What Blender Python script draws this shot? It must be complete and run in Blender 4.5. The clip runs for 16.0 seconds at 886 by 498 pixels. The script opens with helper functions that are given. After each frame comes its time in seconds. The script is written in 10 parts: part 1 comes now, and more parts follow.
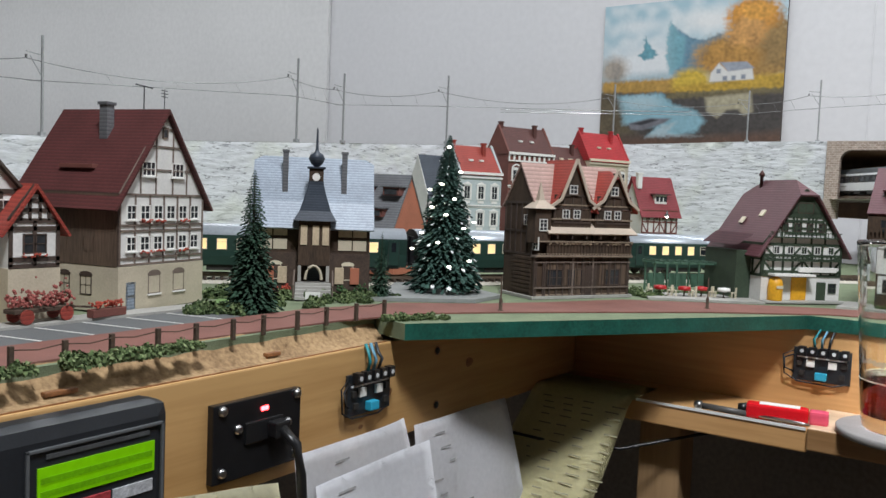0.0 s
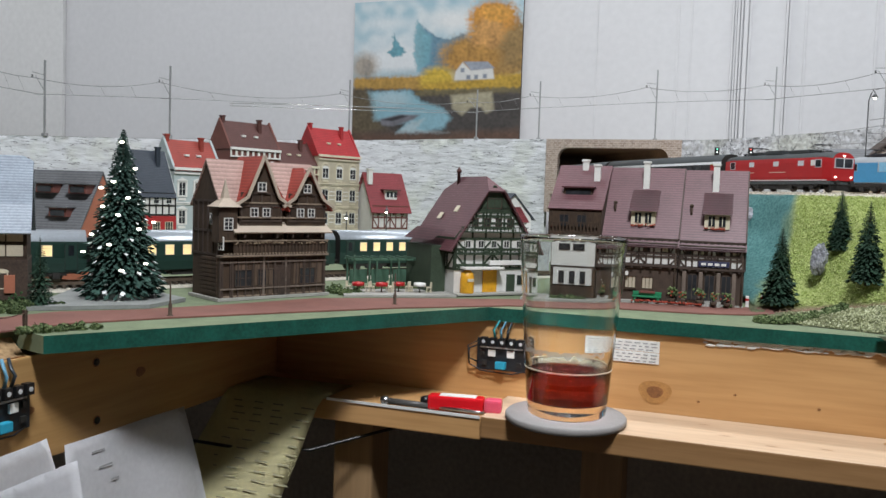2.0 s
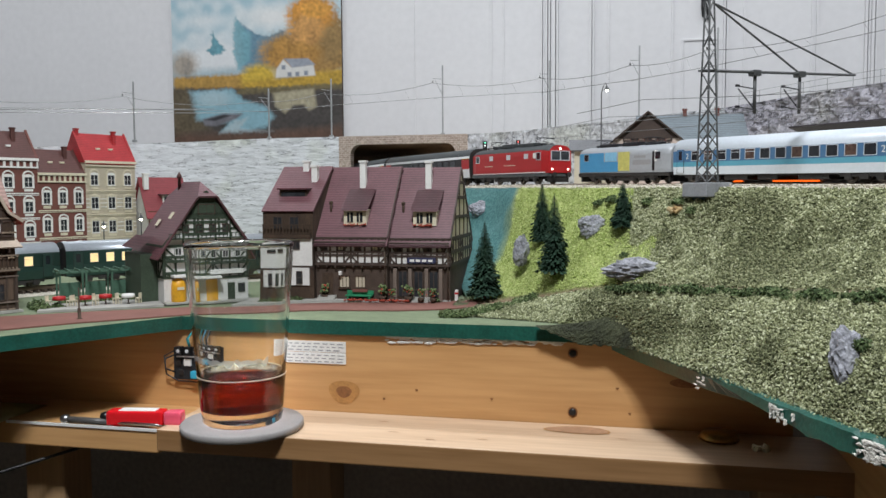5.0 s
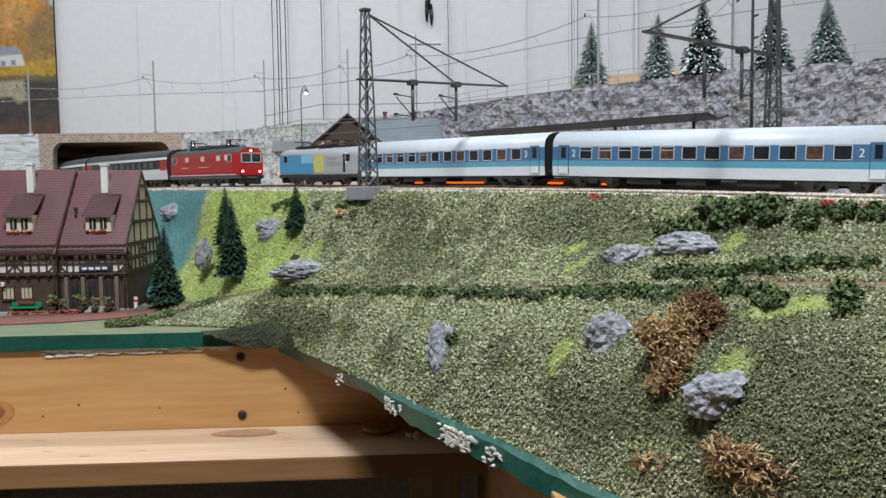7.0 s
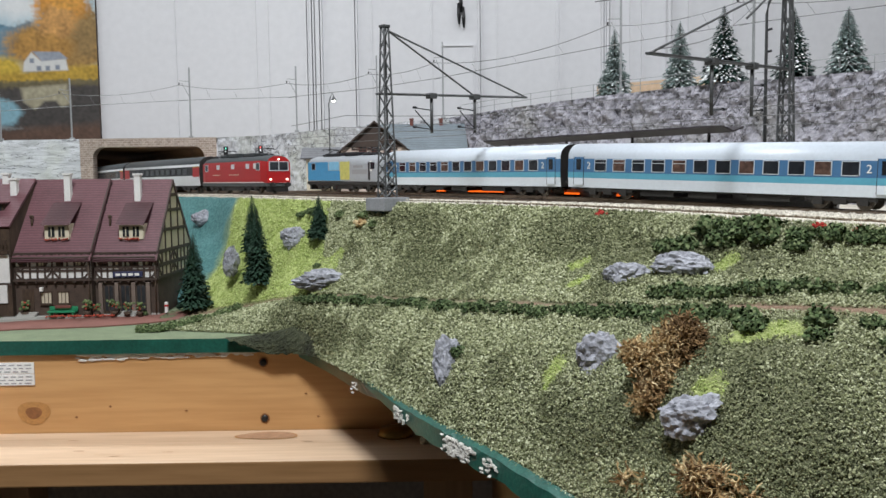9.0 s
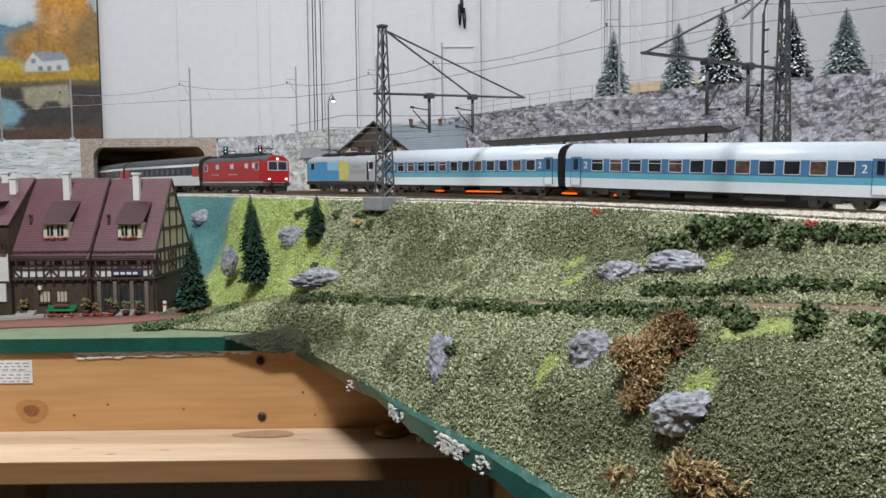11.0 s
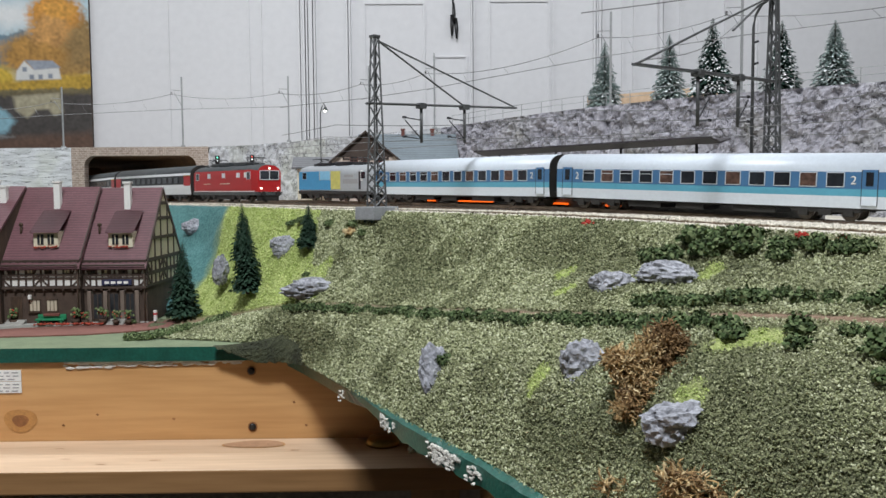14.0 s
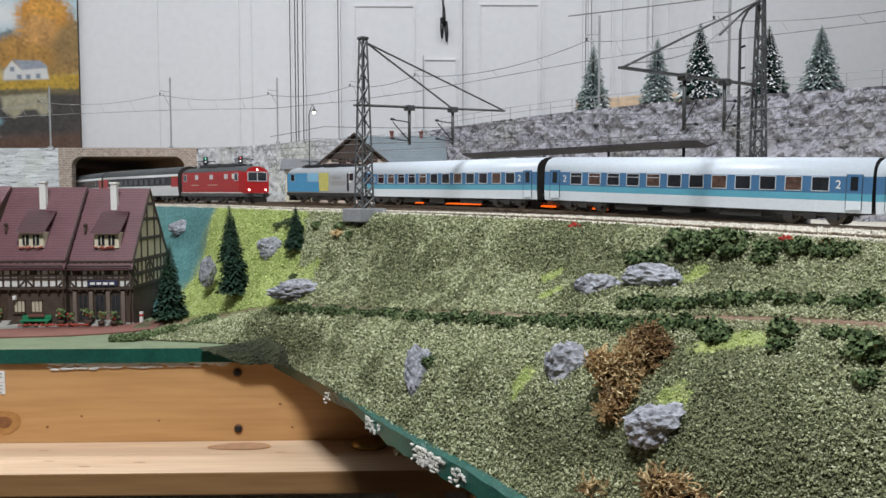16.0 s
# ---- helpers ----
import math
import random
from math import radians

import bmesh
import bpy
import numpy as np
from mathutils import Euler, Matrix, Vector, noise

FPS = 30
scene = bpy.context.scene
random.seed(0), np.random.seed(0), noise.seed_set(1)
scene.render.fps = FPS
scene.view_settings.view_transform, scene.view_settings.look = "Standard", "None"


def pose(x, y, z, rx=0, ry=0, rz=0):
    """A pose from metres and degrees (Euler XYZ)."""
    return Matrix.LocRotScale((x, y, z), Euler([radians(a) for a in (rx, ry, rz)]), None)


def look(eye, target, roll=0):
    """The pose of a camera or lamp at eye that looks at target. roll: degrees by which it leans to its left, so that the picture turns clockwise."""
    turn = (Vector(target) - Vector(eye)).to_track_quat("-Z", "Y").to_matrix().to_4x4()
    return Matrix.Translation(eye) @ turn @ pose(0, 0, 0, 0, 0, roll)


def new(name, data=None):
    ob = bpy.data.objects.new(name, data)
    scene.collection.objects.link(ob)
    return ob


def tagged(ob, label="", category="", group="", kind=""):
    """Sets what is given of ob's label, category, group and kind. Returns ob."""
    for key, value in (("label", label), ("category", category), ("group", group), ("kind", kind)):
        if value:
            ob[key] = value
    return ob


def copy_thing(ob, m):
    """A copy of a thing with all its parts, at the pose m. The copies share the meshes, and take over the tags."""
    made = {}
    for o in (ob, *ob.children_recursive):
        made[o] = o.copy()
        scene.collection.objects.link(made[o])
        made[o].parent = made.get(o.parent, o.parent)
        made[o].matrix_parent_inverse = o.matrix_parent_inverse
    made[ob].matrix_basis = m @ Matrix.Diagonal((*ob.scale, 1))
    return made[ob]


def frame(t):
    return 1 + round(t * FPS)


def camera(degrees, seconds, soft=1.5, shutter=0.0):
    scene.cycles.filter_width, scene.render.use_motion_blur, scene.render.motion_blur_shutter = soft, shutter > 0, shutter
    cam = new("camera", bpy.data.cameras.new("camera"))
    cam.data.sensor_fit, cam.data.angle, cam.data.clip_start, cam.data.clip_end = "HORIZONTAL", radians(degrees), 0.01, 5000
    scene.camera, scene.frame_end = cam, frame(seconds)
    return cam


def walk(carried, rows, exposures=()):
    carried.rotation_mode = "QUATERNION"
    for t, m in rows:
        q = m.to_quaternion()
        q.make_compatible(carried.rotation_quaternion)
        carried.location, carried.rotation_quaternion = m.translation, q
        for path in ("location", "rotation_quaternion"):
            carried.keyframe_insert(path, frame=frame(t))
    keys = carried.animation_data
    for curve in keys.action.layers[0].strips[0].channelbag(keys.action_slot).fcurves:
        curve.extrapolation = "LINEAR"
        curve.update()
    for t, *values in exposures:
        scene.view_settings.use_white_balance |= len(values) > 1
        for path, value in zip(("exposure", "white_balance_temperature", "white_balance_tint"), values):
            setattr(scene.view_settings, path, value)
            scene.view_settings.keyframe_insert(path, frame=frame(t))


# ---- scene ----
cam = camera(55.5, 16.0)
METRES, EYE, TILT, LEAN, TURN = 0.37, 1.2, 0.0, 0.0, 34.4
ROWS = [
    (0.0, 0.0, 0.0, 0.0, 0.14, -3.56, -2.31),
    (0.5, 0.0515, 0.0127, 0.0045, -4.15, -3.52, -2.2),
    (1.0, 0.1055, 0.0163, 0.009, -8.03, -3.41, -2.06),
    (1.5, 0.1586, 0.0153, 0.0124, -11.23, -3.36, -1.88),
    (2.0, 0.2124, 0.0138, 0.0144, -14.5, -3.39, -1.91),
    (2.5, 0.2759, 0.0016, 0.0209, -17.31, -3.39, -1.51),
    (3.0, 0.3417, -0.0093, 0.0247, -20.83, -3.35, -1.31),
    (3.3, 0.382, -0.0196, 0.0299, -21.08, -3.45, -1.06),
    (3.5, 0.4089, -0.027, 0.0336, -21.58, -3.51, -0.89),
    (6.0, 0.7808, -0.2019, 0.0459, -22.1, -3.96, 1.26),
    (6.5, 0.8136, -0.2392, 0.0513, -30.99, -4.07, 0.98),
    (7.0, 0.802, -0.2447, 0.0574, -37.43, -4.22, 0.76),
    (7.5, 0.7941, -0.2494, 0.0687, -37.98, -4.56, 0.64),
    (8.0, 0.7997, -0.2689, 0.0814, -37.68, -4.57, 0.54),
    (8.5, 0.8068, -0.2871, 0.0849, -36.33, -4.43, 0.61),
    (9.0, 0.8132, -0.3074, 0.089, -34.8, -4.44, 0.72),
    (11.5, 0.8192, -0.317, 0.084, -34.67, -4.23, 0.59),
    (12.0, 0.8195, -0.3175, 0.0848, -34.85, -4.06, 0.53),
    (12.5, 0.8194, -0.3169, 0.0857, -34.98, -3.98, 0.57),
    (13.0, 0.8188, -0.3177, 0.0857, -35.01, -3.86, 0.58),
    (13.5, 0.8194, -0.3179, 0.0852, -35.11, -3.79, 0.52),
    (14.0, 0.8183, -0.3174, 0.0852, -35.22, -3.69, 0.44),
    (14.5, 0.8214, -0.3191, 0.084, -35.32, -3.62, 0.37),
    (15.0, 0.8216, -0.3194, 0.0836, -35.47, -3.57, 0.29),
    (15.5, 0.822, -0.3194, 0.0837, -35.66, -3.51, 0.24),
    (16.0, 0.8229, -0.3202, 0.0839, -35.89, -3.5, 0.14),
]
walk_rows = [(t, pose(0, 0, EYE, TILT, LEAN, TURN) @ pose(METRES * x, METRES * y, METRES * z, 90 + pitch, roll, yaw)) for t, x, y, z, yaw, pitch, roll in ROWS]
walk(cam, walk_rows, [(0.0, 0.0), (1.5, -0.05), (3.0, -0.11), (3.7, -0.12), (6.5, -0.11), (16.0, -0.14)])

# ---- light: one ceiling fitting over the layout and a dim room ----
world = bpy.data.worlds.new("room_air")
scene.world = world
world.use_nodes = True
world.node_tree.nodes["Background"].inputs[0].default_value = (0.75, 0.8, 0.9, 1)
world.node_tree.nodes["Background"].inputs[1].default_value = 0.15


def area_lamp(name, place, target, sx, sy, power, colour):
    data = bpy.data.lights.new(name, "AREA")
    data.shape, data.size, data.size_y, data.energy, data.color = "RECTANGLE", sx, sy, power, colour
    ob = new(name, data)
    ob.matrix_world = look(place, target)
    return ob


COOL = (0.945, 0.98, 1.035)
area_lamp("ceiling_lamp_front", (0.20, -0.06, 2.33), (0.15, 0.7, 1.1), 0.30, 0.14, 24.5, COOL)
area_lamp("ceiling_tube_back", (-1.35, 1.25, 2.33), (-1.35, 1.42, 0), 6.5, 0.16, 37.0, COOL)


# ---- materials ----
def mat(name, col, rough=0.7, metal=0.0, var=0.15, s1=40.0, s2=700.0, bump=0.25, dist=0.0004, col2=None, mix2=0.5, emit=None, power=0.0, stretch=(1, 1, 1), extra=None):
    """A surface with broad and fine variation; extra: a callable that adds nodes before the colour is used."""
    m = bpy.data.materials.new(name)
    m.use_nodes = True
    nt = m.node_tree
    b = nt.nodes["Principled BSDF"]
    tc = nt.nodes.new("ShaderNodeTexCoord")
    mp = nt.nodes.new("ShaderNodeMapping")
    mp.inputs["Scale"].default_value = stretch
    nt.links.new(tc.outputs["Object"], mp.inputs[0])
    n1, n2 = nt.nodes.new("ShaderNodeTexNoise"), nt.nodes.new("ShaderNodeTexNoise")
    for n, s in ((n1, s1), (n2, s2)):
        n.inputs["Scale"].default_value, n.inputs["Detail"].default_value = s, 4.0
        nt.links.new(mp.outputs[0], n.inputs["Vector"])
    c = Vector(col)
    lo, hi = [max(0, x * (1 - 1.6 * var)) for x in c], [min(1, x * (1 + 1.6 * var)) for x in c]
    if col2:
        hi = col2
    r1 = nt.nodes.new("ShaderNodeValToRGB")
    r1.color_ramp.elements[0].color, r1.color_ramp.elements[1].color = (*lo, 1), (*hi, 1)
    r1.color_ramp.elements[0].position, r1.color_ramp.elements[1].position = 0.3, 0.7
    add = nt.nodes.new("ShaderNodeMix")
    add.inputs[0].default_value = mix2
    nt.links.new(n1.outputs[0], add.inputs[2])
    nt.links.new(n2.outputs[0], add.inputs[3])
    nt.links.new(add.outputs[0], r1.inputs[0])
    out = r1.outputs[0]
    if extra:
        out = extra(nt, mp, out)
    nt.links.new(out, b.inputs["Base Color"])
    b.inputs["Roughness"].default_value, b.inputs["Metallic"].default_value = rough, metal
    if bump:
        bp = nt.nodes.new("ShaderNodeBump")
        bp.inputs["Strength"].default_value, bp.inputs["Distance"].default_value = bump, dist
        nt.links.new(n2.outputs[0], bp.inputs["Height"])
        nt.links.new(bp.outputs[0], b.inputs["Normal"])
    if emit:
        b.inputs["Emission Color"].default_value, b.inputs["Emission Strength"].default_value = (*emit, 1), power
    return m


def island_mat(name, cols):
    m = bpy.data.materials.new(name)
    m.use_nodes = True
    nt = m.node_tree
    g = nt.nodes.new("ShaderNodeNewGeometry")
    r = nt.nodes.new("ShaderNodeValToRGB")
    r.color_ramp.elements[0].color, r.color_ramp.elements[1].color = (*cols[0], 1), (*cols[-1], 1)
    for i, c in enumerate(cols[1:-1]):
        el = r.color_ramp.elements.new((i + 1) / (len(cols) - 1))
        el.color = (*c, 1)
    nt.links.new(g.outputs["Random Per Island"], r.inputs[0])
    nt.links.new(r.outputs[0], nt.nodes["Principled BSDF"].inputs["Base Color"])
    nt.nodes["Principled BSDF"].inputs["Roughness"].default_value = 0.95
    return m


def wood(name, light, dark, axis, scale=30.0, rough=0.5):
    """Sawn pine: grain stretched along one axis."""
    st = [1.0, 1.0, 1.0]
    st[axis] = 0.06
    m = mat(name, light, rough, 0, 0.1, scale, scale * 9, 0.15, 0.0003, None, 0.35, stretch=st)
    nt = m.node_tree
    ramp = [n for n in nt.nodes if n.bl_idname == "ShaderNodeValToRGB"][0]
    ramp.color_ramp.elements[0].color, ramp.color_ramp.elements[1].color = (*[0.84 * c for c in dark], 1), (*light, 1)
    ramp.color_ramp.elements[0].position, ramp.color_ramp.elements[1].position = 0.33, 0.60
    return m


def tiles(name, col, size=0.0022, along=2, rough=0.6):
    """Moulded plastic roof tiles: courses with fine upright joints."""
    def courses(nt, mp, out):
        w = nt.nodes.new("ShaderNodeTexWave")
        w.wave_type, w.bands_direction, w.wave_profile = "BANDS", "XYZ"[along], "SAW"
        w.inputs["Scale"].default_value = 0.314 / size
        nt.links.new(mp.outputs[0], w.inputs["Vector"])
        bp = nt.nodes.new("ShaderNodeBump")
        bp.inputs["Strength"].default_value, bp.inputs["Distance"].default_value = 0.6, 0.0006
        nt.links.new(w.outputs["Fac"], bp.inputs["Height"])
        nt.links.new(bp.outputs[0], nt.nodes["Principled BSDF"].inputs["Normal"])
        mul = nt.nodes.new("ShaderNodeMix")
        mul.data_type, mul.blend_type = "RGBA", "MULTIPLY"
        mul.inputs[0].default_value = 0.45
        nt.links.new(out, mul.inputs[6])
        nt.links.new(w.outputs["Color"], mul.inputs[7])
        return mul.outputs[2]
    return mat(name, col, rough, 0, 0.16, 50, 500, 0, extra=courses)


M = {}
M["plaster"] = mat("room_wall_paint", (0.74, 0.74, 0.75), 0.6, 0, 0.035, 2.0, 60, 0.1, 0.0006)
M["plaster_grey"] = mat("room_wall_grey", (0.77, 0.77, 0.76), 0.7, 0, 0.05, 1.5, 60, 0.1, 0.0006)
# South wall, east wall and ceiling are unseen; dark tones cut their bounce light.
M["low_bounce_wall"] = mat("unseen_low_bounce_wall", (0.30, 0.28, 0.26), 0.8, 0, 0.06, 2, 60, 0.1)
M["ceiling"] = mat("ceiling_paint", (0.5, 0.5, 0.48), 0.8, 0, 0.04, 2, 50, 0.1)
M["floor"] = mat("floor_boards", (0.09, 0.075, 0.06), 0.6, 0, 0.2, 6, 60, 0.1)
M["pine_x"] = wood("pine_along_x", (0.60, 0.34, 0.14), (0.50, 0.25, 0.085), 0)
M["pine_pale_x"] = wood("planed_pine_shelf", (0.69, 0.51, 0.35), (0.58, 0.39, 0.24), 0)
M["pine_shaded_x"] = wood("pine_with_painted_shade", (0.36, 0.20, 0.085), (0.25, 0.125, 0.045), 0)
M["pine_y"] = wood("pine_along_y", (0.56, 0.335, 0.135), (0.46, 0.25, 0.085), 1)
M["pine_z"] = wood("pine_along_z", (0.42, 0.27, 0.14), (0.30, 0.18, 0.09), 2)
M["knot"] = mat("pine_knot", (0.26, 0.11, 0.04), 0.5, 0, 0.3, 200, 900, 0.1)
M["knot_pale"] = mat("pine_knot_pale", (0.42, 0.25, 0.15), 0.5, 0, 0.15, 200, 900, 0.1)
M["cork"] = mat("torn_cork_edge", (0.30, 0.17, 0.08), 0.9, 0, 0.3, 40, 400, 0.4, 0.0008, (0.52, 0.35, 0.18))
M["fascia"] = mat("dark_green_fascia_paint", (0.012, 0.085, 0.062), 0.35, 0, 0.3, 60, 500, 0.4, 0.0005)
M["meadow"] = mat("pale_green_sanded_paint", (0.18, 0.22, 0.13), 0.95, 0, 0.18, 60, 1800, 0.6, 0.0006)
M["brick_road"] = mat("red_brick_paper_road", (0.205, 0.088, 0.068), 0.8, 0, 0.15, 40, 1300, 0.3, 0.0003)
M["asphalt"] = mat("grey_asphalt_paper", (0.12, 0.125, 0.125), 0.8, 0, 0.12, 40, 1500, 0.3, 0.0003)
M["paving"] = mat("pale_paving", (0.36, 0.35, 0.32), 0.8, 0, 0.15, 80, 1200, 0.3, 0.0003)
M["white"] = mat("white_plastic", (0.78, 0.77, 0.73), 0.5, 0, 0.05, 60, 500, 0.1)
M["cream"] = mat("cream_plastic", (0.66, 0.60, 0.45), 0.6, 0, 0.08, 60, 500, 0.15)
M["black"] = mat("black_plastic", (0.012, 0.012, 0.013), 0.35, 0, 0.2, 60, 500, 0.05)
M["ballast"] = mat("pale_ballast", (0.60, 0.56, 0.47), 0.95, 0, 0.22, 120, 900, 0.9, 0.0012)
M["sleeper"] = mat("brown_sleepers", (0.075, 0.055, 0.04), 0.8, 0, 0.3, 100, 900, 0.2)
M["rail"] = mat("rusty_rail", (0.20, 0.15, 0.11), 0.45, 0.6, 0.2, 100, 900, 0.1)


# ---- mesh tools ----
def thing(name, label="", category="", m=None, group="", kind=""):
    ob = new(name)
    ob.empty_display_size = 0.01
    if m is not None:
        ob.matrix_world = m
    return tagged(ob, label, category, group, kind)


def part(name, bm, material, parent=None, label="", smooth=False):
    """Links a bmesh as one mesh object, in the parent's own frame."""
    me = bpy.data.meshes.new(name)
    bm.normal_update()
    bm.to_mesh(me)
    bm.free()
    for mt in (material if isinstance(material, (list, tuple)) else [material]):
        me.materials.append(mt)
    if smooth:
        for p in me.polygons:
            p.use_smooth = True
    ob = new(name, me)
    ob.parent = parent
    return tagged(ob, label)


def structure(name, bm, material, label, category, smooth=False):
    return tagged(part(name, bm, material, None, label, smooth), "", category, "", "structure")


def box(bm, a, b, mi=0, bevel=0.0, m=None):
    """An upright box from corner a to corner b."""
    v = [bm.verts.new((x, y, z)) for z in (a[2], b[2]) for y in (a[1], b[1]) for x in (a[0], b[0])]
    fs = [bm.faces.new([v[i] for i in q]) for q in ((0, 2, 3, 1), (4, 5, 7, 6), (0, 1, 5, 4), (2, 6, 7, 3), (0, 4, 6, 2), (1, 3, 7, 5))]
    for fc in fs:
        fc.material_index = mi
    if bevel:
        es = list({e for fc in fs for e in fc.edges})
        r = bmesh.ops.bevel(bm, geom=es, offset=bevel, segments=2, profile=0.6, affect="EDGES")
        for fc in r["faces"]:
            fc.material_index = mi
        v = list({w for fc in r["faces"] for w in fc.verts} | {w for w in v if w.is_valid})
    if m is not None:
        bmesh.ops.transform(bm, matrix=m, verts=v)
    return v


def boxed(a, b, bevel=0.0, m=None):
    bm = bmesh.new()
    box(bm, a, b, 0, bevel, m)
    return bm


def tube(bm, pts, r, n=6, mi=0, caps=True):
    """A round bar through points; r may be a list."""
    pts = [Vector(p) for p in pts]
    rs = r if isinstance(r, (list, tuple)) else [r] * len(pts)
    rings = []
    for i, p in enumerate(pts):
        d = (pts[min(i + 1, len(pts) - 1)] - pts[max(i - 1, 0)]).normalized()
        s = d.cross(Vector((0, 0, 1)) if abs(d.z) < 0.9 else Vector((1, 0, 0))).normalized()
        u = s.cross(d)
        rings.append([bm.verts.new(p + (s * math.cos(k * 2 * math.pi / n) + u * math.sin(k * 2 * math.pi / n)) * rs[i]) for k in range(n)])
    for a, b in zip(rings, rings[1:]):
        for k in range(n):
            f = bm.faces.new((a[k], a[(k + 1) % n], b[(k + 1) % n], b[k]))
            f.material_index, f.smooth = mi, n > 5
    if caps:
        bm.faces.new(rings[0][::-1]).material_index = mi
        bm.faces.new(rings[-1]).material_index = mi


def lathe(bm, prof, n=24, c=(0, 0), mi=0):
    """A turned body from (radius, z) pairs round an upright axis at c."""
    rings = []
    for r, z in prof:
        rings.append([bm.verts.new((c[0] + r * math.cos(k * 2 * math.pi / n), c[1] + r * math.sin(k * 2 * math.pi / n), z)) for k in range(n)])
    for a, b in zip(rings, rings[1:]):
        for k in range(n):
            f = bm.faces.new((a[k], a[(k + 1) % n], b[(k + 1) % n], b[k]))
            f.smooth, f.material_index = True, mi
    for ring, flip in ((rings[0], True), (rings[-1], False)):
        if prof[0 if flip else -1][0] > 1e-6:
            bm.faces.new(ring[::-1] if flip else ring).material_index = mi
    return rings


def prism(bm, poly, z0, z1, mi=0):
    """A plan polygon (counter-clockwise) raised from z0 to z1."""
    lo, hi = [bm.verts.new((x, y, z0)) for x, y in poly], [bm.verts.new((x, y, z1)) for x, y in poly]
    fs = [bm.faces.new(hi), bm.faces.new(lo[::-1])]
    n = len(poly)
    fs += [bm.faces.new((lo[i], lo[(i + 1) % n], hi[(i + 1) % n], hi[i])) for i in range(n)]
    for f in fs:
        f.material_index = mi


def catmull(pts, n):
    """Points along a smooth curve through pts, n between each two."""
    p = [np.array(q, float) for q in pts]
    p = [2 * p[0] - p[1], *p, 2 * p[-1] - p[-2]]
    out = []
    for i in range(1, len(p) - 2):
        for k in range(n):
            t = k / n
            out.append(0.5 * (2 * p[i] + (p[i + 1] - p[i - 1]) * t + (2 * p[i - 1] - 5 * p[i] + 4 * p[i + 1] - p[i + 2]) * t * t + (3 * p[i] - p[i - 1] - 3 * p[i + 1] + p[i + 2]) * t ** 3))
    return np.array(out + [p[-2]])


class Line:
    """A curve measured by its length."""
    def __init__(self, pts, n=24):
        self.p = catmull(pts, n) if n else np.array(pts, float)
        self.s = np.r_[0, np.cumsum(np.linalg.norm(np.diff(self.p, axis=0), axis=1))]
        self.length = float(self.s[-1])

    def at(self, s):
        return Vector([float(np.interp(s, self.s, self.p[:, k])) for k in range(3)])

    def shifted(self, d):
        """The same curve d metres to its right, on plan."""
        g = np.gradient(self.p[:, :2], axis=0)
        g /= np.linalg.norm(g, axis=1)[:, None]
        q = self.p.copy()
        q[:, 0] += g[:, 1] * d
        q[:, 1] -= g[:, 0] * d
        return Line(q, 0)

    def nearest(self, x, y):
        return float(self.s[np.argmin((self.p[:, 0] - x) ** 2 + (self.p[:, 1] - y) ** 2)])

    def seat(self, s0, s1):
        """The pose of a vehicle whose ends stand at s0 and s1: x along it, origin in its middle."""
        a, b = self.at(s0), self.at(s1)
        d = b - a
        return Matrix.Translation((a + b) / 2) @ Matrix.Rotation(math.atan2(d.y, d.x), 4, "Z") @ Matrix.Rotation(-math.atan2(d.z, math.hypot(d.x, d.y)), 4, "Y")


def ribbon(bm, line, s0, s1, offs, n=80, mi=0):
    """A sheet along a line: offs are (right, up) pairs across it."""
    rows = []
    for i in range(n + 1):
        s = s0 + (s1 - s0) * i / n
        p, q = line.at(s), line.at(min(s + 0.004, line.length))
        if s + 0.004 > line.length:
            p2 = line.at(s - 0.004)
            d = (p - p2)
        else:
            d = q - p
        d.z = 0
        d.normalize()
        right = Vector((d.y, -d.x, 0))
        rows.append([bm.verts.new(p + right * o + Vector((0, 0, u))) for o, u in offs])
    for a, b in zip(rows, rows[1:]):
        for k in range(len(offs) - 1):
            f = bm.faces.new((a[k], b[k], b[k + 1], a[k + 1]))
            f.material_index = mi


def strip_poly(near, far):
    return list(near) + list(far)[::-1]


Z0 = 1.119

# ---- the room ----
structure("floor", boxed((-4.7, -2.2, -0.05), (2.8, 2.2, 0.0)), M["floor"], "dark boarded floor under the model railway", "floor")
structure("ceiling", boxed((-4.7, -2.2, 2.4), (2.8, 2.2, 2.45)), M["ceiling"], "unseen ceiling over the layout, greyed to cut bounce light", "ceiling")
structure("wall_north", boxed((-4.7, 2.1, 0.0), (2.8, 2.2, 2.4)), M["plaster"], "white painted panelled wall behind the layout", "wall")
structure("wall_south", boxed((-4.7, -2.3, 0.0), (2.8, -2.2, 2.4)), M["low_bounce_wall"], "unseen wall behind the camera, darkened to cut bounce light", "wall")
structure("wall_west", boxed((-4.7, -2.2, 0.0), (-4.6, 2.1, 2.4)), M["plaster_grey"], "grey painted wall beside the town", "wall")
structure("wall_east", boxed((2.7, -2.2, 0.0), (2.8, 2.1, 2.4)), M["low_bounce_wall"], "unseen wall beyond the embankment, darkened to cut bounce light", "wall")
# Added slab: its right edge stands for a soft shadow boundary on the wall.
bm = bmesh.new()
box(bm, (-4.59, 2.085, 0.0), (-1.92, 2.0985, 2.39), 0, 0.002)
structure("wall_shade_panel", bm, M["plaster_grey"], "added flat panel for the soft shadow edge beside the painting", "wall panel")
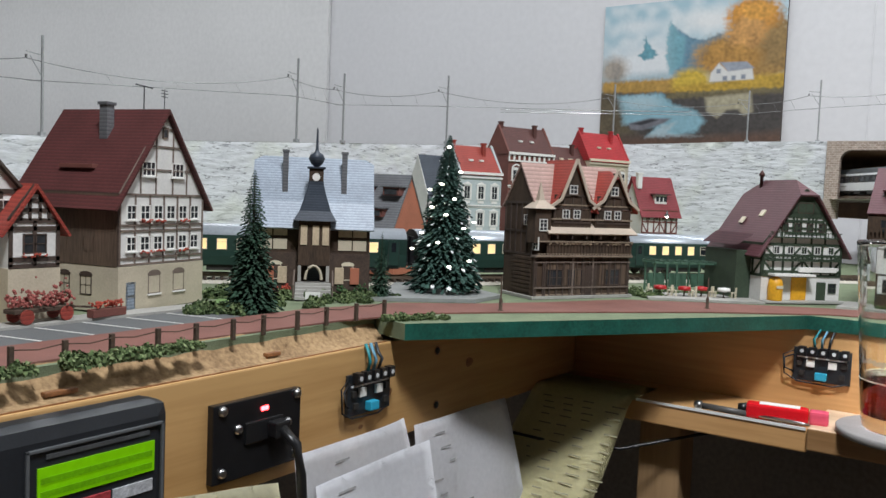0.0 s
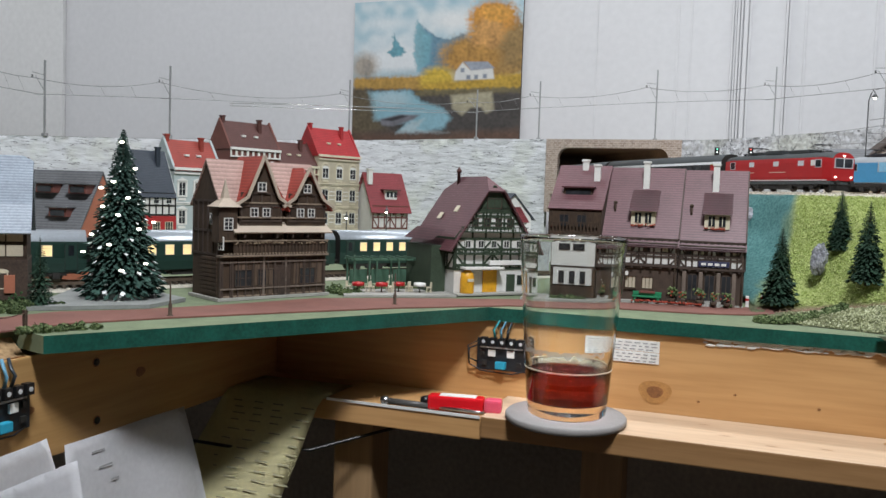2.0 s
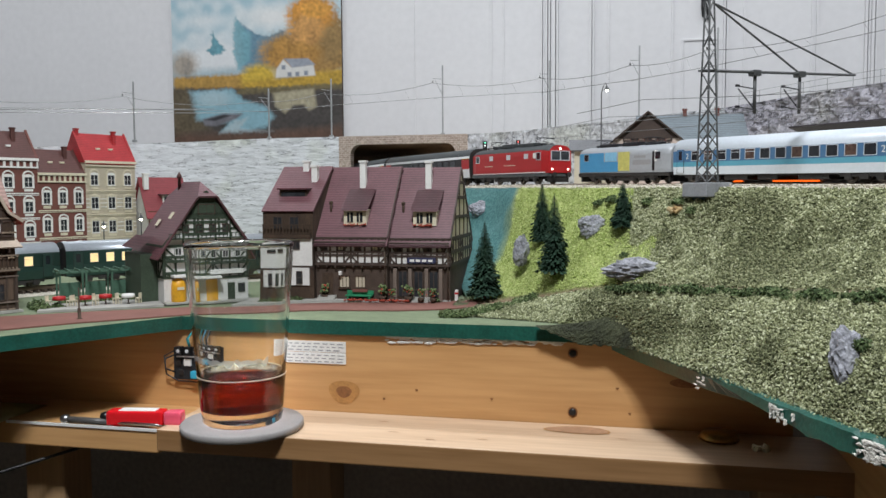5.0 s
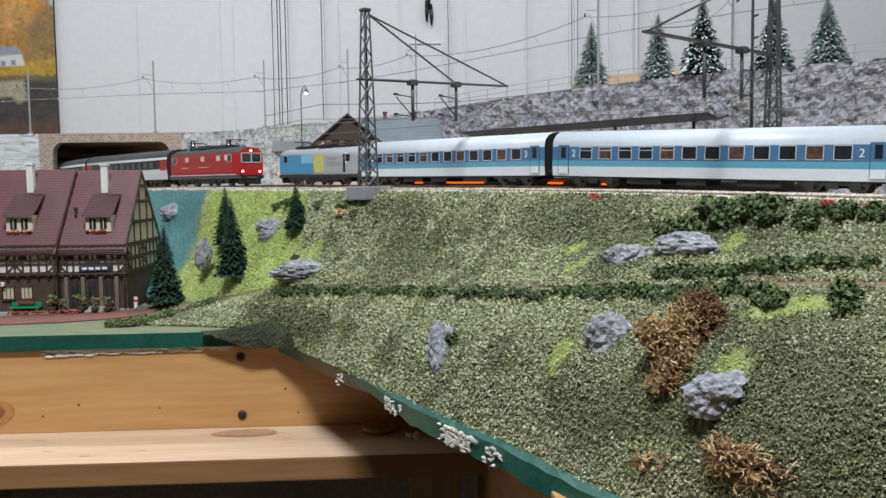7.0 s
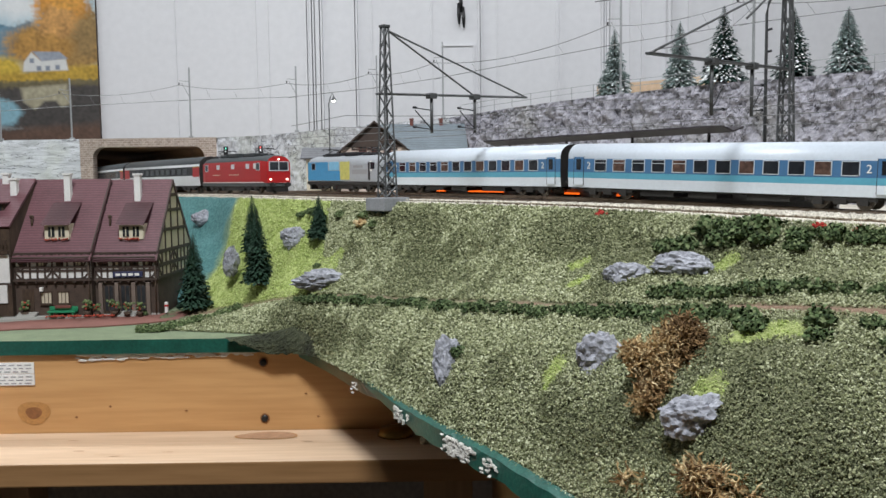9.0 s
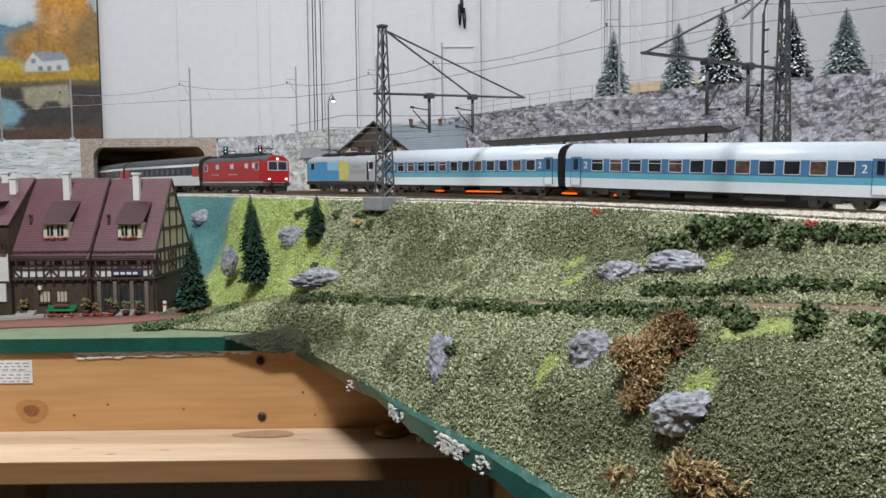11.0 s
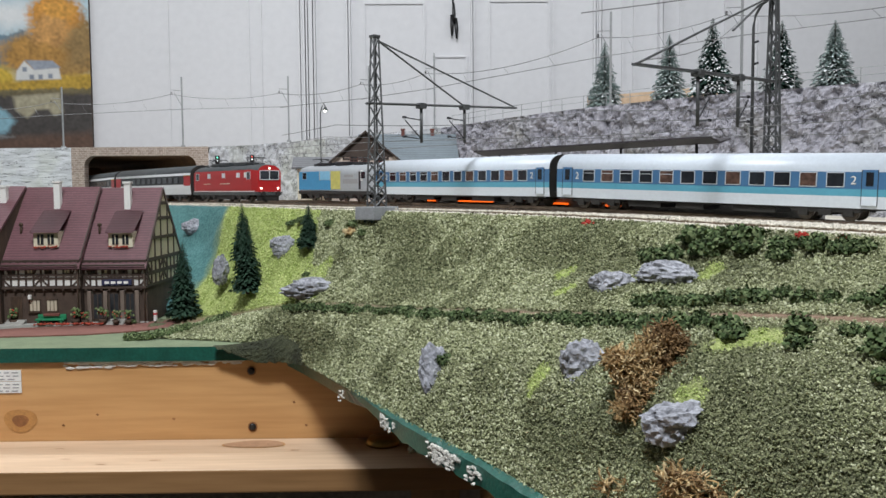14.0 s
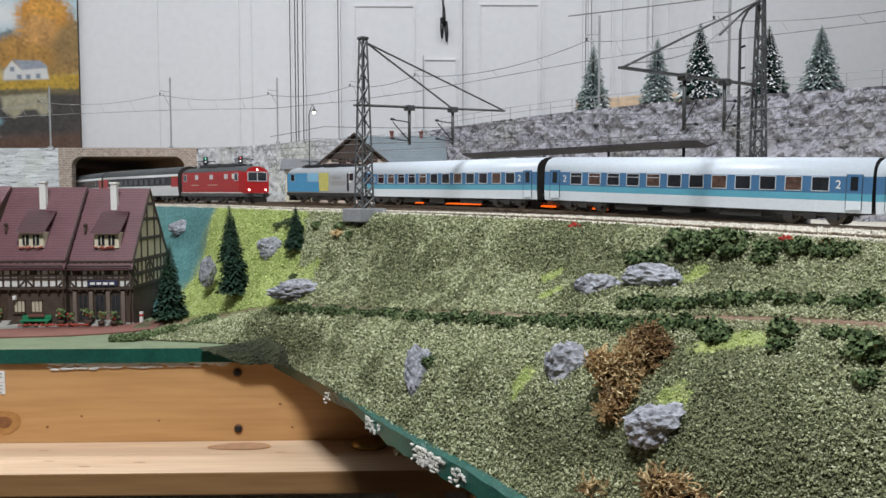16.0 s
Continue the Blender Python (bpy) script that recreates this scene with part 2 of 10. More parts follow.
# moulded strips and raised panels of the white wall
for x, w, h in ((-0.30, 0.003, 0.002), (-0.112, 0.006, 0.002), (-0.082, 0.004, 0.002), (0.0086, 0.004, 0.008), (0.0205, 0.005, 0.012), (0.0368, 0.009, 0.012), (0.1220, 0.004, 0.011), (0.4152, 0.004, 0.011), (0.6095, 0.005, 0.004), (0.7065, 0.005, 0.008), (0.7186, 0.006, 0.011), (0.7756, 0.006, 0.005), (0.8027, 0.006, 0.005), (0.8620, 0.008, 0.014), (0.9131, 0.005, 0.004), (1.02, 0.006, 0.006), (1.1, 0.006, 0.006)):
    bm = boxed((x - w / 2, 2.1 - 1.6 * h, 0.0), (x + w / 2, 2.0998, 2.39), 0.0006)
    if h > 0.0075:
        box(bm, (x + w / 2 + 0.0022, 2.1 - 1.4 * h, 0.0), (x + w / 2 + 0.0062, 2.0998, 2.39), 0, 0.0006)
    structure("trim", bm, M["plaster"], "upright white grooved moulding on the wall", "trim")
for x0, x1, top in ((0.1596, 0.3062, 1.686), (0.3240, 0.4060, 1.561), (0.4560, 0.6020, 1.690)):
    bm = bmesh.new()
    for a, b in (((x0, 0.9), (x0 + 0.005, top)), ((x1 - 0.005, 0.9), (x1, top)), ((x0 + 0.005, top - 0.005), (x1 - 0.005, top))):
        box(bm, (a[0], 2.0962, a[1]), (b[0], 2.0998, b[1]), 0, 0.001)
    structure("trim", bm, M["plaster"], "raised white frame of a wall panel", "trim")

# ---- the wooden frame of the layout ----
structure("beam_left", boxed((-0.367, -0.9, 1.038), (-0.335, 0.74, 1.104), 0.0012), M["pine_y"], "varnished pine beam along the town's front", "beam")
structure("beam_front", boxed((-0.334, 0.712, 1.030), (0.33, 0.745, 1.1070), 0.001), M["pine_x"], "varnished pine beam below the green fascia", "beam")
# All faces but the top take a darker pine that paints their shade.
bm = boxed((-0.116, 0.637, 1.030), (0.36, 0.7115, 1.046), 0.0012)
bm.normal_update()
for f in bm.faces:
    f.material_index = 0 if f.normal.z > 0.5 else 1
structure("shelf", bm, [M["pine_pale_x"], M["pine_shaded_x"]], "planed pine shelf, its sides coloured darker for shade", "shelf")
structure("shelf_return", boxed((-0.334, 0.641, 1.027), (-0.1165, 0.7115, 1.044), 0.0012), M["pine_x"], "darker pine shelf board that meets the pale one", "shelf")
structure("beam_right", boxed((0.352, 0.2, 0.98), (0.385, 0.7115, 1.106), 0.001), M["pine_y"], "pine beam in shade under the embankment", "beam")
for a, b in (((-0.25, 0.665, 0.0), (-0.215, 0.70, 1.0265)), ((-0.06, 0.75, 0.0), (-0.025, 0.785, 1.029)), ((0.30, 0.66, 0.0), (0.335, 0.70, 1.029))):
    structure("leg", boxed(a, b, 0.002), M["pine_z"], "square pine leg under the layout", "leg")
structure("back_board", boxed((-1.2, 0.93, 0.0), (1.2, 0.945, 1.09)), mat("brown_curtain_board", (0.34, 0.29, 0.25), 0.9, 0, 0.2, 5, 200, 0.2), "dull brown board under the layout", "board")

# the town's board
town = [(-0.352, -0.9), (-0.352, 0.437), (-0.320, 0.428), (-0.134, 0.7085), (0.215, 0.7085), (0.33, 1.0), (0.3, 1.5), (-0.9, 1.5), (-0.9, -0.9)]
bm = bmesh.new()
prism(bm, town, 1.1072, 1.1180, 0)
bmesh.ops.recalc_face_normals(bm, faces=bm.faces)
for f in bm.faces:
    c = f.calc_center_median()
    f.material_index = 0 if f.normal.z > 0.5 or c.x < -0.335 else 1
ground = structure("ground", bm, [M["meadow"], M["fascia"]], "town board painted pale green with a dark green edge", "ground")
bm = bmesh.new()
rnd = random.Random(5)
rows = []
for i in range(140):
    y = -0.9 + 1.335 * i / 139
    rows.append([bm.verts.new((x + rnd.uniform(-0.0005, 0.0005), y, z + rnd.uniform(-0.0005, 0.0005))) for x, z in ((-0.3375, 1.1042), (-0.343, 1.1052), (-0.3475, 1.1085), (-0.351, 1.1125), (-0.356, 1.1185))])
for a, b in zip(rows, rows[1:]):
    for k in range(4):
        bm.faces.new((a[k], a[k + 1], b[k + 1], b[k]))
structure("cork_edge", bm, M["cork"], "torn brown cork edge along the beam", "edge")
structure("groove", boxed((-0.3372, -0.9, 1.1038), (-0.3362, 0.43, 1.1046)), M["knot"], "dark joint along the top of the beam", "joint")

# roads and paved places
far = [(-0.405, -0.9), (-0.402, 0.30), (-0.402, 0.42), (-0.382, 0.501), (-0.344, 0.541), (-0.313, 0.593), (-0.274, 0.673), (-0.219, 0.713), (-0.133, 0.765), (-0.042, 0.802), (0.055, 0.828), (0.085, 0.85)]
near = [(-0.358, -0.9), (-0.358, 0.28), (-0.352, 0.40), (-0.337, 0.470), (-0.303, 0.520), (-0.253, 0.584), (-0.194, 0.655), (-0.121, 0.722), (-0.033, 0.758), (0.03, 0.766), (0.067, 0.781), (0.088, 0.80)]
bm = bmesh.new()
prism(bm, strip_poly(near, far), 1.1182, 1.1192)
bmesh.ops.recalc_face_normals(bm, faces=bm.faces)
structure("road", bm, M["brick_road"], "red brick-paved street through the model town", "road")
bm = bmesh.new()
prism(bm, [(-0.400, -0.9), (-0.400, 0.30), (-0.404, 0.367), (-0.444, 0.362), (-0.444, -0.9)], 1.1183, 1.1190)
bmesh.ops.recalc_face_normals(bm, faces=bm.faces)
structure("parking", bm, M["asphalt"], "grey asphalt car park with white bay lines", "parking lot")
for i in range(9):
    y = 0.345 - i * 0.029
    structure("bay_line", boxed((-0.443, y - 0.0006, 1.1191), (-0.402, y + 0.0006, 1.11935), 0, pose(-0.42, y, 0, 0, 0, 14) @ pose(0.42, -y, 0)), M["white"], "white painted parking bay line", "line")
bm = bmesh.new()
prism(bm, [(-0.462, -0.9), (-0.4445, -0.9), (-0.4445, 0.362), (-0.462, 0.38)], 1.1183, 1.1205)
bmesh.ops.recalc_face_normals(bm, faces=bm.faces)
structure("pavement", bm, M["paving"], "raised grey pavement in front of the houses", "pavement")
bm = bmesh.new()
prism(bm, [(-0.405, 0.497), (-0.346, 0.553), (-0.35, 0.60), (-0.44, 0.645), (-0.462, 0.60)], 1.1183, 1.1212)
bmesh.ops.recalc_face_normals(bm, faces=bm.faces)
structure("plaza", bm, mat("grey_plaza_slab", (0.25, 0.26, 0.25), 0.7, 0, 0.15, 60, 900, 0.2), "grey paved square round the decorated tree", "pavement")
bm = bmesh.new()
prism(bm, [(-0.262, 0.70), (-0.205, 0.735), (-0.178, 0.755), (-0.215, 0.80), (-0.285, 0.745)], 1.1183, 1.1203)
bmesh.ops.recalc_face_normals(bm, faces=bm.faces)
structure("terrace", bm, M["paving"], "pale paved beer garden beside the inn", "pavement")
bm = bmesh.new()
prism(bm, [(-0.125, 0.775), (-0.03, 0.810), (0.062, 0.826), (0.06, 0.85), (-0.125, 0.83)], 1.1183, 1.1207)
bmesh.ops.recalc_face_normals(bm, faces=bm.faces)
structure("forecourt", bm, M["paving"], "pale paving before the row of houses", "pavement")

# ---- embankment ----
edge = [(0.068, 0.80, 1.1185), (0.080, 0.755, 1.1185), (0.135, 0.735, 1.1185), (0.185, 0.717, 1.1175), (0.222, 0.689, 1.108), (0.264, 0.597, 1.110), (0.307, 0.503, 1.111), (0.338, 0.441, 1.112), (0.385, 0.352, 1.110), (0.47, 0.25, 1.10), (0.56, 0.12, 1.09)]
path = [(0.068, 0.945, 1.1188), (0.087, 0.81, 1.1190), (0.14, 0.80, 1.126), (0.195, 0.735, 1.143), (0.235, 0.69, 1.150), (0.295, 0.61, 1.157), (0.35, 0.52, 1.167), (0.40, 0.445, 1.175), (0.445, 0.385, 1.183), (0.515, 0.285, 1.19), (0.60, 0.16, 1.195)]
crest = [(-0.11, 1.245, 1.221), (-0.013, 1.105, 1.2215), (0.078, 0.985, 1.2215), (0.168, 0.875, 1.220), (0.268, 0.752, 1.2185), (0.355, 0.665, 1.217), (0.415, 0.585, 1.2155), (0.465, 0.50, 1.2135), (0.505, 0.435, 1.212), (0.57, 0.33, 1.21), (0.66, 0.18, 1.208)]
NB = 34
E_, P_, T_ = catmull(edge, NB), catmull(path, NB), catmull(crest, NB)
dirn = T_[:, :2] - P_[:, :2]
dirn /= np.linalg.norm(dirn, axis=1)[:, None]
width = np.interp(np.linspace(0, 1, len(P_)), [0, 0.1, 0.2, 0.3, 1], [0.01, 0.045, 0.03, 0.015, 0.016])
Q_ = P_ + np.c_[dirn * width[:, None], np.full(len(P_), 0.0015)]
F_ = E_ + (P_ - E_) * np.array([0.38, 0.38, 0.64])
N_ = Q_ + (T_ - Q_) * np.array([0.45, 0.45, 0.36])
R_ = Q_ + (T_ - Q_) * np.array([0.82, 0.82, 0.82])
across = []
for i in range(len(E_)):
    ctl = np.array([E_[i], F_[i], P_[i], Q_[i], N_[i], R_[i], T_[i]])
    across.append(catmull(ctl, 14))
hill = np.array(across)
NI, NJ = hill.shape[:2]
# broad hollows and swellings of the two slopes, none at the edge, the path and the crest
for i in range(NI):
    for j in range(NJ):
        v = j / (NJ - 1)
        k = max(0.0, math.sin(math.pi * v / 0.31)) if v < 0.31 else max(0.0, math.sin(math.pi * (v - 0.52) / 0.46)) if v > 0.52 else 0.0
        x, y, z = hill[i, j]
        d = 0.0052 * k * (noise.noise(Vector((x * 19, y * 19, z * 19 + 4.0))) + 0.5 * noise.noise(Vector((x * 44, y * 44, z * 44 + 9.0))))
        hill[i, j] = (x - 0.5 * d, y - 0.45 * d, z + 0.75 * d)


def hill_at(u, v):
    """The hill's surface at u along it (0 to 1) and v up it (0 edge, 1/3 path, 1 crest)."""
    i, j = u * (NI - 1), v * (NJ - 1)
    i0, j0 = min(int(i), NI - 2), min(int(j), NJ - 2)
    a, b = i - i0, j - j0
    return Vector((hill[i0, j0] * (1 - a) * (1 - b) + hill[i0 + 1, j0] * a * (1 - b) + hill[i0, j0 + 1] * (1 - a) * b + hill[i0 + 1, j0 + 1] * a * b).tolist())


def tint_of(x, y, u, v):
    """Paint on the ground: teal backdrop, bright spring green, worn path."""
    n = noise.noise(Vector((x * 30, y * 30, 3.3)))
    n2 = noise.noise(Vector((x * 90, y * 90, 1.3)))
    teal = max(0.0, min(1.0, 0.5 + (0.092 + 0.010 * n2 + (y - 0.9) * 0.32 - x) / 0.016)) * max(0.0, min(1.0, (v - 0.45) / 0.08))
    bright = max(0.0, min(1.0, (0.255 - x + 0.035 * n) / 0.06)) * max(0.0, min(1.0, (v - 0.45) / 0.08)) * (1 - teal) * 0.85
    for cx, cy, r in ((0.391, 0.548, 0.009), (0.388, 0.525, 0.009), (0.3616, 0.4366, 0.006), (0.4317, 0.3785, 0.008), (0.425, 0.383, 0.007), (0.437, 0.375, 0.006), (0.4058, 0.3677, 0.006), (0.4474, 0.4709, 0.007)):
        d = math.hypot(x - cx, y - cy) / r
        bright = max(bright, max(0.0, min(0.62, 1.15 - d + 0.8 * n2)))
    walkway = max(0.0, 1 - abs(v - 0.425) / (0.075 if u < 0.75 else 0.105)) if u > 0.03 else 1.0 if 0.3 < v < 0.52 else 0
    return teal, bright, min(1.0, walkway * 1.8)


me = bpy.data.meshes.new("embankment")
verts, tints = [], []
for i in range(NI):
    for j in range(NJ):
        p = Vector(hill[i, j].tolist())
        t3 = tint_of(p.x, p.y, i / (NI - 1), j / (NJ - 1))
        rough = 0.0018 * (1 - 0.85 * t3[2]) * (1 - 0.7 * t3[0])
        k = rough * (noise.noise(p * 210) + 0.8 * noise.noise(p * 60))
        edgef = min(1.0, j / 4.0, (NJ - 1 - j) / 4.0)
        verts.append((p.x + k * 0.4, p.y - k * 0.5, p.z + k * edgef))
        tints.append(t3)
faces = [(i * NJ + j, (i + 1) * NJ + j, (i + 1) * NJ + j + 1, i * NJ + j + 1) for i in range(NI - 1) for j in range(NJ - 1)]
me.from_pydata(verts, [], faces)
att = me.color_attributes.new("paint", "FLOAT_COLOR", "POINT")
for k, t3 in enumerate(tints):
    att.data[k].color = (*t3, 1)
for p in me.polygons:
    p.use_smooth = True


def grass_paint(nt, mp, out):
    at = nt.nodes.new("ShaderNodeVertexColor")
    at.layer_name = "paint"
    sep = nt.nodes.new("ShaderNodeSeparateColor")
    nt.links.new(at.outputs[0], sep.inputs[0])
    fine = nt.nodes.new("ShaderNodeTexNoise")
    fine.inputs["Scale"].default_value = 420
    nt.links.new(mp.outputs[0], fine.inputs["Vector"])
    for k, (lo, hi) in enumerate((((0.05, 0.16, 0.16), (0.11, 0.26, 0.25)), ((0.25, 0.33, 0.07), (0.55, 0.62, 0.22)), ((0.20, 0.115, 0.075), (0.33, 0.22, 0.15)))):
        r = nt.nodes.new("ShaderNodeValToRGB")
        r.color_ramp.elements[0].color, r.color_ramp.elements[1].color = (*lo, 1), (*hi, 1)
        r.color_ramp.elements[0].position, r.color_ramp.elements[1].position = 0.35, 0.65
        nt.links.new(fine.outputs[0], r.inputs[0])
        mx = nt.nodes.new("ShaderNodeMix")
        mx.data_type = "RGBA"
        nt.links.new(sep.outputs[k], mx.inputs[0])
        nt.links.new(out, mx.inputs[6])
        nt.links.new(r.outputs[0], mx.inputs[7])
        out = mx.outputs[2]
    return out


M["turf"] = mat("olive_foam_turf", (0.07, 0.08, 0.038), 0.95, 0, 0.3, 20, 1500, 1.0, 0.0012, (0.24, 0.25, 0.135), 0.55, extra=grass_paint)
me.materials.append(M["turf"])
bank = tagged(new("embankment", me), "steep embankment covered with olive green foam turf", "embankment", "", "structure")
# the painted board edge under the turf
bm = bmesh.new()
rnd = random.Random(3)
rows = []
for i in range(NB * 3 + 18, NI, 3):
    p = E_[i]
    d = E_[min(i + 3, NI - 1)] - E_[i - 3]
    d /= np.linalg.norm(d)
    o = Vector((-d[1], d[0], 0)) * -0.0035
    j1, j2 = rnd.uniform(-0.0008, 0.0008), rnd.uniform(-0.0008, 0.0008)
    q = Vector(p.tolist())
    k = max(0.1, min(1.0, (p[0] - 0.258) / 0.045))
    o = o * k
    rows.append([bm.verts.new(q + Vector((0, 0, 0.002))), bm.verts.new(q + o + Vector((0, 0, j1))), bm.verts.new(q + o * 1.2 + Vector((0, 0, -0.0085 * k + j2 * k))), bm.verts.new(q - o * 6 + Vector((0, 0, -0.0095)))])
for a, b in zip(rows, rows[1:]):
    for k in range(3):
        bm.faces.new((a[k], b[k], b[k + 1], a[k + 1]))
structure("embankment_edge", bm, M["fascia"], "dark green painted edge of the embankment board", "edge")

# turf that hangs over the fascia where the bank begins; its near-black colour paints shade
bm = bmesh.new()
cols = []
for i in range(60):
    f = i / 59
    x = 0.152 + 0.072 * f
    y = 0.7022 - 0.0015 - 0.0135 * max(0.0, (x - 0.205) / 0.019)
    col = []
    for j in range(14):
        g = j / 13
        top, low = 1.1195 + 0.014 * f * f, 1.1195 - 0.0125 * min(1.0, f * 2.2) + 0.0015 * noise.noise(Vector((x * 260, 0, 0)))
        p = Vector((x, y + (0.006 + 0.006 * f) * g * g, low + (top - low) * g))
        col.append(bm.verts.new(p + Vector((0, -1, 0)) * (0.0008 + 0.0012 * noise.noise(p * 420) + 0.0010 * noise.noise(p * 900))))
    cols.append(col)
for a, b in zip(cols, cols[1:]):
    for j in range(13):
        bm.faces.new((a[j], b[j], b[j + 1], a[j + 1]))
structure("turf_apron", bm, mat("turf_with_painted_shade", (0.02, 0.024, 0.012), 0.95, 0, 0.4, 60, 1100, 1.0, 0.0014, (0.09, 0.10, 0.05)), "turf hanging over the green fascia, darkened for its shade", "turf")

# ---- tracks ----
red_line = Line([(0.75, 0.20, 1.2105), (0.66, 0.36, 1.2125), (0.551, 0.53, 1.2145), (0.449, 0.673, 1.217), (0.357, 0.755, 1.2200), (0.278, 0.818, 1.2225), (0.19, 0.91, 1.224), (0.103, 1.013, 1.225), (0.015, 1.13, 1.2258), (-0.070, 1.235, 1.226), (-0.149, 1.335, 1.226), (-0.216, 1.435, 1.226), (-0.272, 1.545, 1.226), (-0.335, 1.68, 1.226), (-0.405, 1.85, 1.226)])
blue_line = Line([(0.80, 0.28, 1.207), (0.70, 0.455, 1.2095), (0.599, 0.60, 1.212), (0.51, 0.69, 1.2165), (0.420, 0.781, 1.221), (0.338, 0.885, 1.2232), (0.258, 0.985, 1.2245), (0.20, 1.052, 1.2255), (0.148, 1.115, 1.2265), (0.06, 1.22, 1.2265), (-0.02, 1.335, 1.2265), (-0.085, 1.46, 1.2265), (-0.115, 1.62, 1.2265), (-0.12, 1.85, 1.2265)])
third = red_line.shifted(-0.045)
w3 = np.clip((third.s - 0.42) / 0.28, 0, 1)[:, None]
third = Line(third.p * (1 - w3) + red_line.p * w3, 0)
# ballast bed from the crest back to the walls
bm = bmesh.new()
ribbon(bm, red_line, 0, red_line.length, [(-0.028, -0.0052), (0.0, -0.005), (0.03, -0.0052), (0.09, -0.0054), (0.15, -0.0056), (0.42, -0.008)], 200)
ribbon(bm, blue_line, 0, blue_line.length, [(-0.03, -0.0062), (-0.02, -0.0051), (0.02, -0.0051), (0.05, -0.0054), (0.12, -0.007)], 160)
# the shoulder between the crest of the bank and the tracks
rows = []
for p in T_[::3]:
    q = red_line.at(red_line.nearest(p[0], p[1]))
    a = Vector(p.tolist()) + Vector((0, 0, -0.0008))
    b = q + (a - q).normalized() * min(0.026, (a - q).length * 0.5)
    b.z = q.z - 0.0051
    rows.append([bm.verts.new(a - (b - a) * 0.04), bm.verts.new(a + (b - a) * 0.15 + Vector((0, 0, 0.0022))), bm.verts.new(a + (b - a) * 0.55 + Vector((0, 0, 0.0014))), bm.verts.new(b)])
for a, b in zip(rows, rows[1:]):
    for k in range(3):
        bm.faces.new((a[k], a[k + 1], b[k + 1], b[k]))
rnd = random.Random(9)
for v in bm.verts:
    v.co.z += rnd.uniform(-0.0006, 0.0005)
structure("track_bed", bm, M["ballast"], "pale gravel ballast along the tracks", "track bed")


def lay_track(line, s0, s1, label):
    root = thing("track", label, "track", None, "railway tracks")
    for off in (-0.0081, 0.0081):
        bm = bmesh.new()
        h, w = 0.0, 0.0005
        ribbon(bm, line, s0, s1, [(off - w, -0.0025), (off - w, h), (off + w, h), (off + w, -0.0025)], 110)
        part("rail", bm, M["rail"], root)
    bm = bmesh.new()
    s = s0
    while s < s1:
        box(bm, (-0.0012, -0.0145, -0.0050), (0.0012, 0.0145, -0.0026), 0, 0, line.seat(s - 0.002, s + 0.002))
        s += 0.0072
    tagged(part("sleeper_bed", bm, M["sleeper"], root, "dark brown sleepers"), kind="stuff")


lay_track(red_line, 0.005, red_line.length - 0.01, "outer main line track with rusty rails")
lay_track(blue_line, 0.005, blue_line.length - 0.01, "station track with rusty rails under the blue train")
lay_track(third, 0.005, 0.66, "siding that joins the main line near the mast")

# ---- stone walls ----
wall_plan = [(-0.82, -0.6), (-0.82, 0.0), (-0.82, 0.5), (-0.80, 0.85), (-0.72, 1.15), (-0.55, 1.38), (-0.40, 1.435), (-0.262, 1.45)]
wall_top = [1.225, 1.232, 1.246, 1.266, 1.285, 1.303, 1.3105, 1.312]
right_plan = [(-0.042, 1.45), (0.02, 1.44), (0.08, 1.42), (0.2, 1.33), (0.33, 1.2), (0.42, 1.10), (0.5, 1.02), (0.6, 0.92), (0.69, 0.815), (0.80, 0.68), (0.95, 0.45), (1.05, 0.2)]
right_top = [1.312, 1.313, 1.316, 1.319, 1.320, 1.325, 1.328, 1.329, 1.326, 1.322, 1.318, 1.315]


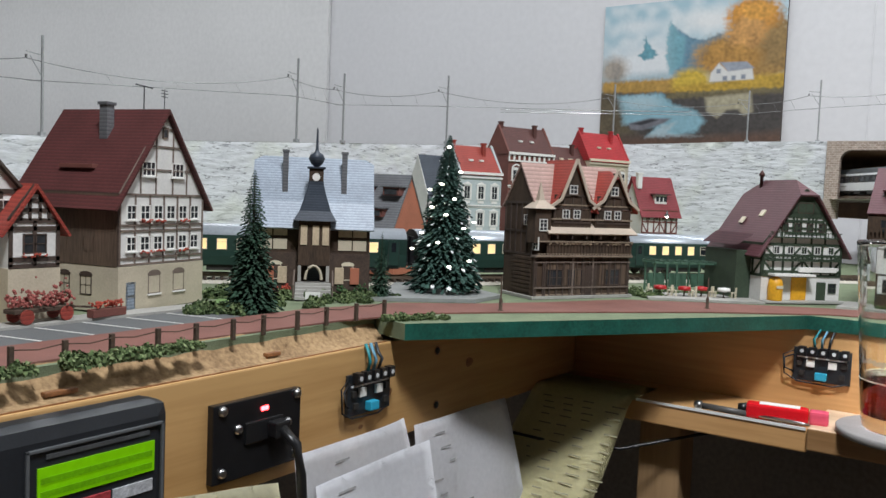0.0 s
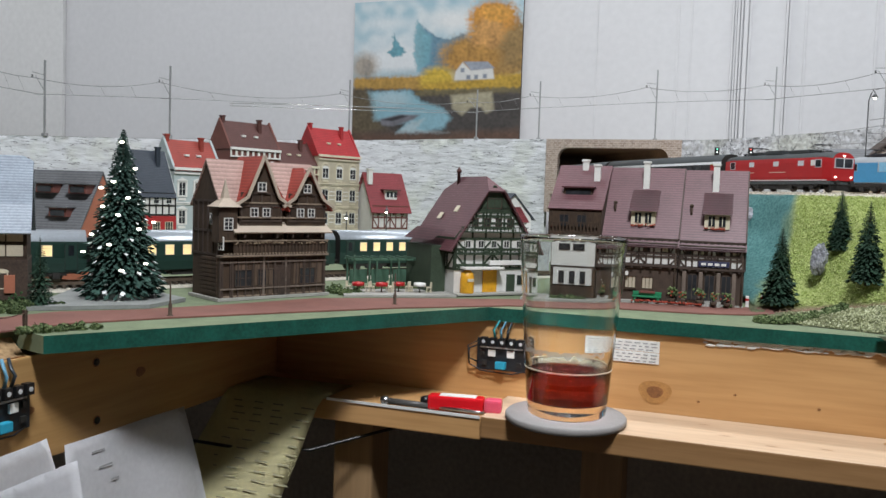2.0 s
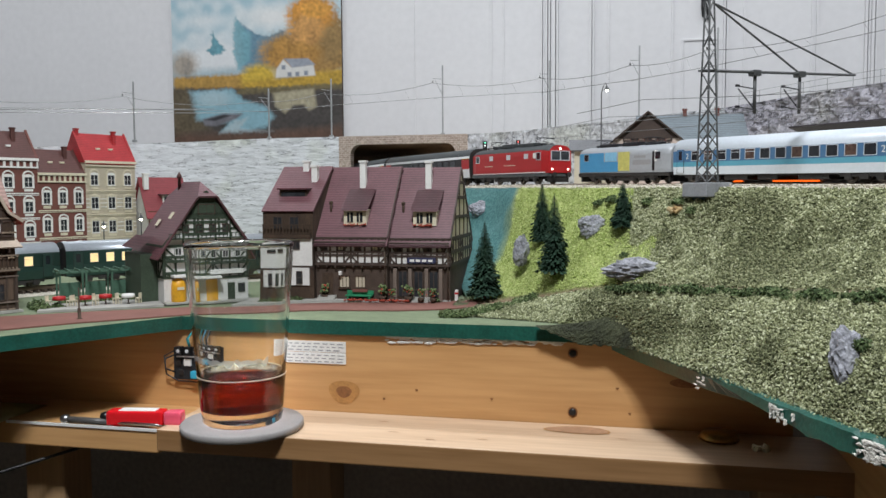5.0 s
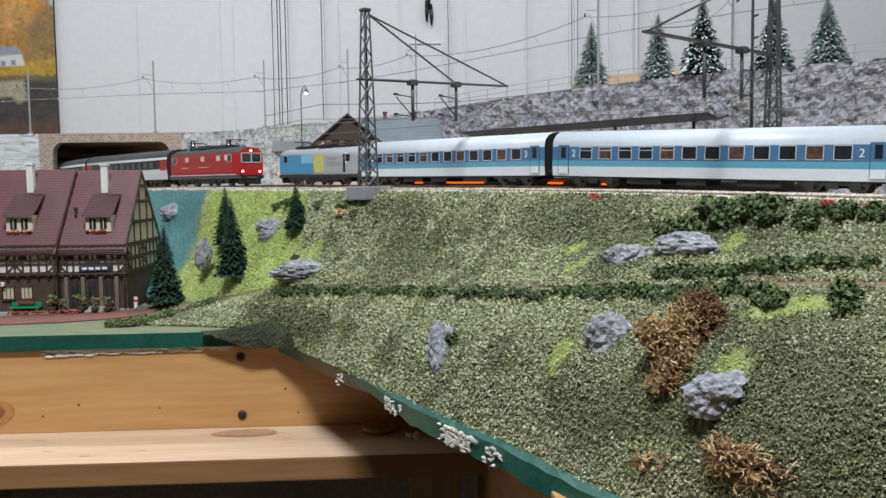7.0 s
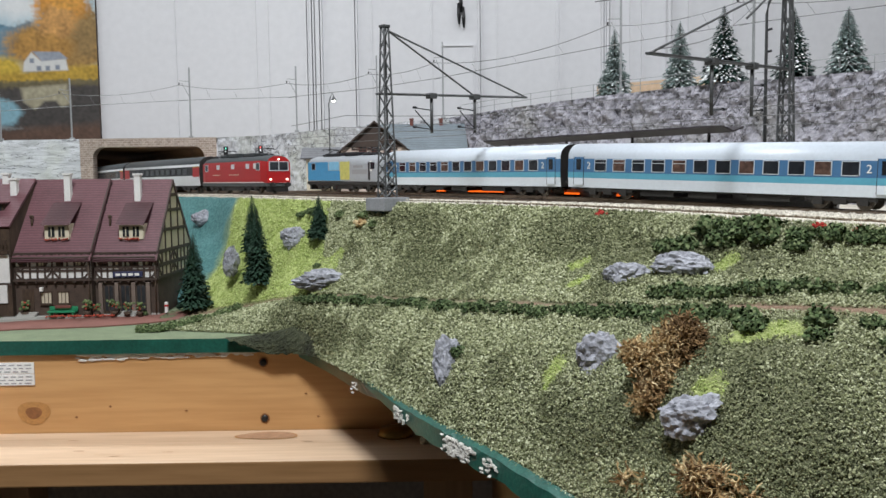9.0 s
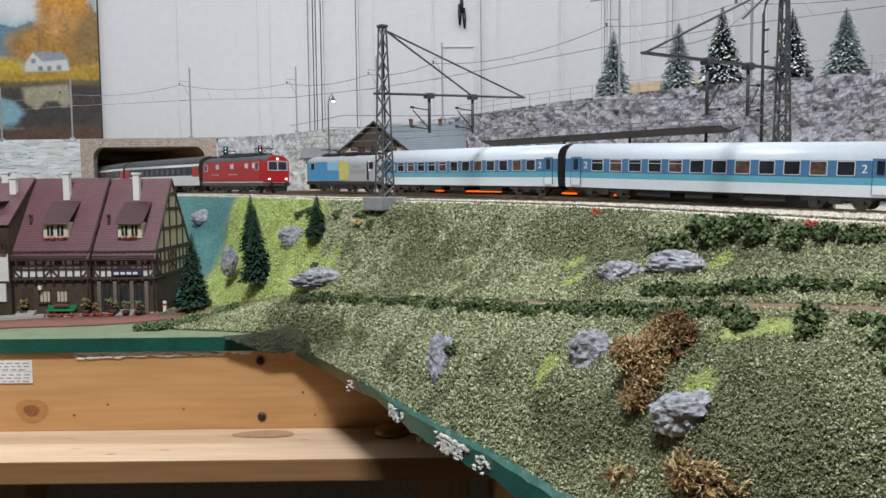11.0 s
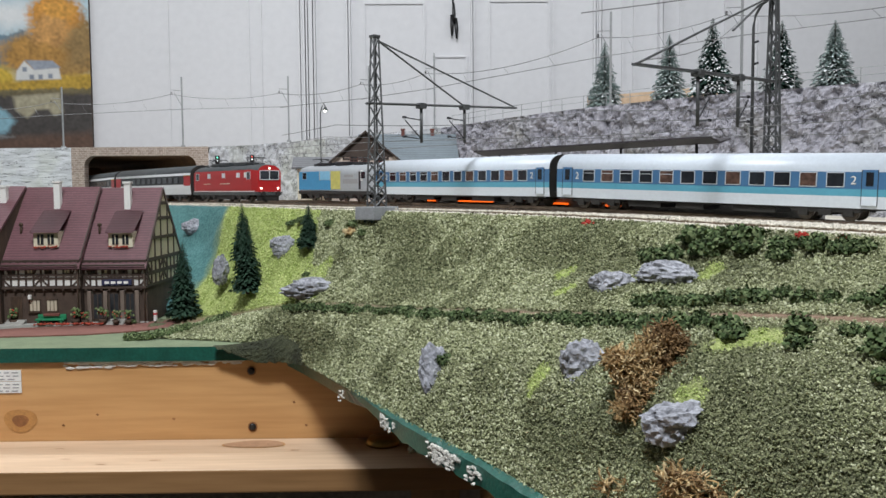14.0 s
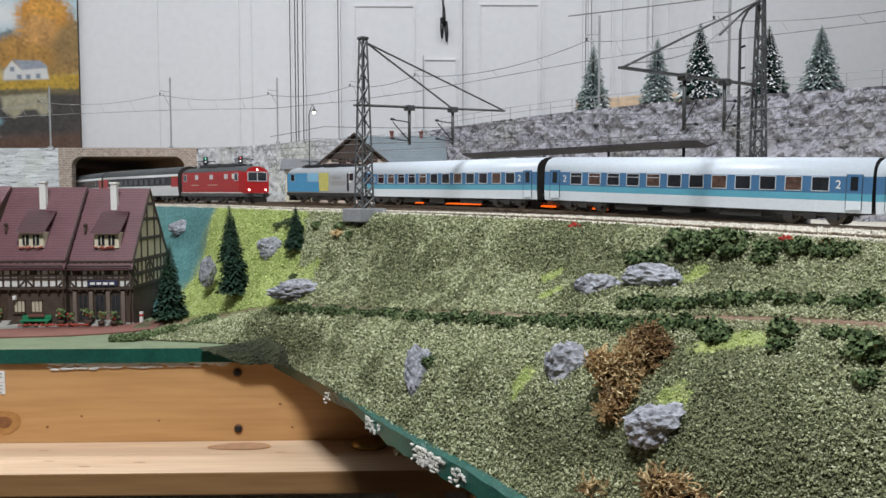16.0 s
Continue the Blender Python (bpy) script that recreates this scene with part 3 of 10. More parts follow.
def stone_mat(name, lo, hi, scale, rows, depth, cracks=0.0, joints=0.8):
    """Moulded rock: courses of split stone with dark joints."""
    m = bpy.data.materials.new(name)
    m.use_nodes = True
    nt = m.node_tree
    b = nt.nodes["Principled BSDF"]
    b.inputs["Roughness"].default_value = 0.9
    tc = nt.nodes.new("ShaderNodeTexCoord")
    mp = nt.nodes.new("ShaderNodeMapping")
    mp.inputs["Scale"].default_value = (1, 1, rows)
    nt.links.new(tc.outputs["Object"], mp.inputs[0])
    n1, n2, vo = nt.nodes.new("ShaderNodeTexNoise"), nt.nodes.new("ShaderNodeTexNoise"), nt.nodes.new("ShaderNodeTexVoronoi")
    n1.inputs["Scale"].default_value, n1.inputs["Detail"].default_value = scale * 1.8, 8
    n2.inputs["Scale"].default_value, n2.inputs["Detail"].default_value = 14, 3
    vo.feature = "DISTANCE_TO_EDGE"
    vo.inputs["Scale"].default_value = scale * 1.3
    for n in (n1, vo):
        nt.links.new(mp.outputs[0], n.inputs["Vector"])
    nt.links.new(tc.outputs["Object"], n2.inputs["Vector"])
    r = nt.nodes.new("ShaderNodeValToRGB")
    r.color_ramp.elements[0].color, r.color_ramp.elements[1].color = (*lo, 1), (*hi, 1)
    r.color_ramp.elements[0].position, r.color_ramp.elements[1].position = (0.33, 0.6) if cracks else (0.39, 0.61)
    nt.links.new(n1.outputs[0], r.inputs[0])
    j = nt.nodes.new("ShaderNodeValToRGB")
    j.color_ramp.elements[0].color, j.color_ramp.elements[1].color = (0.45, 0.45, 0.45, 1), (1, 1, 1, 1)
    j.color_ramp.elements[0].position, j.color_ramp.elements[1].position = 0.0, 0.05 if cracks else 0.11
    nt.links.new(vo.outputs[0], j.inputs[0])
    mx = nt.nodes.new("ShaderNodeMix")
    mx.data_type, mx.blend_type = "RGBA", "MULTIPLY"
    mx.inputs[0].default_value = 0.2 if cracks else joints
    nt.links.new(r.outputs[0], mx.inputs[6])
    nt.links.new(j.outputs[0], mx.inputs[7])
    moss = nt.nodes.new("ShaderNodeValToRGB")
    moss.color_ramp.elements[0].color, moss.color_ramp.elements[1].color = (1, 1, 1, 1), (0.96, 0.97, 0.88, 1)
    moss.color_ramp.elements[0].position, moss.color_ramp.elements[1].position = 0.52, 0.68
    nt.links.new(n2.outputs[0], moss.inputs[0])
    mm = nt.nodes.new("ShaderNodeMix")
    mm.data_type, mm.blend_type = "RGBA", "MULTIPLY"
    mm.inputs[0].default_value = 1
    nt.links.new(mx.outputs[2], mm.inputs[6])
    nt.links.new(moss.outputs[0], mm.inputs[7])
    final = mm.outputs[2]
    if cracks:
        mp3, n3, n4 = nt.nodes.new("ShaderNodeMapping"), nt.nodes.new("ShaderNodeTexNoise"), nt.nodes.new("ShaderNodeTexNoise")
        mp3.inputs["Scale"].default_value = (1, 1, 7 if rows > 2 else 0.85)
        nt.links.new(tc.outputs["Object"], mp3.inputs[0])
        n3.inputs["Scale"].default_value, n3.inputs["Detail"].default_value, n3.inputs["Roughness"].default_value = 17 if rows > 2 else 70, 6, 0.6
        n4.inputs["Scale"].default_value, n4.inputs["Detail"].default_value = 42, 2
        nt.links.new(mp3.outputs[0], n3.inputs["Vector"])
        nt.links.new(mp3.outputs[0], n4.inputs["Vector"])
        cr = nt.nodes.new("ShaderNodeValToRGB")
        cr.color_ramp.elements[0].position, cr.color_ramp.elements[1].position = 0.480, 0.520
        cr.color_ramp.elements[0].color = cr.color_ramp.elements[1].color = (1, 1, 1, 1)
        cr.color_ramp.elements.new(0.497).color = (0.12, 0.12, 0.13, 1)
        nt.links.new(n3.outputs[0], cr.inputs[0])
        gate = nt.nodes.new("ShaderNodeValToRGB")
        gate.color_ramp.elements[0].position, gate.color_ramp.elements[1].position = (0.46, 0.56) if rows > 2 else (0.40, 0.50)
        nt.links.new(n4.outputs[0], gate.inputs[0])
        cm = nt.nodes.new("ShaderNodeMix")
        cm.data_type, cm.blend_type = "RGBA", "MULTIPLY"
        nt.links.new(gate.outputs[0], cm.inputs[0])
        nt.links.new(final, cm.inputs[6])
        nt.links.new(cr.outputs[0], cm.inputs[7])
        final = cm.outputs[2]
    nt.links.new(final, b.inputs["Base Color"])
    bp = nt.nodes.new("ShaderNodeBump")
    bp.inputs["Strength"].default_value, bp.inputs["Distance"].default_value = 0.8, depth
    nt.links.new(n1.outputs[0], bp.inputs["Height"])
    nt.links.new(bp.outputs[0], b.inputs["Normal"])
    return m


M["rock_left"] = stone_mat("pale_layered_stone", (0.60, 0.615, 0.635), (0.75, 0.77, 0.79), 26, 4.5, 0.0016, 1.0)
M["rock_right"] = stone_mat("grey_violet_rock", (0.25, 0.245, 0.272), (0.43, 0.42, 0.46), 70, 0.65, 0.008, 1.0)
M["rubble"] = stone_mat("light_grey_rubble", (0.40, 0.405, 0.42), (0.60, 0.61, 0.63), 80, 1.0, 0.004, 1.0)


def stone_wall(name, plan, tops, z0, material, label, amp, flat, thick=0.03, n=26, nz=26, crag=0.0):
    """A wall along a plan line, with a rough face towards its right side, a top and a back."""
    pl = catmull([(*p, t) for p, t in zip(plan, tops)], n)
    g = np.gradient(pl[:, :2], axis=0)
    g /= np.linalg.norm(g, axis=1)[:, None]
    bm = bmesh.new()
    cols = []
    for p, d in zip(pl, g):
        out = Vector((d[1], -d[0], 0))
        col = []
        for k in range(nz + 1):
            q = Vector((p[0], p[1], z0 + (p[2] - z0) * k / nz))
            a = (1.0 if flat > 2 else 0.4) * noise.noise(Vector((q.x * 45, q.y * 45, q.z * 45 * flat))) + 0.6 * noise.noise(Vector((q.x * 130, q.y * 130, q.z * 130 * flat))) + 0.45 * noise.noise(Vector((q.x * 300, q.y * 300, q.z * 300 * flat)))
            if crag:
                w = Vector((q.x * 62, q.y * 62, q.z * 38 + 2.0))
                a += crag * (0.55 - 2.0 * abs(noise.noise(w)) + 0.9 * noise.noise(w * 2.1) - 0.8 * abs(noise.noise(w * 3.7)))
            col.append(bm.verts.new(q + out * a * amp * (0.4 if k in (0, nz) else 1)))
        top = Vector((p[0], p[1], p[2]))
        col.append(bm.verts.new(top - out * thick))
        col.append(bm.verts.new(Vector((p[0], p[1], z0)) - out * thick))
        cols.append(col)
    for a, b in zip(cols, cols[1:]):
        for k in range(len(a) - 1):
            f = bm.faces.new((a[k], b[k], b[k + 1], a[k + 1]))
            f.smooth = k < nz - 1 and crag < 0.5
    return structure(name, bm, material, label, "stone wall")


stone_wall("wall_town", wall_plan, wall_top, 1.118, M["rock_left"], "pale grey layered stone wall behind the town", 0.0018, 4.0)
stone_wall("wall_station", right_plan[:5], right_top[:5], 1.21, M["rubble"], "light grey rubble wall beside the tunnel", 0.0036, 1.0, 0.03, 60, 40, 0.4)
stone_wall("wall_embankment", right_plan[4:], right_top[4:], 1.205, M["rock_right"], "rough grey violet rock wall above the station", 0.0052, 1.2, 0.03, 84, 56, 0.8)
# tunnel portal
def small_bricks(nt, mp, out):
    sw = nt.nodes.new("ShaderNodeSeparateXYZ")
    cb = nt.nodes.new("ShaderNodeCombineXYZ")
    nt.links.new(mp.outputs[0], sw.inputs[0])
    nt.links.new(sw.outputs[0], cb.inputs[0])
    nt.links.new(sw.outputs[2], cb.inputs[1])
    br = nt.nodes.new("ShaderNodeTexBrick")
    br.inputs["Scale"].default_value, br.inputs["Mortar Size"].default_value = 70.0, 0.03
    br.inputs["Color1"].default_value, br.inputs["Color2"].default_value, br.inputs["Mortar"].default_value = (1, 0.98, 0.95, 1), (0.72, 0.66, 0.62, 1), (1.25, 1.25, 1.25, 1)
    nt.links.new(cb.outputs[0], br.inputs["Vector"])
    mul = nt.nodes.new("ShaderNodeMix")
    mul.data_type, mul.blend_type = "RGBA", "MULTIPLY"
    mul.inputs[0].default_value = 1.0
    nt.links.new(out, mul.inputs[6])
    nt.links.new(br.outputs[0], mul.inputs[7])
    return mul.outputs[2]


M["portal"] = mat("tan_portal_brick", (0.43, 0.36, 0.31), 0.9, 0, 0.2, 180, 1300, 0.6, 0.0008, extra=small_bricks)
bm = bmesh.new()
outer = [(-0.262, 1.118), (-0.262, 1.312), (-0.042, 1.312), (-0.042, 1.118)]
inner = []
for k in range(9):
    a = math.pi - k * math.pi / 16
    inner.append((-0.226 + 0.016 * math.cos(a), 1.280 + 0.018 * math.sin(a)))
for k in range(9):
    a = math.pi / 2 - k * math.pi / 16
    inner.append((-0.078 + 0.016 * math.cos(a), 1.280 + 0.018 * math.sin(a)))
inner = [(-0.242, 1.19)] + inner + [(-0.062, 1.19)]
ring_o = [(-0.262, 1.19), (-0.262, 1.28)] + [(-0.262 + 0.22 * k / 16, 1.312) for k in range(17)] + [(-0.042, 1.28), (-0.042, 1.19)]
ring_o = ring_o[:1] + [ring_o[1]] + ring_o[2:19] + ring_o[19:]
ring_o = [ring_o[round(k * (len(ring_o) - 1) / (len(inner) - 1))] for k in range(len(inner))]
fr = [[bm.verts.new((x, y, z)) for x, z in ring] for ring, y in ((ring_o, 1.444), (inner, 1.444), (inner, 1.462))]
for a, b in ((0, 1), (1, 2)):
    for k in range(len(inner) - 1):
        bm.faces.new((fr[a][k], fr[a][k + 1], fr[b][k + 1], fr[b][k]))
bmesh.ops.remove_doubles(bm, verts=bm.verts, dist=0.00005)
structure("tunnel_portal", bm, M["portal"], "tan brick tunnel portal with rounded corners", "tunnel portal")
bm = bmesh.new()
fr = [[bm.verts.new((x - dx, y, z)) for x, z in inner] for y, dx in ((1.462, 0.0), (1.99, 0.36))]
for k in range(len(inner) - 1):
    bm.faces.new((fr[0][k], fr[0][k + 1], fr[1][k + 1], fr[1][k]))
bm.faces.new(fr[1])
structure("tunnel_lining", bm, mat("brown_tunnel_board", (0.20, 0.115, 0.06), 0.8, 0, 0.2, 30, 300, 0.2), "bare brown board inside the tunnel", "tunnel")
# upper level behind the walls
M["upper_bed"] = mat("upper_grey_bed", (0.3, 0.29, 0.27), 0.95, 0, 0.2, 60, 700, 0.5, 0.001)


def upper_bed(plan, tops):
    bm = bmesh.new()
    pl = catmull([(*p, t) for p, t in zip(plan, tops)], 10)
    g = np.gradient(pl[:, :2], axis=0)
    g /= np.linalg.norm(g, axis=1)[:, None]
    rows = []
    for p, d in zip(pl, g):
        out = Vector((d[1], -d[0], 0))
        q = Vector(p.tolist())
        rows.append([bm.verts.new(q - out * o + Vector((0, 0, 0.0004))) for o in (0.004, 0.035, 0.15)])
    for a, b in zip(rows, rows[1:]):
        for k in range(2):
            bm.faces.new((a[k], b[k], b[k + 1], a[k + 1]))
    structure("upper_track_bed", bm, M["upper_bed"], "grey bed of the upper line on top of the walls", "track bed")


upper_bed(wall_plan[:-1], wall_top[:-1])
upper_bed(right_plan, right_top)
structure("upper_track_bed", boxed((-0.3, 1.452, 1.3095), (-0.04, 1.6, 1.3118)), M["upper_bed"], "grey bed of the upper line over the tunnel", "track bed")

# ---- trains ----
M["blue_band"] = mat("blue_coach_paint", (0.06, 0.155, 0.29), 0.35, 0, 0.06, 40, 400, 0.03)
M["teal_band"] = mat("turquoise_coach_paint", (0.10, 0.33, 0.43), 0.35, 0, 0.06, 40, 400, 0.03)
M["pale_band"] = mat("pale_grey_coach_paint", (0.66, 0.71, 0.75), 0.35, 0, 0.05, 40, 400, 0.03)
M["pale_roof"] = mat("light_grey_coach_roof", (0.60, 0.66, 0.72), 0.4, 0, 0.05, 40, 400, 0.03)
M["under"] = mat("dark_underframe", (0.022, 0.02, 0.018), 0.6, 0, 0.3, 100, 700, 0.1)
M["wheel"] = mat("brown_grey_wheel", (0.13, 0.11, 0.09), 0.4, 0.5, 0.2, 100, 700, 0.1)
M["pane"] = mat("dark_window_pane", (0.018, 0.02, 0.024), 0.08, 0, 0.3, 60, 200, 0.0)
M["pane_warm"] = mat("pane_with_brown_seats_behind", (0.085, 0.05, 0.038), 0.12, 0, 0.5, 120, 300, 0.0)
M["pane_frame"] = mat("grey_window_frame", (0.68, 0.71, 0.73), 0.4, 0.3, 0.05, 60, 300, 0.02)
M["lit_pane"] = mat("lamplit_window_pane", (0.8, 0.66, 0.35), 0.3, 0, 0.2, 100, 300, 0, emit=(1.0, 0.66, 0.28), power=0.75)
M["sbb_white"] = mat("white_coach_paint", (0.72, 0.73, 0.74), 0.35, 0, 0.04, 40, 400, 0.03)
M["sbb_black"] = mat("black_window_band", (0.012, 0.013, 0.015), 0.45, 0, 0.2, 40, 400, 0.0)
M["sbb_red"] = mat("bright_red_paint", (0.42, 0.010, 0.012), 0.4, 0, 0.06, 40, 400, 0.02)
M["sbb_roof"] = mat("dark_grey_roof_paint", (0.042, 0.048, 0.05), 0.55, 0, 0.1, 40, 400, 0.05)
M["green_coach"] = mat("dark_green_coach_paint", (0.018, 0.045, 0.035), 0.35, 0, 0.1, 40, 400, 0.03)
M["silver_roof"] = mat("silver_coach_roof", (0.42, 0.46, 0.50), 0.3, 0.35, 0.08, 40, 400, 0.03)
M["loco_grey"] = mat("silver_grey_loco_paint", (0.36, 0.38, 0.40), 0.4, 0.1, 0.06, 40, 400, 0.03)
M["loco_blue"] = mat("sky_blue_loco_graphic", (0.06, 0.27, 0.48), 0.4, 0, 0.06, 40, 400, 0.02)
M["loco_yellow"] = mat("yellow_loco_graphic", (0.52, 0.49, 0.14), 0.4, 0, 0.15, 200, 900, 0.02)
M["panto"] = mat("dark_pantograph_metal", (0.05, 0.05, 0.055), 0.4, 0.7, 0.2, 100, 600, 0.05)
M["lamp_white"] = mat("glowing_headlight", (1, 0.95, 0.85), 0.3, 0, 0, 10, 10, 0, emit=(1, 0.93, 0.8), power=3)
M["yellow_stripe"] = mat("first_class_yellow", (0.62, 0.45, 0.03), 0.4, 0, 0.05, 40, 400, 0.02)
M["glow_orange"] = mat("orange_glowing_lamp", (1, 0.3, 0.03), 0.3, 0, 0, 10, 10, 0, emit=(1.0, 0.13, 0.01), power=1.6)
M["letter_grey"] = mat("grey_lettering", (0.3, 0.3, 0.3), 0.5, 0, 0.05, 40, 400, 0)


def bogie(root, x, wb=0.014):
    bm = bmesh.new()
    for sy in (-1, 1):
        box(bm, (x - wb - 0.008, sy * 0.0125 - 0.0012, 0.0055), (x + wb + 0.008, sy * 0.0125 + 0.0012, 0.0085), 0, 0.0004)
        for k in (-1, 1):
            box(bm, (x + k * wb - 0.003, sy * 0.0125 - 0.0018, 0.003), (x + k * wb + 0.003, sy * 0.0125 + 0.0018, 0.0085), 0, 0.0004)
        box(bm, (x - 0.004, sy * 0.0125 - 0.0018, 0.0035), (x + 0.004, sy * 0.0125 + 0.0018, 0.0075), 0, 0.0004)
    box(bm, (x - wb, -0.0125, 0.006), (x + wb, 0.0125, 0.0085))
    b = part("bogie", bm, M["under"], root)
    for k in (-1, 1):
        for sy in (-1, 1):
            bm = bmesh.new()
            y = sy * 0.0085
            tube(bm, [(x + k * wb, y - 0.0011, 0.0056), (x + k * wb, y + 0.0011, 0.0056)], 0.0056, 16)
            part("wheel", bm, M["wheel"], b)


PROFILE = [(0.0146, 0.0085), (0.0155, 0.0160), (0.0155, 0.0205), (0.0155, 0.0312), (0.0153, 0.0342), (0.0138, 0.0378), (0.0105, 0.0408), (0.0058, 0.0428), (0.0, 0.0435)]


def shell(bm, L, prof, bands, taper=0.0, cap=None):
    """A vehicle body: the profile drawn out along x; bands give each strip its material."""
    full = [(y, z) for y, z in prof] + [(-y, z) for y, z in prof[-2::-1]]
    idx = list(bands) + list(bands)[::-1]
    ends = []
    xs = (-L / 2, -L / 2 + taper, L / 2 - taper, L / 2) if taper else (-L / 2, L / 2)
    for x in xs:
        k = 0.86 if taper and abs(x) == L / 2 else 1.0
        ends.append([bm.verts.new((x, y * k, z if z < 0.03 or k == 1 else z - 0.0012)) for y, z in full])
    for a, b in zip(ends, ends[1:]):
        for j in range(len(full) - 1):
            f = bm.faces.new((a[j], b[j], b[j + 1], a[j + 1]))
            f.material_index = idx[j]
            f.smooth = full[j][1] > 0.031
    for ring in (ends[0], ends[-1]):
        bm.faces.new(ring).material_index = bands[2] if cap is None else cap
    bmesh.ops.recalc_face_normals(bm, faces=bm.faces)


def window(root, x, z, side, w, h, mat_pane, mat_frame, bars=0, name="window"):
    """A framed pane proud of a vehicle's side by a hair."""
    y = side * 0.0156
    bm = bmesh.new()
    t = 0.0005
    for a, b in (((-w / 2, -h / 2), (w / 2, -h / 2 + t)), ((-w / 2, h / 2 - t), (w / 2, h / 2)), ((-w / 2, -h / 2), (-w / 2 + t, h / 2)), ((w / 2 - t, -h / 2), (w / 2, h / 2))):
        box(bm, (x + a[0], y - 0.0003, z + a[1]), (x + b[0], y + 0.0003, z + b[1]))
    if bars:
        box(bm, (x - w / 2, y - 0.0003, z + h * 0.18), (x + w / 2, y + 0.0003, z + h * 0.18 + 0.0004))
    wd = part(name, bm, mat_frame, root)
    bm = bmesh.new()
    box(bm, (x - w / 2 + t, y - 0.0002, z - h / 2 + t), (x + w / 2 - t, y + 0.00012, z + h / 2 - t))
    part("pane", bm, mat_pane, wd)


def coach(name, label, L, mats, bands, pane, pframe, wins, wsize, zwin, doors, door_mat, stripe=None, lit=None):
    root = thing(name, label, "railway coach")
    bm = bmesh.new()
    shell(bm, L, PROFILE, bands, 0.0, len(mats))
    part("body", bm, [*mats, M["under"]], root)
    bm = bmesh.new()
    box(bm, (-L / 2 + 0.006, -0.0135, 0.0072), (L / 2 - 0.006, 0.0135, 0.0088))
    for x, l in ((-0.04, 0.03), (0.008, 0.022), (0.045, 0.028)):
        box(bm, (x - l / 2, -0.0125, 0.0035), (x + l / 2, 0.0125, 0.0073), 0, 0.0004)
    for sx in (-1, 1):
        for sy in (-0.008, 0.008):
            tube(bm, [(sx * L / 2, sy, 0.0115), (sx * (L / 2 + 0.003), sy, 0.0115)], 0.0016, 8)
    part("underframe", bm, M["under"], root)
    for sx in (-1, 1):
        bm = bmesh.new()
        box(bm, (min(sx * L / 2, sx * (L / 2 + 0.0035)), -0.0065, 0.010), (max(sx * L / 2, sx * (L / 2 + 0.0035)), 0.0065, 0.037), 0, 0.0008)
        part("gangway", bm, M["black"], root)
        bogie(root, sx * (L / 2 - 0.037))
    for side in (-1, 1):
        for i, x in enumerate(wins):
            window(root, x, zwin, side, wsize[0], wsize[1], lit if lit and i % 6 != 4 else M["pane_warm"] if i % 3 == 1 and pframe is M["pane_frame"] else pane, pframe, 1 if lit or i > len(wins) // 2 else 0)
        for x in doors:
            bm = bmesh.new()
            cuts = (0.0105, 0.0160, 0.0205, 0.0325)
            for k in range(3):
                box(bm, (x - 0.0045, side * 0.0156 - 0.0003, cuts[k]), (x + 0.0045, side * 0.0156 + 0.0002, cuts[k + 1]), k)
            for sx in (-1, 1):
                box(bm, (x + sx * 0.0047 - 0.0002, side * 0.0156 - 0.0003, 0.0105), (x + sx * 0.0047 + 0.0002, side * 0.0156 + 0.00025, 0.0325), 3)
            d = part("door", bm, [*(door_mat if isinstance(door_mat, tuple) else (door_mat,) * 3), M["under"]], root)
            bm = bmesh.new()
            box(bm, (x - 0.0022, side * 0.0156 - 0.0004, 0.0225), (x + 0.0022, side * 0.0156 + 0.0005, 0.0310), 0, 0)
            part("pane", bm, pane, d)
        if stripe:
            for x0, x1, z0, z1, mt in stripe:
                bm = bmesh.new()
                box(bm, (x0, side * 0.0155 - 0.0002, z0), (x1, side * 0.0155 + 0.0002, z1))
                part("livery_panel", bm, mt, root)
    return root


def pantograph(root, x, up=0.0, z=0.0435):
    bm = bmesh.new()
    for sy in (-1, 1):
        tube(bm, [(x - 0.011, sy * 0.006, z), (x + 0.006, sy * 0.005, z + 0.0035 + up), (x - 0.006, sy * 0.004, z + 0.005 + up * 2)], 0.0004, 5)
        tube(bm, [(x - 0.012, sy * 0.007, z), (x + 0.012, sy * 0.007, z)], 0.0005, 5)
        for k in (-0.01, 0.01):
            tube(bm, [(x + k, sy * 0.006, z - 0.002), (x + k, sy * 0.006, z + 0.001)], 0.0011, 7)
    for k in (-0.0015, 0.0015):
        tube(bm, [(x - 0.006 + k, -0.011, z + 0.0045 + up * 2), (x - 0.006 + k, -0.008, z + 0.0054 + up * 2), (x - 0.006 + k, 0.008, z + 0.0054 + up * 2), (x - 0.006 + k, 0.011, z + 0.0045 + up * 2)], 0.0004, 5)
    part("pantograph", bm, M["panto"], root)


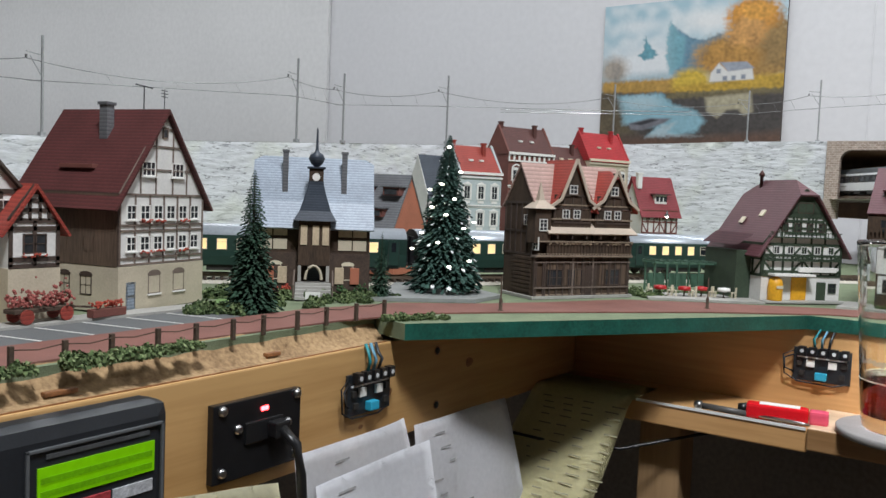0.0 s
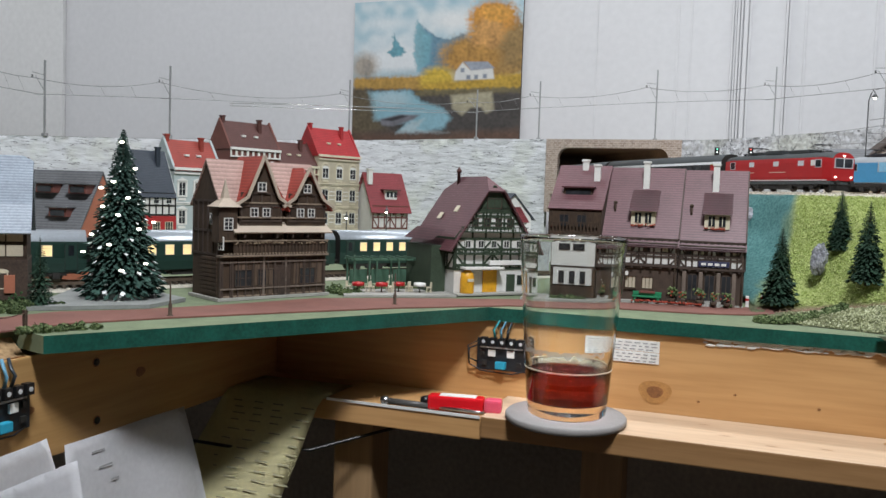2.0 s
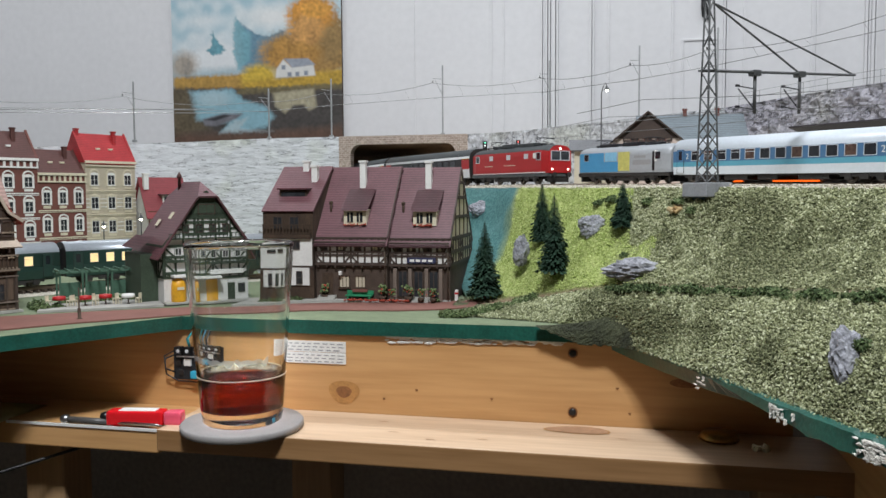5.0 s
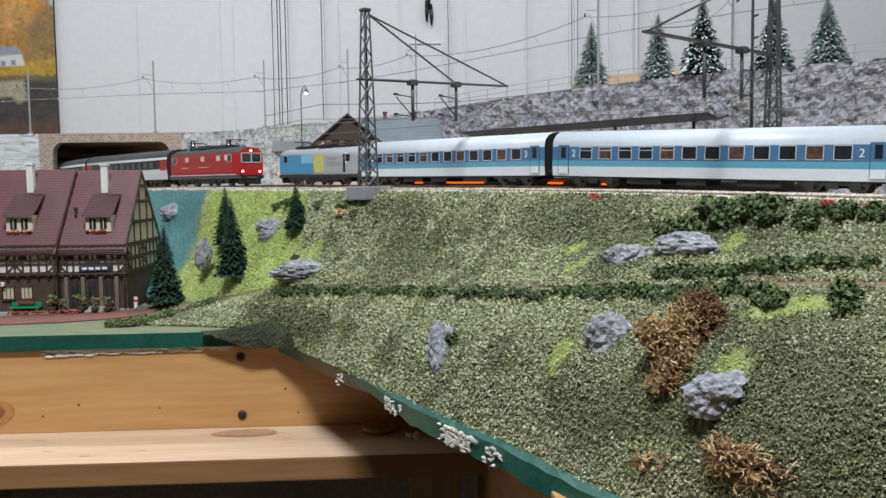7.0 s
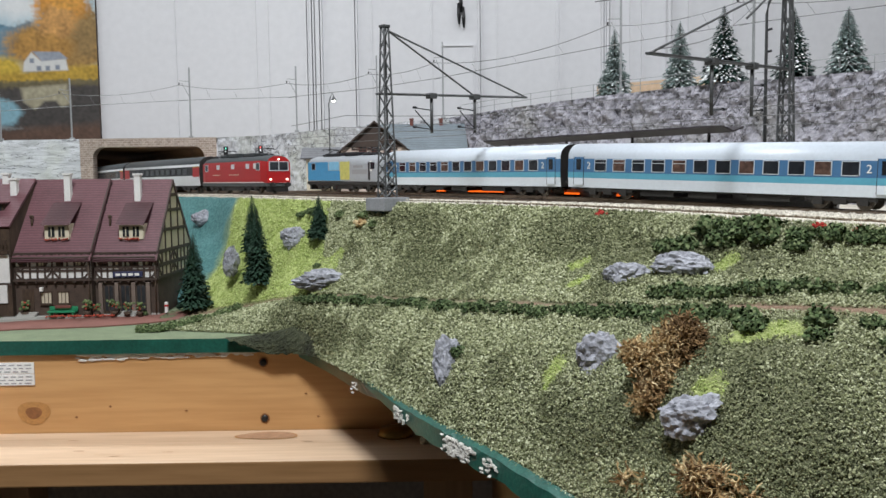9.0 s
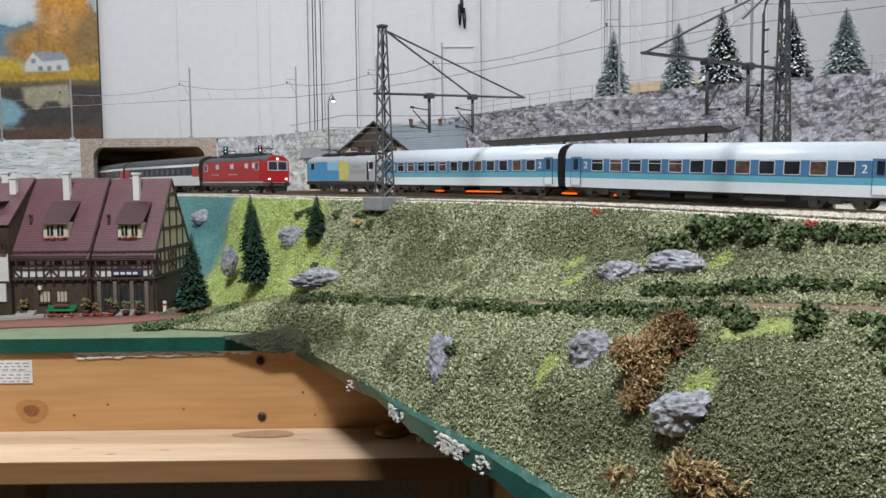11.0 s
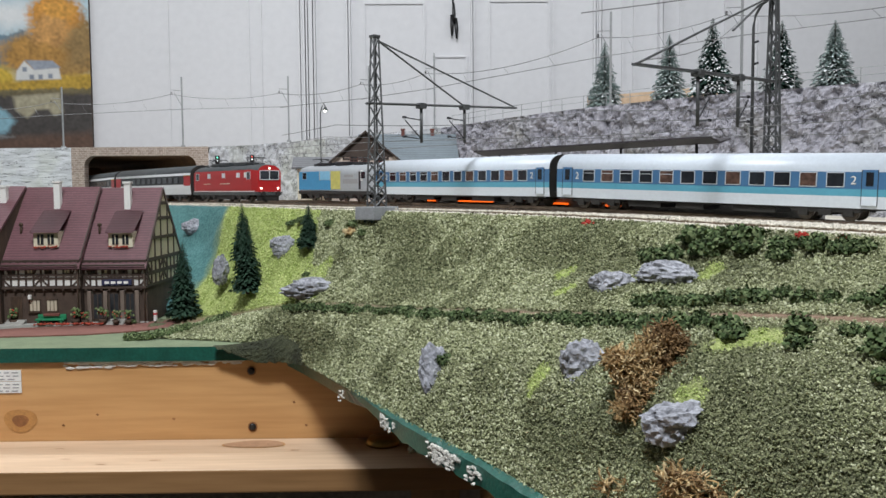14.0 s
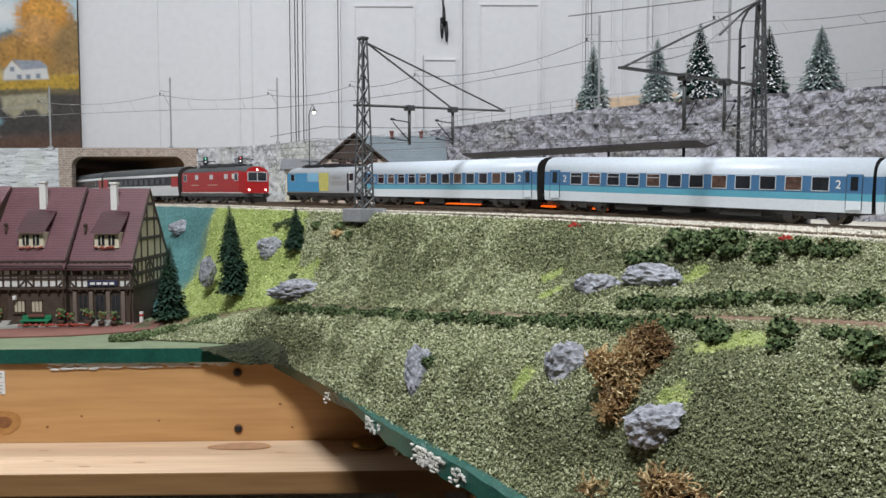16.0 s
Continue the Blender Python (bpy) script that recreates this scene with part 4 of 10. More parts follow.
def loco(name, label, L, body_mats, bands, wins, side_panels, cab_frame, headlamps, roof_mat, skirt_mat):
    root = thing(name, label, "locomotive")
    prof = [(0.0150, 0.0115), (0.0155, 0.0150), (0.0155, 0.0200), (0.0155, 0.0300), (0.0150, 0.0345), (0.0130, 0.0370), (0.0095, 0.0392), (0.005, 0.0402), (0.0, 0.0405)]
    bm = bmesh.new()
    shell(bm, L, prof, bands, 0.011)
    part("body", bm, body_mats, root)
    bm = bmesh.new()
    box(bm, (-L / 2 + 0.001, -0.0150, 0.0078), (L / 2 - 0.001, 0.0150, 0.0113), 0, 0.0006)
    part("frame", bm, skirt_mat, root)
    bm = bmesh.new()
    box(bm, (-0.022, -0.013, 0.0030), (0.022, 0.013, 0.0077), 0, 0.0005)
    for sx in (-1, 1):
        for sy in (-0.0085, 0.0085):
            bf = bmesh.new()
            tube(bf, [(sx * (L / 2 - 0.002), sy, 0.0095), (sx * (L / 2 + 0.0031), sy, 0.0095)], 0.0013, 8)
            tube(bf, [(sx * (L / 2 + 0.0030), sy, 0.0095), (sx * (L / 2 + 0.0038), sy, 0.0095)], 0.0026, 10)
            part("buffer", bf, M["under"], root)
        part("rail_guard", boxed((sx * (L / 2 - 0.004) - 0.0015, -0.012, 0.002), (sx * (L / 2 - 0.004) + 0.0015, 0.012, 0.0078)), M["under"], root)
    part("underframe", bm, M["under"], root)
    bm = bmesh.new()
    for x, l, w, h in ((-0.03, 0.03, 0.008, 0.0032), (0.008, 0.026, 0.009, 0.0038), (0.038, 0.016, 0.007, 0.003)):
        box(bm, (x - l / 2, -w, 0.0398), (x + l / 2, w, 0.0402 + h), 0, 0.0007)
    part("roof_gear", bm, roof_mat, root)
    for sx in (-1, 1):
        bogie(root, sx * (L / 2 - 0.042), 0.0155)
        pantograph(root, sx * (L / 2 - 0.035), 0.0006, 0.0415)
        bm = bmesh.new()
        x = sx * (L / 2)
        box(bm, (min(x - sx * 0.0012, x + sx * 0.0004), -0.0108, 0.0245), (max(x - sx * 0.0012, x + sx * 0.0004), 0.0108, 0.0330), 0, 0.0004)
        ws = part("windscreen", bm, M["pane"], root)
        bm = bmesh.new()
        for y in (-0.0112, -0.0004, 0.0104):
            box(bm, (x - 0.0008, y, 0.0238), (x + 0.0008, y + 0.0008, 0.0337))
        for zz in (0.0238, 0.0330):
            box(bm, (x - 0.0008, -0.0112, zz), (x + 0.0008, 0.0112, zz + 0.0007))
        part("windscreen_frame", bm, cab_frame, ws)
        for y, zz in ((-0.0095, 0.0150), (0.0095, 0.0150), (0.0, 0.0358)):
            bm = bmesh.new()
            tube(bm, [(x - sx * 0.0006, y, zz), (x + sx * 0.0009, y, zz)], 0.0010, 10)
            part("headlight", bm, headlamps if sx < 0 else M["pane_frame"], root)
        for side in (-1, 1):
            window(root, sx * (L / 2 - 0.0165), 0.0285, side, 0.0085, 0.0080, M["pane"], cab_frame, 0, "cab_window")
    for side in (-1, 1):
        for x in wins:
            window(root, x, 0.0292, side, 0.0078, 0.0052, mat("hazy_window_" + name, (0.16, 0.17, 0.17), 0.3, 0, 0.1, 60, 300, 0) if x == wins[0] and side < 0 else M["pane_frame"], cab_frame)
        for x0, x1, z0, z1, mt in side_panels:
            bm = bmesh.new()
            box(bm, (x0, side * 0.0155 - 0.0002, z0), (x1, side * 0.0155 + 0.0002, z1))
            part("livery_panel", bm, mt, root)
    return root


def seat_on(root, line, s0, s1):
    root.matrix_world = line.seat(s0, s1)


# blue push-pull set with its grey electric engine
blue_mats = [M["pale_band"], M["teal_band"], M["blue_band"], M["pale_roof"]]
CL = 0.249
wins = [-0.0935 + i * 0.017 for i in range(12)]


def class_mark(root, x):
    data = bpy.data.curves.new("class_number", "FONT")
    data.body, data.size, data.extrude, data.align_x = "2", 0.0075, 0.00008, "CENTER"
    data.materials.append(M["white"])
    ob = new("class_number", data)
    ob.parent = root
    ob.matrix_basis = Matrix.Translation((x, 0.0158, 0.0235)) @ Matrix.Rotation(math.pi, 4, "Z") @ Matrix.Rotation(math.pi / 2, 4, "X")


bc = coach("passenger_coach", "pale grey and blue passenger coach standing at the platform", CL, blue_mats, (0, 1, 2, 3, 3, 3, 3, 3), M["pane"], M["pane_frame"], wins, (0.0112, 0.0094), 0.0262, (-0.1140, 0.1140), (M["pale_band"], M["teal_band"], M["blue_band"]))
for x in (-0.1045, 0.1045):
    class_mark(bc, x)
B0 = 0.6195
# the train runs to the left along the line; its engine leads
seat_on(bc, blue_line, B0 - CL, B0)
bc2 = copy_thing(bc, blue_line.seat(B0 + 0.006, B0 + 0.006 + CL))
bc3 = copy_thing(bc, blue_line.seat(B0 - 0.006 - 2 * CL, B0 - 0.006 - CL))
for o in (bc, bc2, bc3):
    tagged(o, group="coaches of the blue train")
LL = 0.150
bl = loco("electric_locomotive", "silver grey electric locomotive with sky blue and yellow panels", LL, [M["loco_grey"]], (0,) * 8, [], [(-0.0705, -0.028, 0.0125, 0.0335, M["loco_blue"]), (-0.028, -0.004, 0.0125, 0.0235, M["loco_blue"]), (-0.026, -0.006, 0.0240, 0.0335, mat("pale_blue_loco_graphic", (0.22, 0.48, 0.66), 0.4, 0, 0.08, 60, 400, 0.02)), (-0.0035, 0.015, 0.0135, 0.0335, M["loco_yellow"]), (0.020, 0.048, 0.0195, 0.0245, M["letter_grey"]), (0.022, 0.040, 0.0265, 0.0290, M["letter_grey"]), (0.050, 0.0535, 0.0135, 0.0325, M["black"]), (0.0535, 0.057, 0.0225, 0.0335, M["white"])], M["loco_grey"], M["pane_frame"], M["panto"], M["under"])
B1 = B0 + 0.012 + CL
bl.matrix_world = blue_line.seat(B1, B1 + LL) @ Matrix.Rotation(math.pi, 4, "Z")

# red engine with white and black coaches, just out of the tunnel
rl = loco("electric_locomotive", "bright red electric locomotive with lit headlights outside the tunnel", 0.166, [M["sbb_red"], M["sbb_roof"]], (0, 0, 0, 0, 1, 1, 1, 1), [-0.042, -0.005, 0.034], [(-0.079, 0.079, 0.0116, 0.0124, M["white"]), (-0.062, -0.056, 0.0265, 0.032, M["white"]), (-0.02, 0.005, 0.020, 0.0207, M["cream"]), (0.03, 0.05, 0.020, 0.0207, M["cream"])], M["pane_frame"], M["lamp_white"], M["sbb_roof"], mat("grey_loco_frame", (0.07, 0.08, 0.08), 0.5, 0, 0.1, 50, 400, 0.05))
sbb = [M["sbb_white"], M["sbb_black"], M["sbb_roof"]]
RC = 0.264
wins = [-0.088 + i * 0.0185 for i in range(10)]
rc = coach("passenger_coach", "white coach with black window band and red doors", RC, sbb, (0, 0, 1, 0, 2, 2, 2, 2), M["pane"], M["sbb_black"], wins, (0.0135, 0.0080), 0.0258, (), M["sbb_red"], [(-0.131, -0.112, 0.0190, 0.0312, M["sbb_red"]), (0.112, 0.131, 0.0190, 0.0312, M["sbb_red"]), (-0.131, -0.112, 0.0302, 0.0315, M["yellow_stripe"]), (0.04, 0.062, 0.0150, 0.0162, M["letter_grey"])])
R0 = 0.978
rl.matrix_world = red_line.seat(R0, R0 + 0.166)
seat_on(rc, red_line, R0 + 0.172, R0 + 0.172 + RC)
for k in (1, 2):
    copy_thing(rc, red_line.seat(R0 + 0.172 + k * (RC + 0.006), R0 + 0.172 + k * (RC + 0.006) + RC))

# green train behind the town
town_line = Line([(-0.72, 0.20, 1.1255), (-0.66, 0.38, 1.1255), (-0.585, 0.49, 1.1255), (-0.482, 0.605, 1.1255), (-0.425, 0.70, 1.1255), (-0.352, 0.84, 1.1255), (-0.26, 0.99, 1.1255), (-0.14, 1.13, 1.1255)])
bm = bmesh.new()
ribbon(bm, town_line, 0, town_line.length, [(-0.024, -0.0072), (-0.017, -0.0055), (0.017, -0.0055), (0.024, -0.0072)], 90)
structure("town_track_bed", bm, M["ballast"], "ballast of the line behind the town", "track bed")
lay_track(town_line, 0.005, town_line.length - 0.005, "single track behind the town houses")
gm = [M["green_coach"], M["silver_roof"]]
wins = [-0.092 + i * 0.0165 for i in range(12)]
gc = coach("passenger_coach", "dark green coach with silver roof and lit windows", 0.24, gm, (0, 0, 0, 0, 1, 1, 1, 1), M["pane"], M["cream"], wins, (0.0085, 0.0095), 0.0265, (-0.108, 0.108), M["green_coach"], lit=M["lit_pane"])
G0 = town_line.nearest(-0.470, 0.625)
seat_on(gc, town_line, G0 - 0.245, G0 - 0.005)
gc2 = copy_thing(gc, town_line.seat(G0 + 0.003, G0 + 0.243))
gc3 = copy_thing(gc, town_line.seat(G0 + 0.251, G0 + 0.491))
gc4 = copy_thing(gc, town_line.seat(G0 - 0.493, G0 - 0.253))
for o in (gc, gc2, gc3, gc4):
    tagged(o, group="coaches of the green train")

# ---- houses ----
M["timber_white"] = mat("white_infill", (0.67, 0.66, 0.63), 0.7, 0, 0.08, 60, 600, 0.15)
M["timber_brown"] = mat("dark_brown_timber", (0.055, 0.036, 0.027), 0.7, 0, 0.25, 90, 900, 0.2)
M["timber_grey"] = mat("grey_brown_timber", (0.17, 0.13, 0.105), 0.7, 0, 0.2, 90, 900, 0.2)
M["boards_brown"] = mat("brown_weathered_boards", (0.10, 0.066, 0.044), 0.8, 0, 0.3, 60, 900, 0.3, stretch=(1, 1, 0.12))
M["dark_boards"] = mat("dark_carved_boards", (0.052, 0.031, 0.018), 0.85, 0, 0.4, 80, 900, 0.35, stretch=(1, 1, 0.2))
M["green_timber"] = mat("dark_green_timber", (0.035, 0.055, 0.032), 0.7, 0, 0.25, 80, 900, 0.2)
M["glass_dark"] = mat("model_window_glass", (0.03, 0.032, 0.036), 0.15, 0, 0.3, 100, 300, 0)
M["roof_red_brown"] = tiles("dark_red_roof_tiles", (0.118, 0.033, 0.031))
M["roof_slate"] = tiles("pale_blue_grey_slate", (0.34, 0.41, 0.50), 0.002, rough=0.45)
M["roof_slate_dark"] = tiles("dark_slate", (0.055, 0.07, 0.095), 0.002, rough=0.45)
M["roof_grey"] = tiles("grey_roof_tiles", (0.19, 0.195, 0.205), 0.0025)
M["roof_orange_red"] = tiles("orange_red_roof_tiles", (0.42, 0.065, 0.045), 0.0025)
M["roof_scarlet"] = tiles("scarlet_roof_tiles", (0.52, 0.035, 0.04), 0.0025)
M["roof_brown"] = tiles("brown_roof_tiles", (0.13, 0.05, 0.042), 0.0025)
M["roof_plum"] = tiles("plum_roof_tiles", (0.165, 0.068, 0.078), 0.0022, rough=0.45)
M["roof_wine"] = tiles("wine_red_roof_tiles", (0.185, 0.07, 0.075), 0.0026)
M["brick_orange"] = mat("orange_brick_plastic", (0.43, 0.15, 0.085), 0.7, 0, 0.12, 60, 900, 0.2)
M["brick_dark"] = mat("dark_red_brick_plastic", (0.16, 0.055, 0.042), 0.7, 0, 0.15, 60, 900, 0.2)
M["stone_cream"] = mat("cream_stone_plastic", (0.50, 0.44, 0.33), 0.7, 0, 0.1, 60, 900, 0.2)
M["mint"] = mat("grey_green_facade", (0.44, 0.50, 0.50), 0.7, 0, 0.08, 60, 900, 0.15)
M["awning"] = mat("beige_shingle_roof", (0.46, 0.38, 0.30), 0.7, 0, 0.12, 60, 900, 0.2)
M["flower_red"] = mat("red_window_flowers", (0.36, 0.06, 0.035), 0.9, 0, 0.5, 500, 1500, 0.3)
M["flower_green"] = mat("window_box_leaves", (0.04, 0.09, 0.03), 0.9, 0, 0.5, 500, 1500, 0.3)
M["brown_brick"] = mat("brown_brick_plastic", (0.064, 0.042, 0.030), 0.85, 0, 0.3, 120, 900, 0.3)
M["warm_wall"] = mat("lamplit_cream_wall", (0.55, 0.44, 0.30), 0.7, 0, 0.15, 60, 600, 0.2)


def walls_mesh(w, d, eave, ridge, axis):
    bm = bmesh.new()
    if axis == "y":
        prof = [(0, 0), (w, 0), (w, eave), (w / 2, ridge - 0.001), (0, eave)]
        a, b = [bm.verts.new((x, 0, z)) for x, z in prof], [bm.verts.new((x, d, z)) for x, z in prof]
    else:
        prof = [(0, 0), (d, 0), (d, eave), (d / 2, ridge - 0.001), (0, eave)]
        a, b = [bm.verts.new((0, y, z)) for y, z in prof], [bm.verts.new((w, y, z)) for y, z in prof]
    bm.faces.new(a)
    bm.faces.new(b[::-1])
    for i in range(5):
        bm.faces.new((a[i], b[i], b[(i + 1) % 5], a[(i + 1) % 5]))
    bmesh.ops.recalc_face_normals(bm, faces=bm.faces)
    return bm


def roof_mesh(w, d, eave, ridge, axis, over=0.005, gab=0.004, thick=0.0016, hip=0.0, bell=0.0):
    """Two slopes over a body; hip: depth of a half hip at each gable; bell: flared eaves."""
    bm = bmesh.new()
    half = (w if axis == "y" else d) / 2
    run = (d if axis == "y" else w)
    sl = (ridge - eave) / half
    pr = [(-over, eave - over * sl * (0.5 if bell else 1.0))]
    if bell:
        pr.append((half * 0.25, eave + half * 0.25 * sl * 1.0 + 0.0012))
    pr.append((half, ridge))
    hz = ridge - hip * 0.9

    def place(s, t, z):
        return (s, t, z) if axis == "y" else (t, s, z)
    for side in (0, 1):
        rows = []
        for s, z in pr:
            x = s if side == 0 else 2 * half - s
            rows.append((x, z))
        for (x0, z0), (x1, z1) in zip(rows, rows[1:]):
            last = abs(x1 - half) < 1e-9 and hip > 0
            if last:
                f = (half - abs(x0 - half)) if False else None
                k = (hz - z0) / (z1 - z0)
                xm = x0 + (x1 - x0) * k
                vs = [place(x0, -gab, z0), place(xm, -gab, hz), place(half, hip, ridge), place(half, run - hip, ridge), place(xm, run + gab, hz), place(x0, run + gab, z0)]
            else:
                vs = [place(x0, -gab, z0), place(x1, -gab, z1), place(x1, run + gab, z1), place(x0, run + gab, z0)]
            bm.faces.new([bm.verts.new(v) for v in vs])
    if hip:
        z0 = pr[-2][1]
        k = (hz - z0) / (ridge - z0)
        xm = pr[-2][0] + (half - pr[-2][0]) * k
        for y, yr in ((-gab, hip), (run + gab, run - hip)):
            bm.faces.new([bm.verts.new(place(*v)) for v in ((xm, y, hz), (2 * half - xm, y, hz), (half, yr, ridge))])
    bmesh.ops.remove_doubles(bm, verts=bm.verts, dist=0.00005)
    for f in bm.faces:
        f.normal_update()
        if f.normal.z < 0:
            f.normal_flip()
    bmesh.ops.solidify(bm, geom=list(bm.faces), thickness=thick)
    return bm


FRONT = Matrix.Identity(4)


def side_frame(w, d, side):
    """Maps a wall's own x (along), y (inwards), z to the house: left or right side wall."""
    if side == "left":
        return Matrix.Translation((0, d, 0)) @ Matrix.Rotation(-math.pi / 2, 4, "Z")
    return Matrix.Translation((w, 0, 0)) @ Matrix.Rotation(math.pi / 2, 4, "Z")


def add_window(root, m, x, z, w, h, frame, pane, cols=2, rows=2, sill=None, arch=False, box_of=None):
    bm = bmesh.new()
    t = min(0.0007, w * 0.12)
    y0, y1 = -0.0009, 0.0002
    for a, b in (((0, 0), (w, t)), ((0, h - t), (w, h)), ((0, 0), (t, h)), ((w - t, 0), (w, h))):
        box(bm, (x + a[0], y0, z + a[1]), (x + b[0], y1, z + b[1]), 0, 0, m)
    for i in range(1, cols):
        box(bm, (x + w * i / cols - t * 0.35, y0 + 0.0002, z), (x + w * i / cols + t * 0.35, y1, z + h), 0, 0, m)
    for i in range(1, rows):
        box(bm, (x, y0 + 0.0002, z + h * i / rows - t * 0.35), (x + w, y1, z + h * i / rows + t * 0.35), 0, 0, m)
    if arch:
        pts = [(x + w / 2 + math.cos(a) * (w / 2 + t), z + h + math.sin(a) * w * 0.28) for a in [math.pi * k / 8 for k in range(9)]]
        v0 = [bm.verts.new(m @ Vector((px, y0, pz))) for px, pz in pts]
        bm.faces.new(v0)
        v1 = [bm.verts.new(m @ Vector((px, y1, pz))) for px, pz in pts]
        for i in range(8):
            bm.faces.new((v0[i], v1[i], v1[i + 1], v0[i + 1]))
    wd = part("window", bm, frame, root)
    bm = bmesh.new()
    box(bm, (x + t * 0.5, -0.0004, z + t * 0.5), (x + w - t * 0.5, 0.0001, z + h - t * 0.5), 0, 0, m)
    part("pane", bm, pane, wd)
    if sill:
        bm = bmesh.new()
        box(bm, (x - 0.0006, -0.0018, z - 0.0009), (x + w + 0.0006, 0.0, z), 0, 0, m)
        part("sill", bm, sill, wd)
    if box_of:
        bm = bmesh.new()
        rnd = random.Random(int((x + 7 * z) * 1e5))
        for i in range(14):
            c = Vector((x + rnd.uniform(-0.0006, w + 0.0006), -0.0018 - rnd.uniform(0, 0.0012), z - 0.0008 + rnd.uniform(-0.0008, 0.0010)))
            r = rnd.uniform(0.0005, 0.0009)
            bmesh.ops.create_icosphere(bm, subdivisions=1, radius=r, matrix=m @ Matrix.Translation(c))
        part("flower_box", bm, box_of, wd, "red geraniums in a window box")


def bar(bm, m, p, q, t=0.0014, proud=0.0007):
    """A straight timber on a wall from p to q (x, z)."""
    a, b = Vector((p[0], 0, p[1])), Vector((q[0], 0, q[1]))
    d = (b - a)
    s = Vector((-d.z, 0, d.x)).normalized() * t / 2
    vs = [m @ (c + k * s + Vector((0, y, 0))) for y in (-proud, 0.0002) for c, k in ((a, -1), (b, -1), (b, 1), (a, 1))]
    v = [bm.verts.new(u) for u in vs]
    for qd in ((0, 1, 2, 3), (7, 6, 5, 4), (0, 4, 5, 1), (1, 5, 6, 2), (2, 6, 7, 3), (3, 7, 4, 0)):
        bm.faces.new([v[i] for i in qd])


def timbering(root, m, x0, x1, levels, posts, material, braces=True, gable=None, t=0.0014):
    """Half-timbering on one wall: rails at levels, posts between them, slanting braces; gable: (ridge x, ridge z)."""
    bm = bmesh.new()
    for z in levels:
        bar(bm, m, (x0, z), (x1, z), t * 1.2)
    for za, zb in zip(levels, levels[1:]):
        for i in range(posts + 1):
            x = x0 + t / 2 + (x1 - x0 - t) * i / posts
            bar(bm, m, (x, za), (x, zb), t)
        if braces:
            step = (x1 - x0) / posts
            for i in (0, posts - 1):
                a, b = x0 + step * i, x0 + step * (i + 1)
                bar(bm, m, (a, zb) if i == 0 else (b, zb), (b, za) if i == 0 else (a, za), t * 0.9)
            if posts > 4:
                for i in (posts // 2 - 1, posts // 2):
                    a, b = x0 + step * i, x0 + step * (i + 1)
                    bar(bm, m, (b, zb) if i == posts // 2 - 1 else (a, zb), (a, za) if i == posts // 2 - 1 else (b, za), t * 0.9)
    if gable:
        gx, gz = gable
        zb = levels[-1]
        bar(bm, m, (x0, zb), (gx, gz), t * 1.2)
        bar(bm, m, (x1, zb), (gx, gz), t * 1.2)
        for k in (0.3, 0.58, 0.8):
            z = zb + (gz - zb) * k
            hw = (x1 - x0) / 2 * (1 - k)
            bar(bm, m, (gx - hw, z), (gx + hw, z), t)
        for k in (-0.55, -0.2, 0.2, 0.55):
            x = gx + k * (x1 - x0) / 2
            bar(bm, m, (x, zb), (x, zb + (gz - zb) * (1 - abs(k)) * 0.95), t * 0.8)
    part("timber_frame", bm, material, root)


def chimney(root, x, y, z0, z1, s=0.005, material=None, cap=True):
    bm = bmesh.new()
    box(bm, (x - s / 2, y - s / 2, z0), (x + s / 2, y + s / 2, z1), 0, 0.0002)
    if cap:
        box(bm, (x - s * 0.65, y - s * 0.65, z1 - 0.0015), (x + s * 0.65, y + s * 0.65, z1 + 0.0005), 0, 0.0002)
    part("chimney", bm, material or M["white"], root)


def door(root, m, x, w, h, material, z=0.0005):
    bm = bmesh.new()
    box(bm, (x, -0.0008, z), (x + w, 0.0002, z + h), 0, 0, m)
    for k in (0.08, 0.55):
        box(bm, (x + w * 0.15, -0.0011, z + h * k), (x + w * 0.85, -0.0007, z + h * (k + 0.37)), 0, 0, m)
    part("door", bm, material, root)


def house_root(name, label, x, y, ang, z=Z0):
    return thing(name, label, "model house", pose(x, y, z, 0, 0, ang), "houses of the model town")


# tall half-timbered house by the car park
h = house_root("half_timbered_house", "tall white half-timbered house with a dark red roof", -0.460, 0.316, 102.7)
w, d, e, r = 0.081, 0.084, 0.0745, 0.131
part("wall", walls_mesh(w, d, e, r, "y"), M["timber_white"], h)
part("roof", roof_mesh(w, d, e, r, "y", 0.007, 0.004), M["roof_red_brown"], h)
part("base_wall", boxed((-0.0006, -0.0008, 0), (w + 0.0006, d, 0.029), 0.0003), M["stone_cream"], h)
lf = side_frame(w, d, "left")
part("side_cladding", boxed((-0.0009, 0.0006, 0.0292), (0.0, d, e), 0), M["boards_brown"], h)
timbering(h, FRONT, 0, w, [0.030, 0.034, 0.0515, 0.055, e], 6, M["timber_grey"], False, (w / 2, r - 0.002), 0.0011)
timbering(h, lf, 0, d, [0.030, 0.0515, 0.055, e], 7, M["timber_brown"], True, None, 0.0011)
for z in (0.0385, 0.0585):
    for i in range(6):
        add_window(h, FRONT, 0.006 + i * 0.0122, z, 0.0088, 0.0095, M["white"], M["glass_dark"], 2, 2, M["white"], False, M["flower_red"] if i in (1, 2, 4) else None)
for x in (0.019, 0.047):
    add_window(h, FRONT, x, 0.0865, 0.0125, 0.0095, M["white"], M["glass_dark"], 3, 2, M["white"])
for x in (0.026, 0.05):
    add_window(h, FRONT, x, 0.010, 0.0115, 0.0125, M["timber_grey"], M["glass_dark"], 2, 2, M["white"], True)
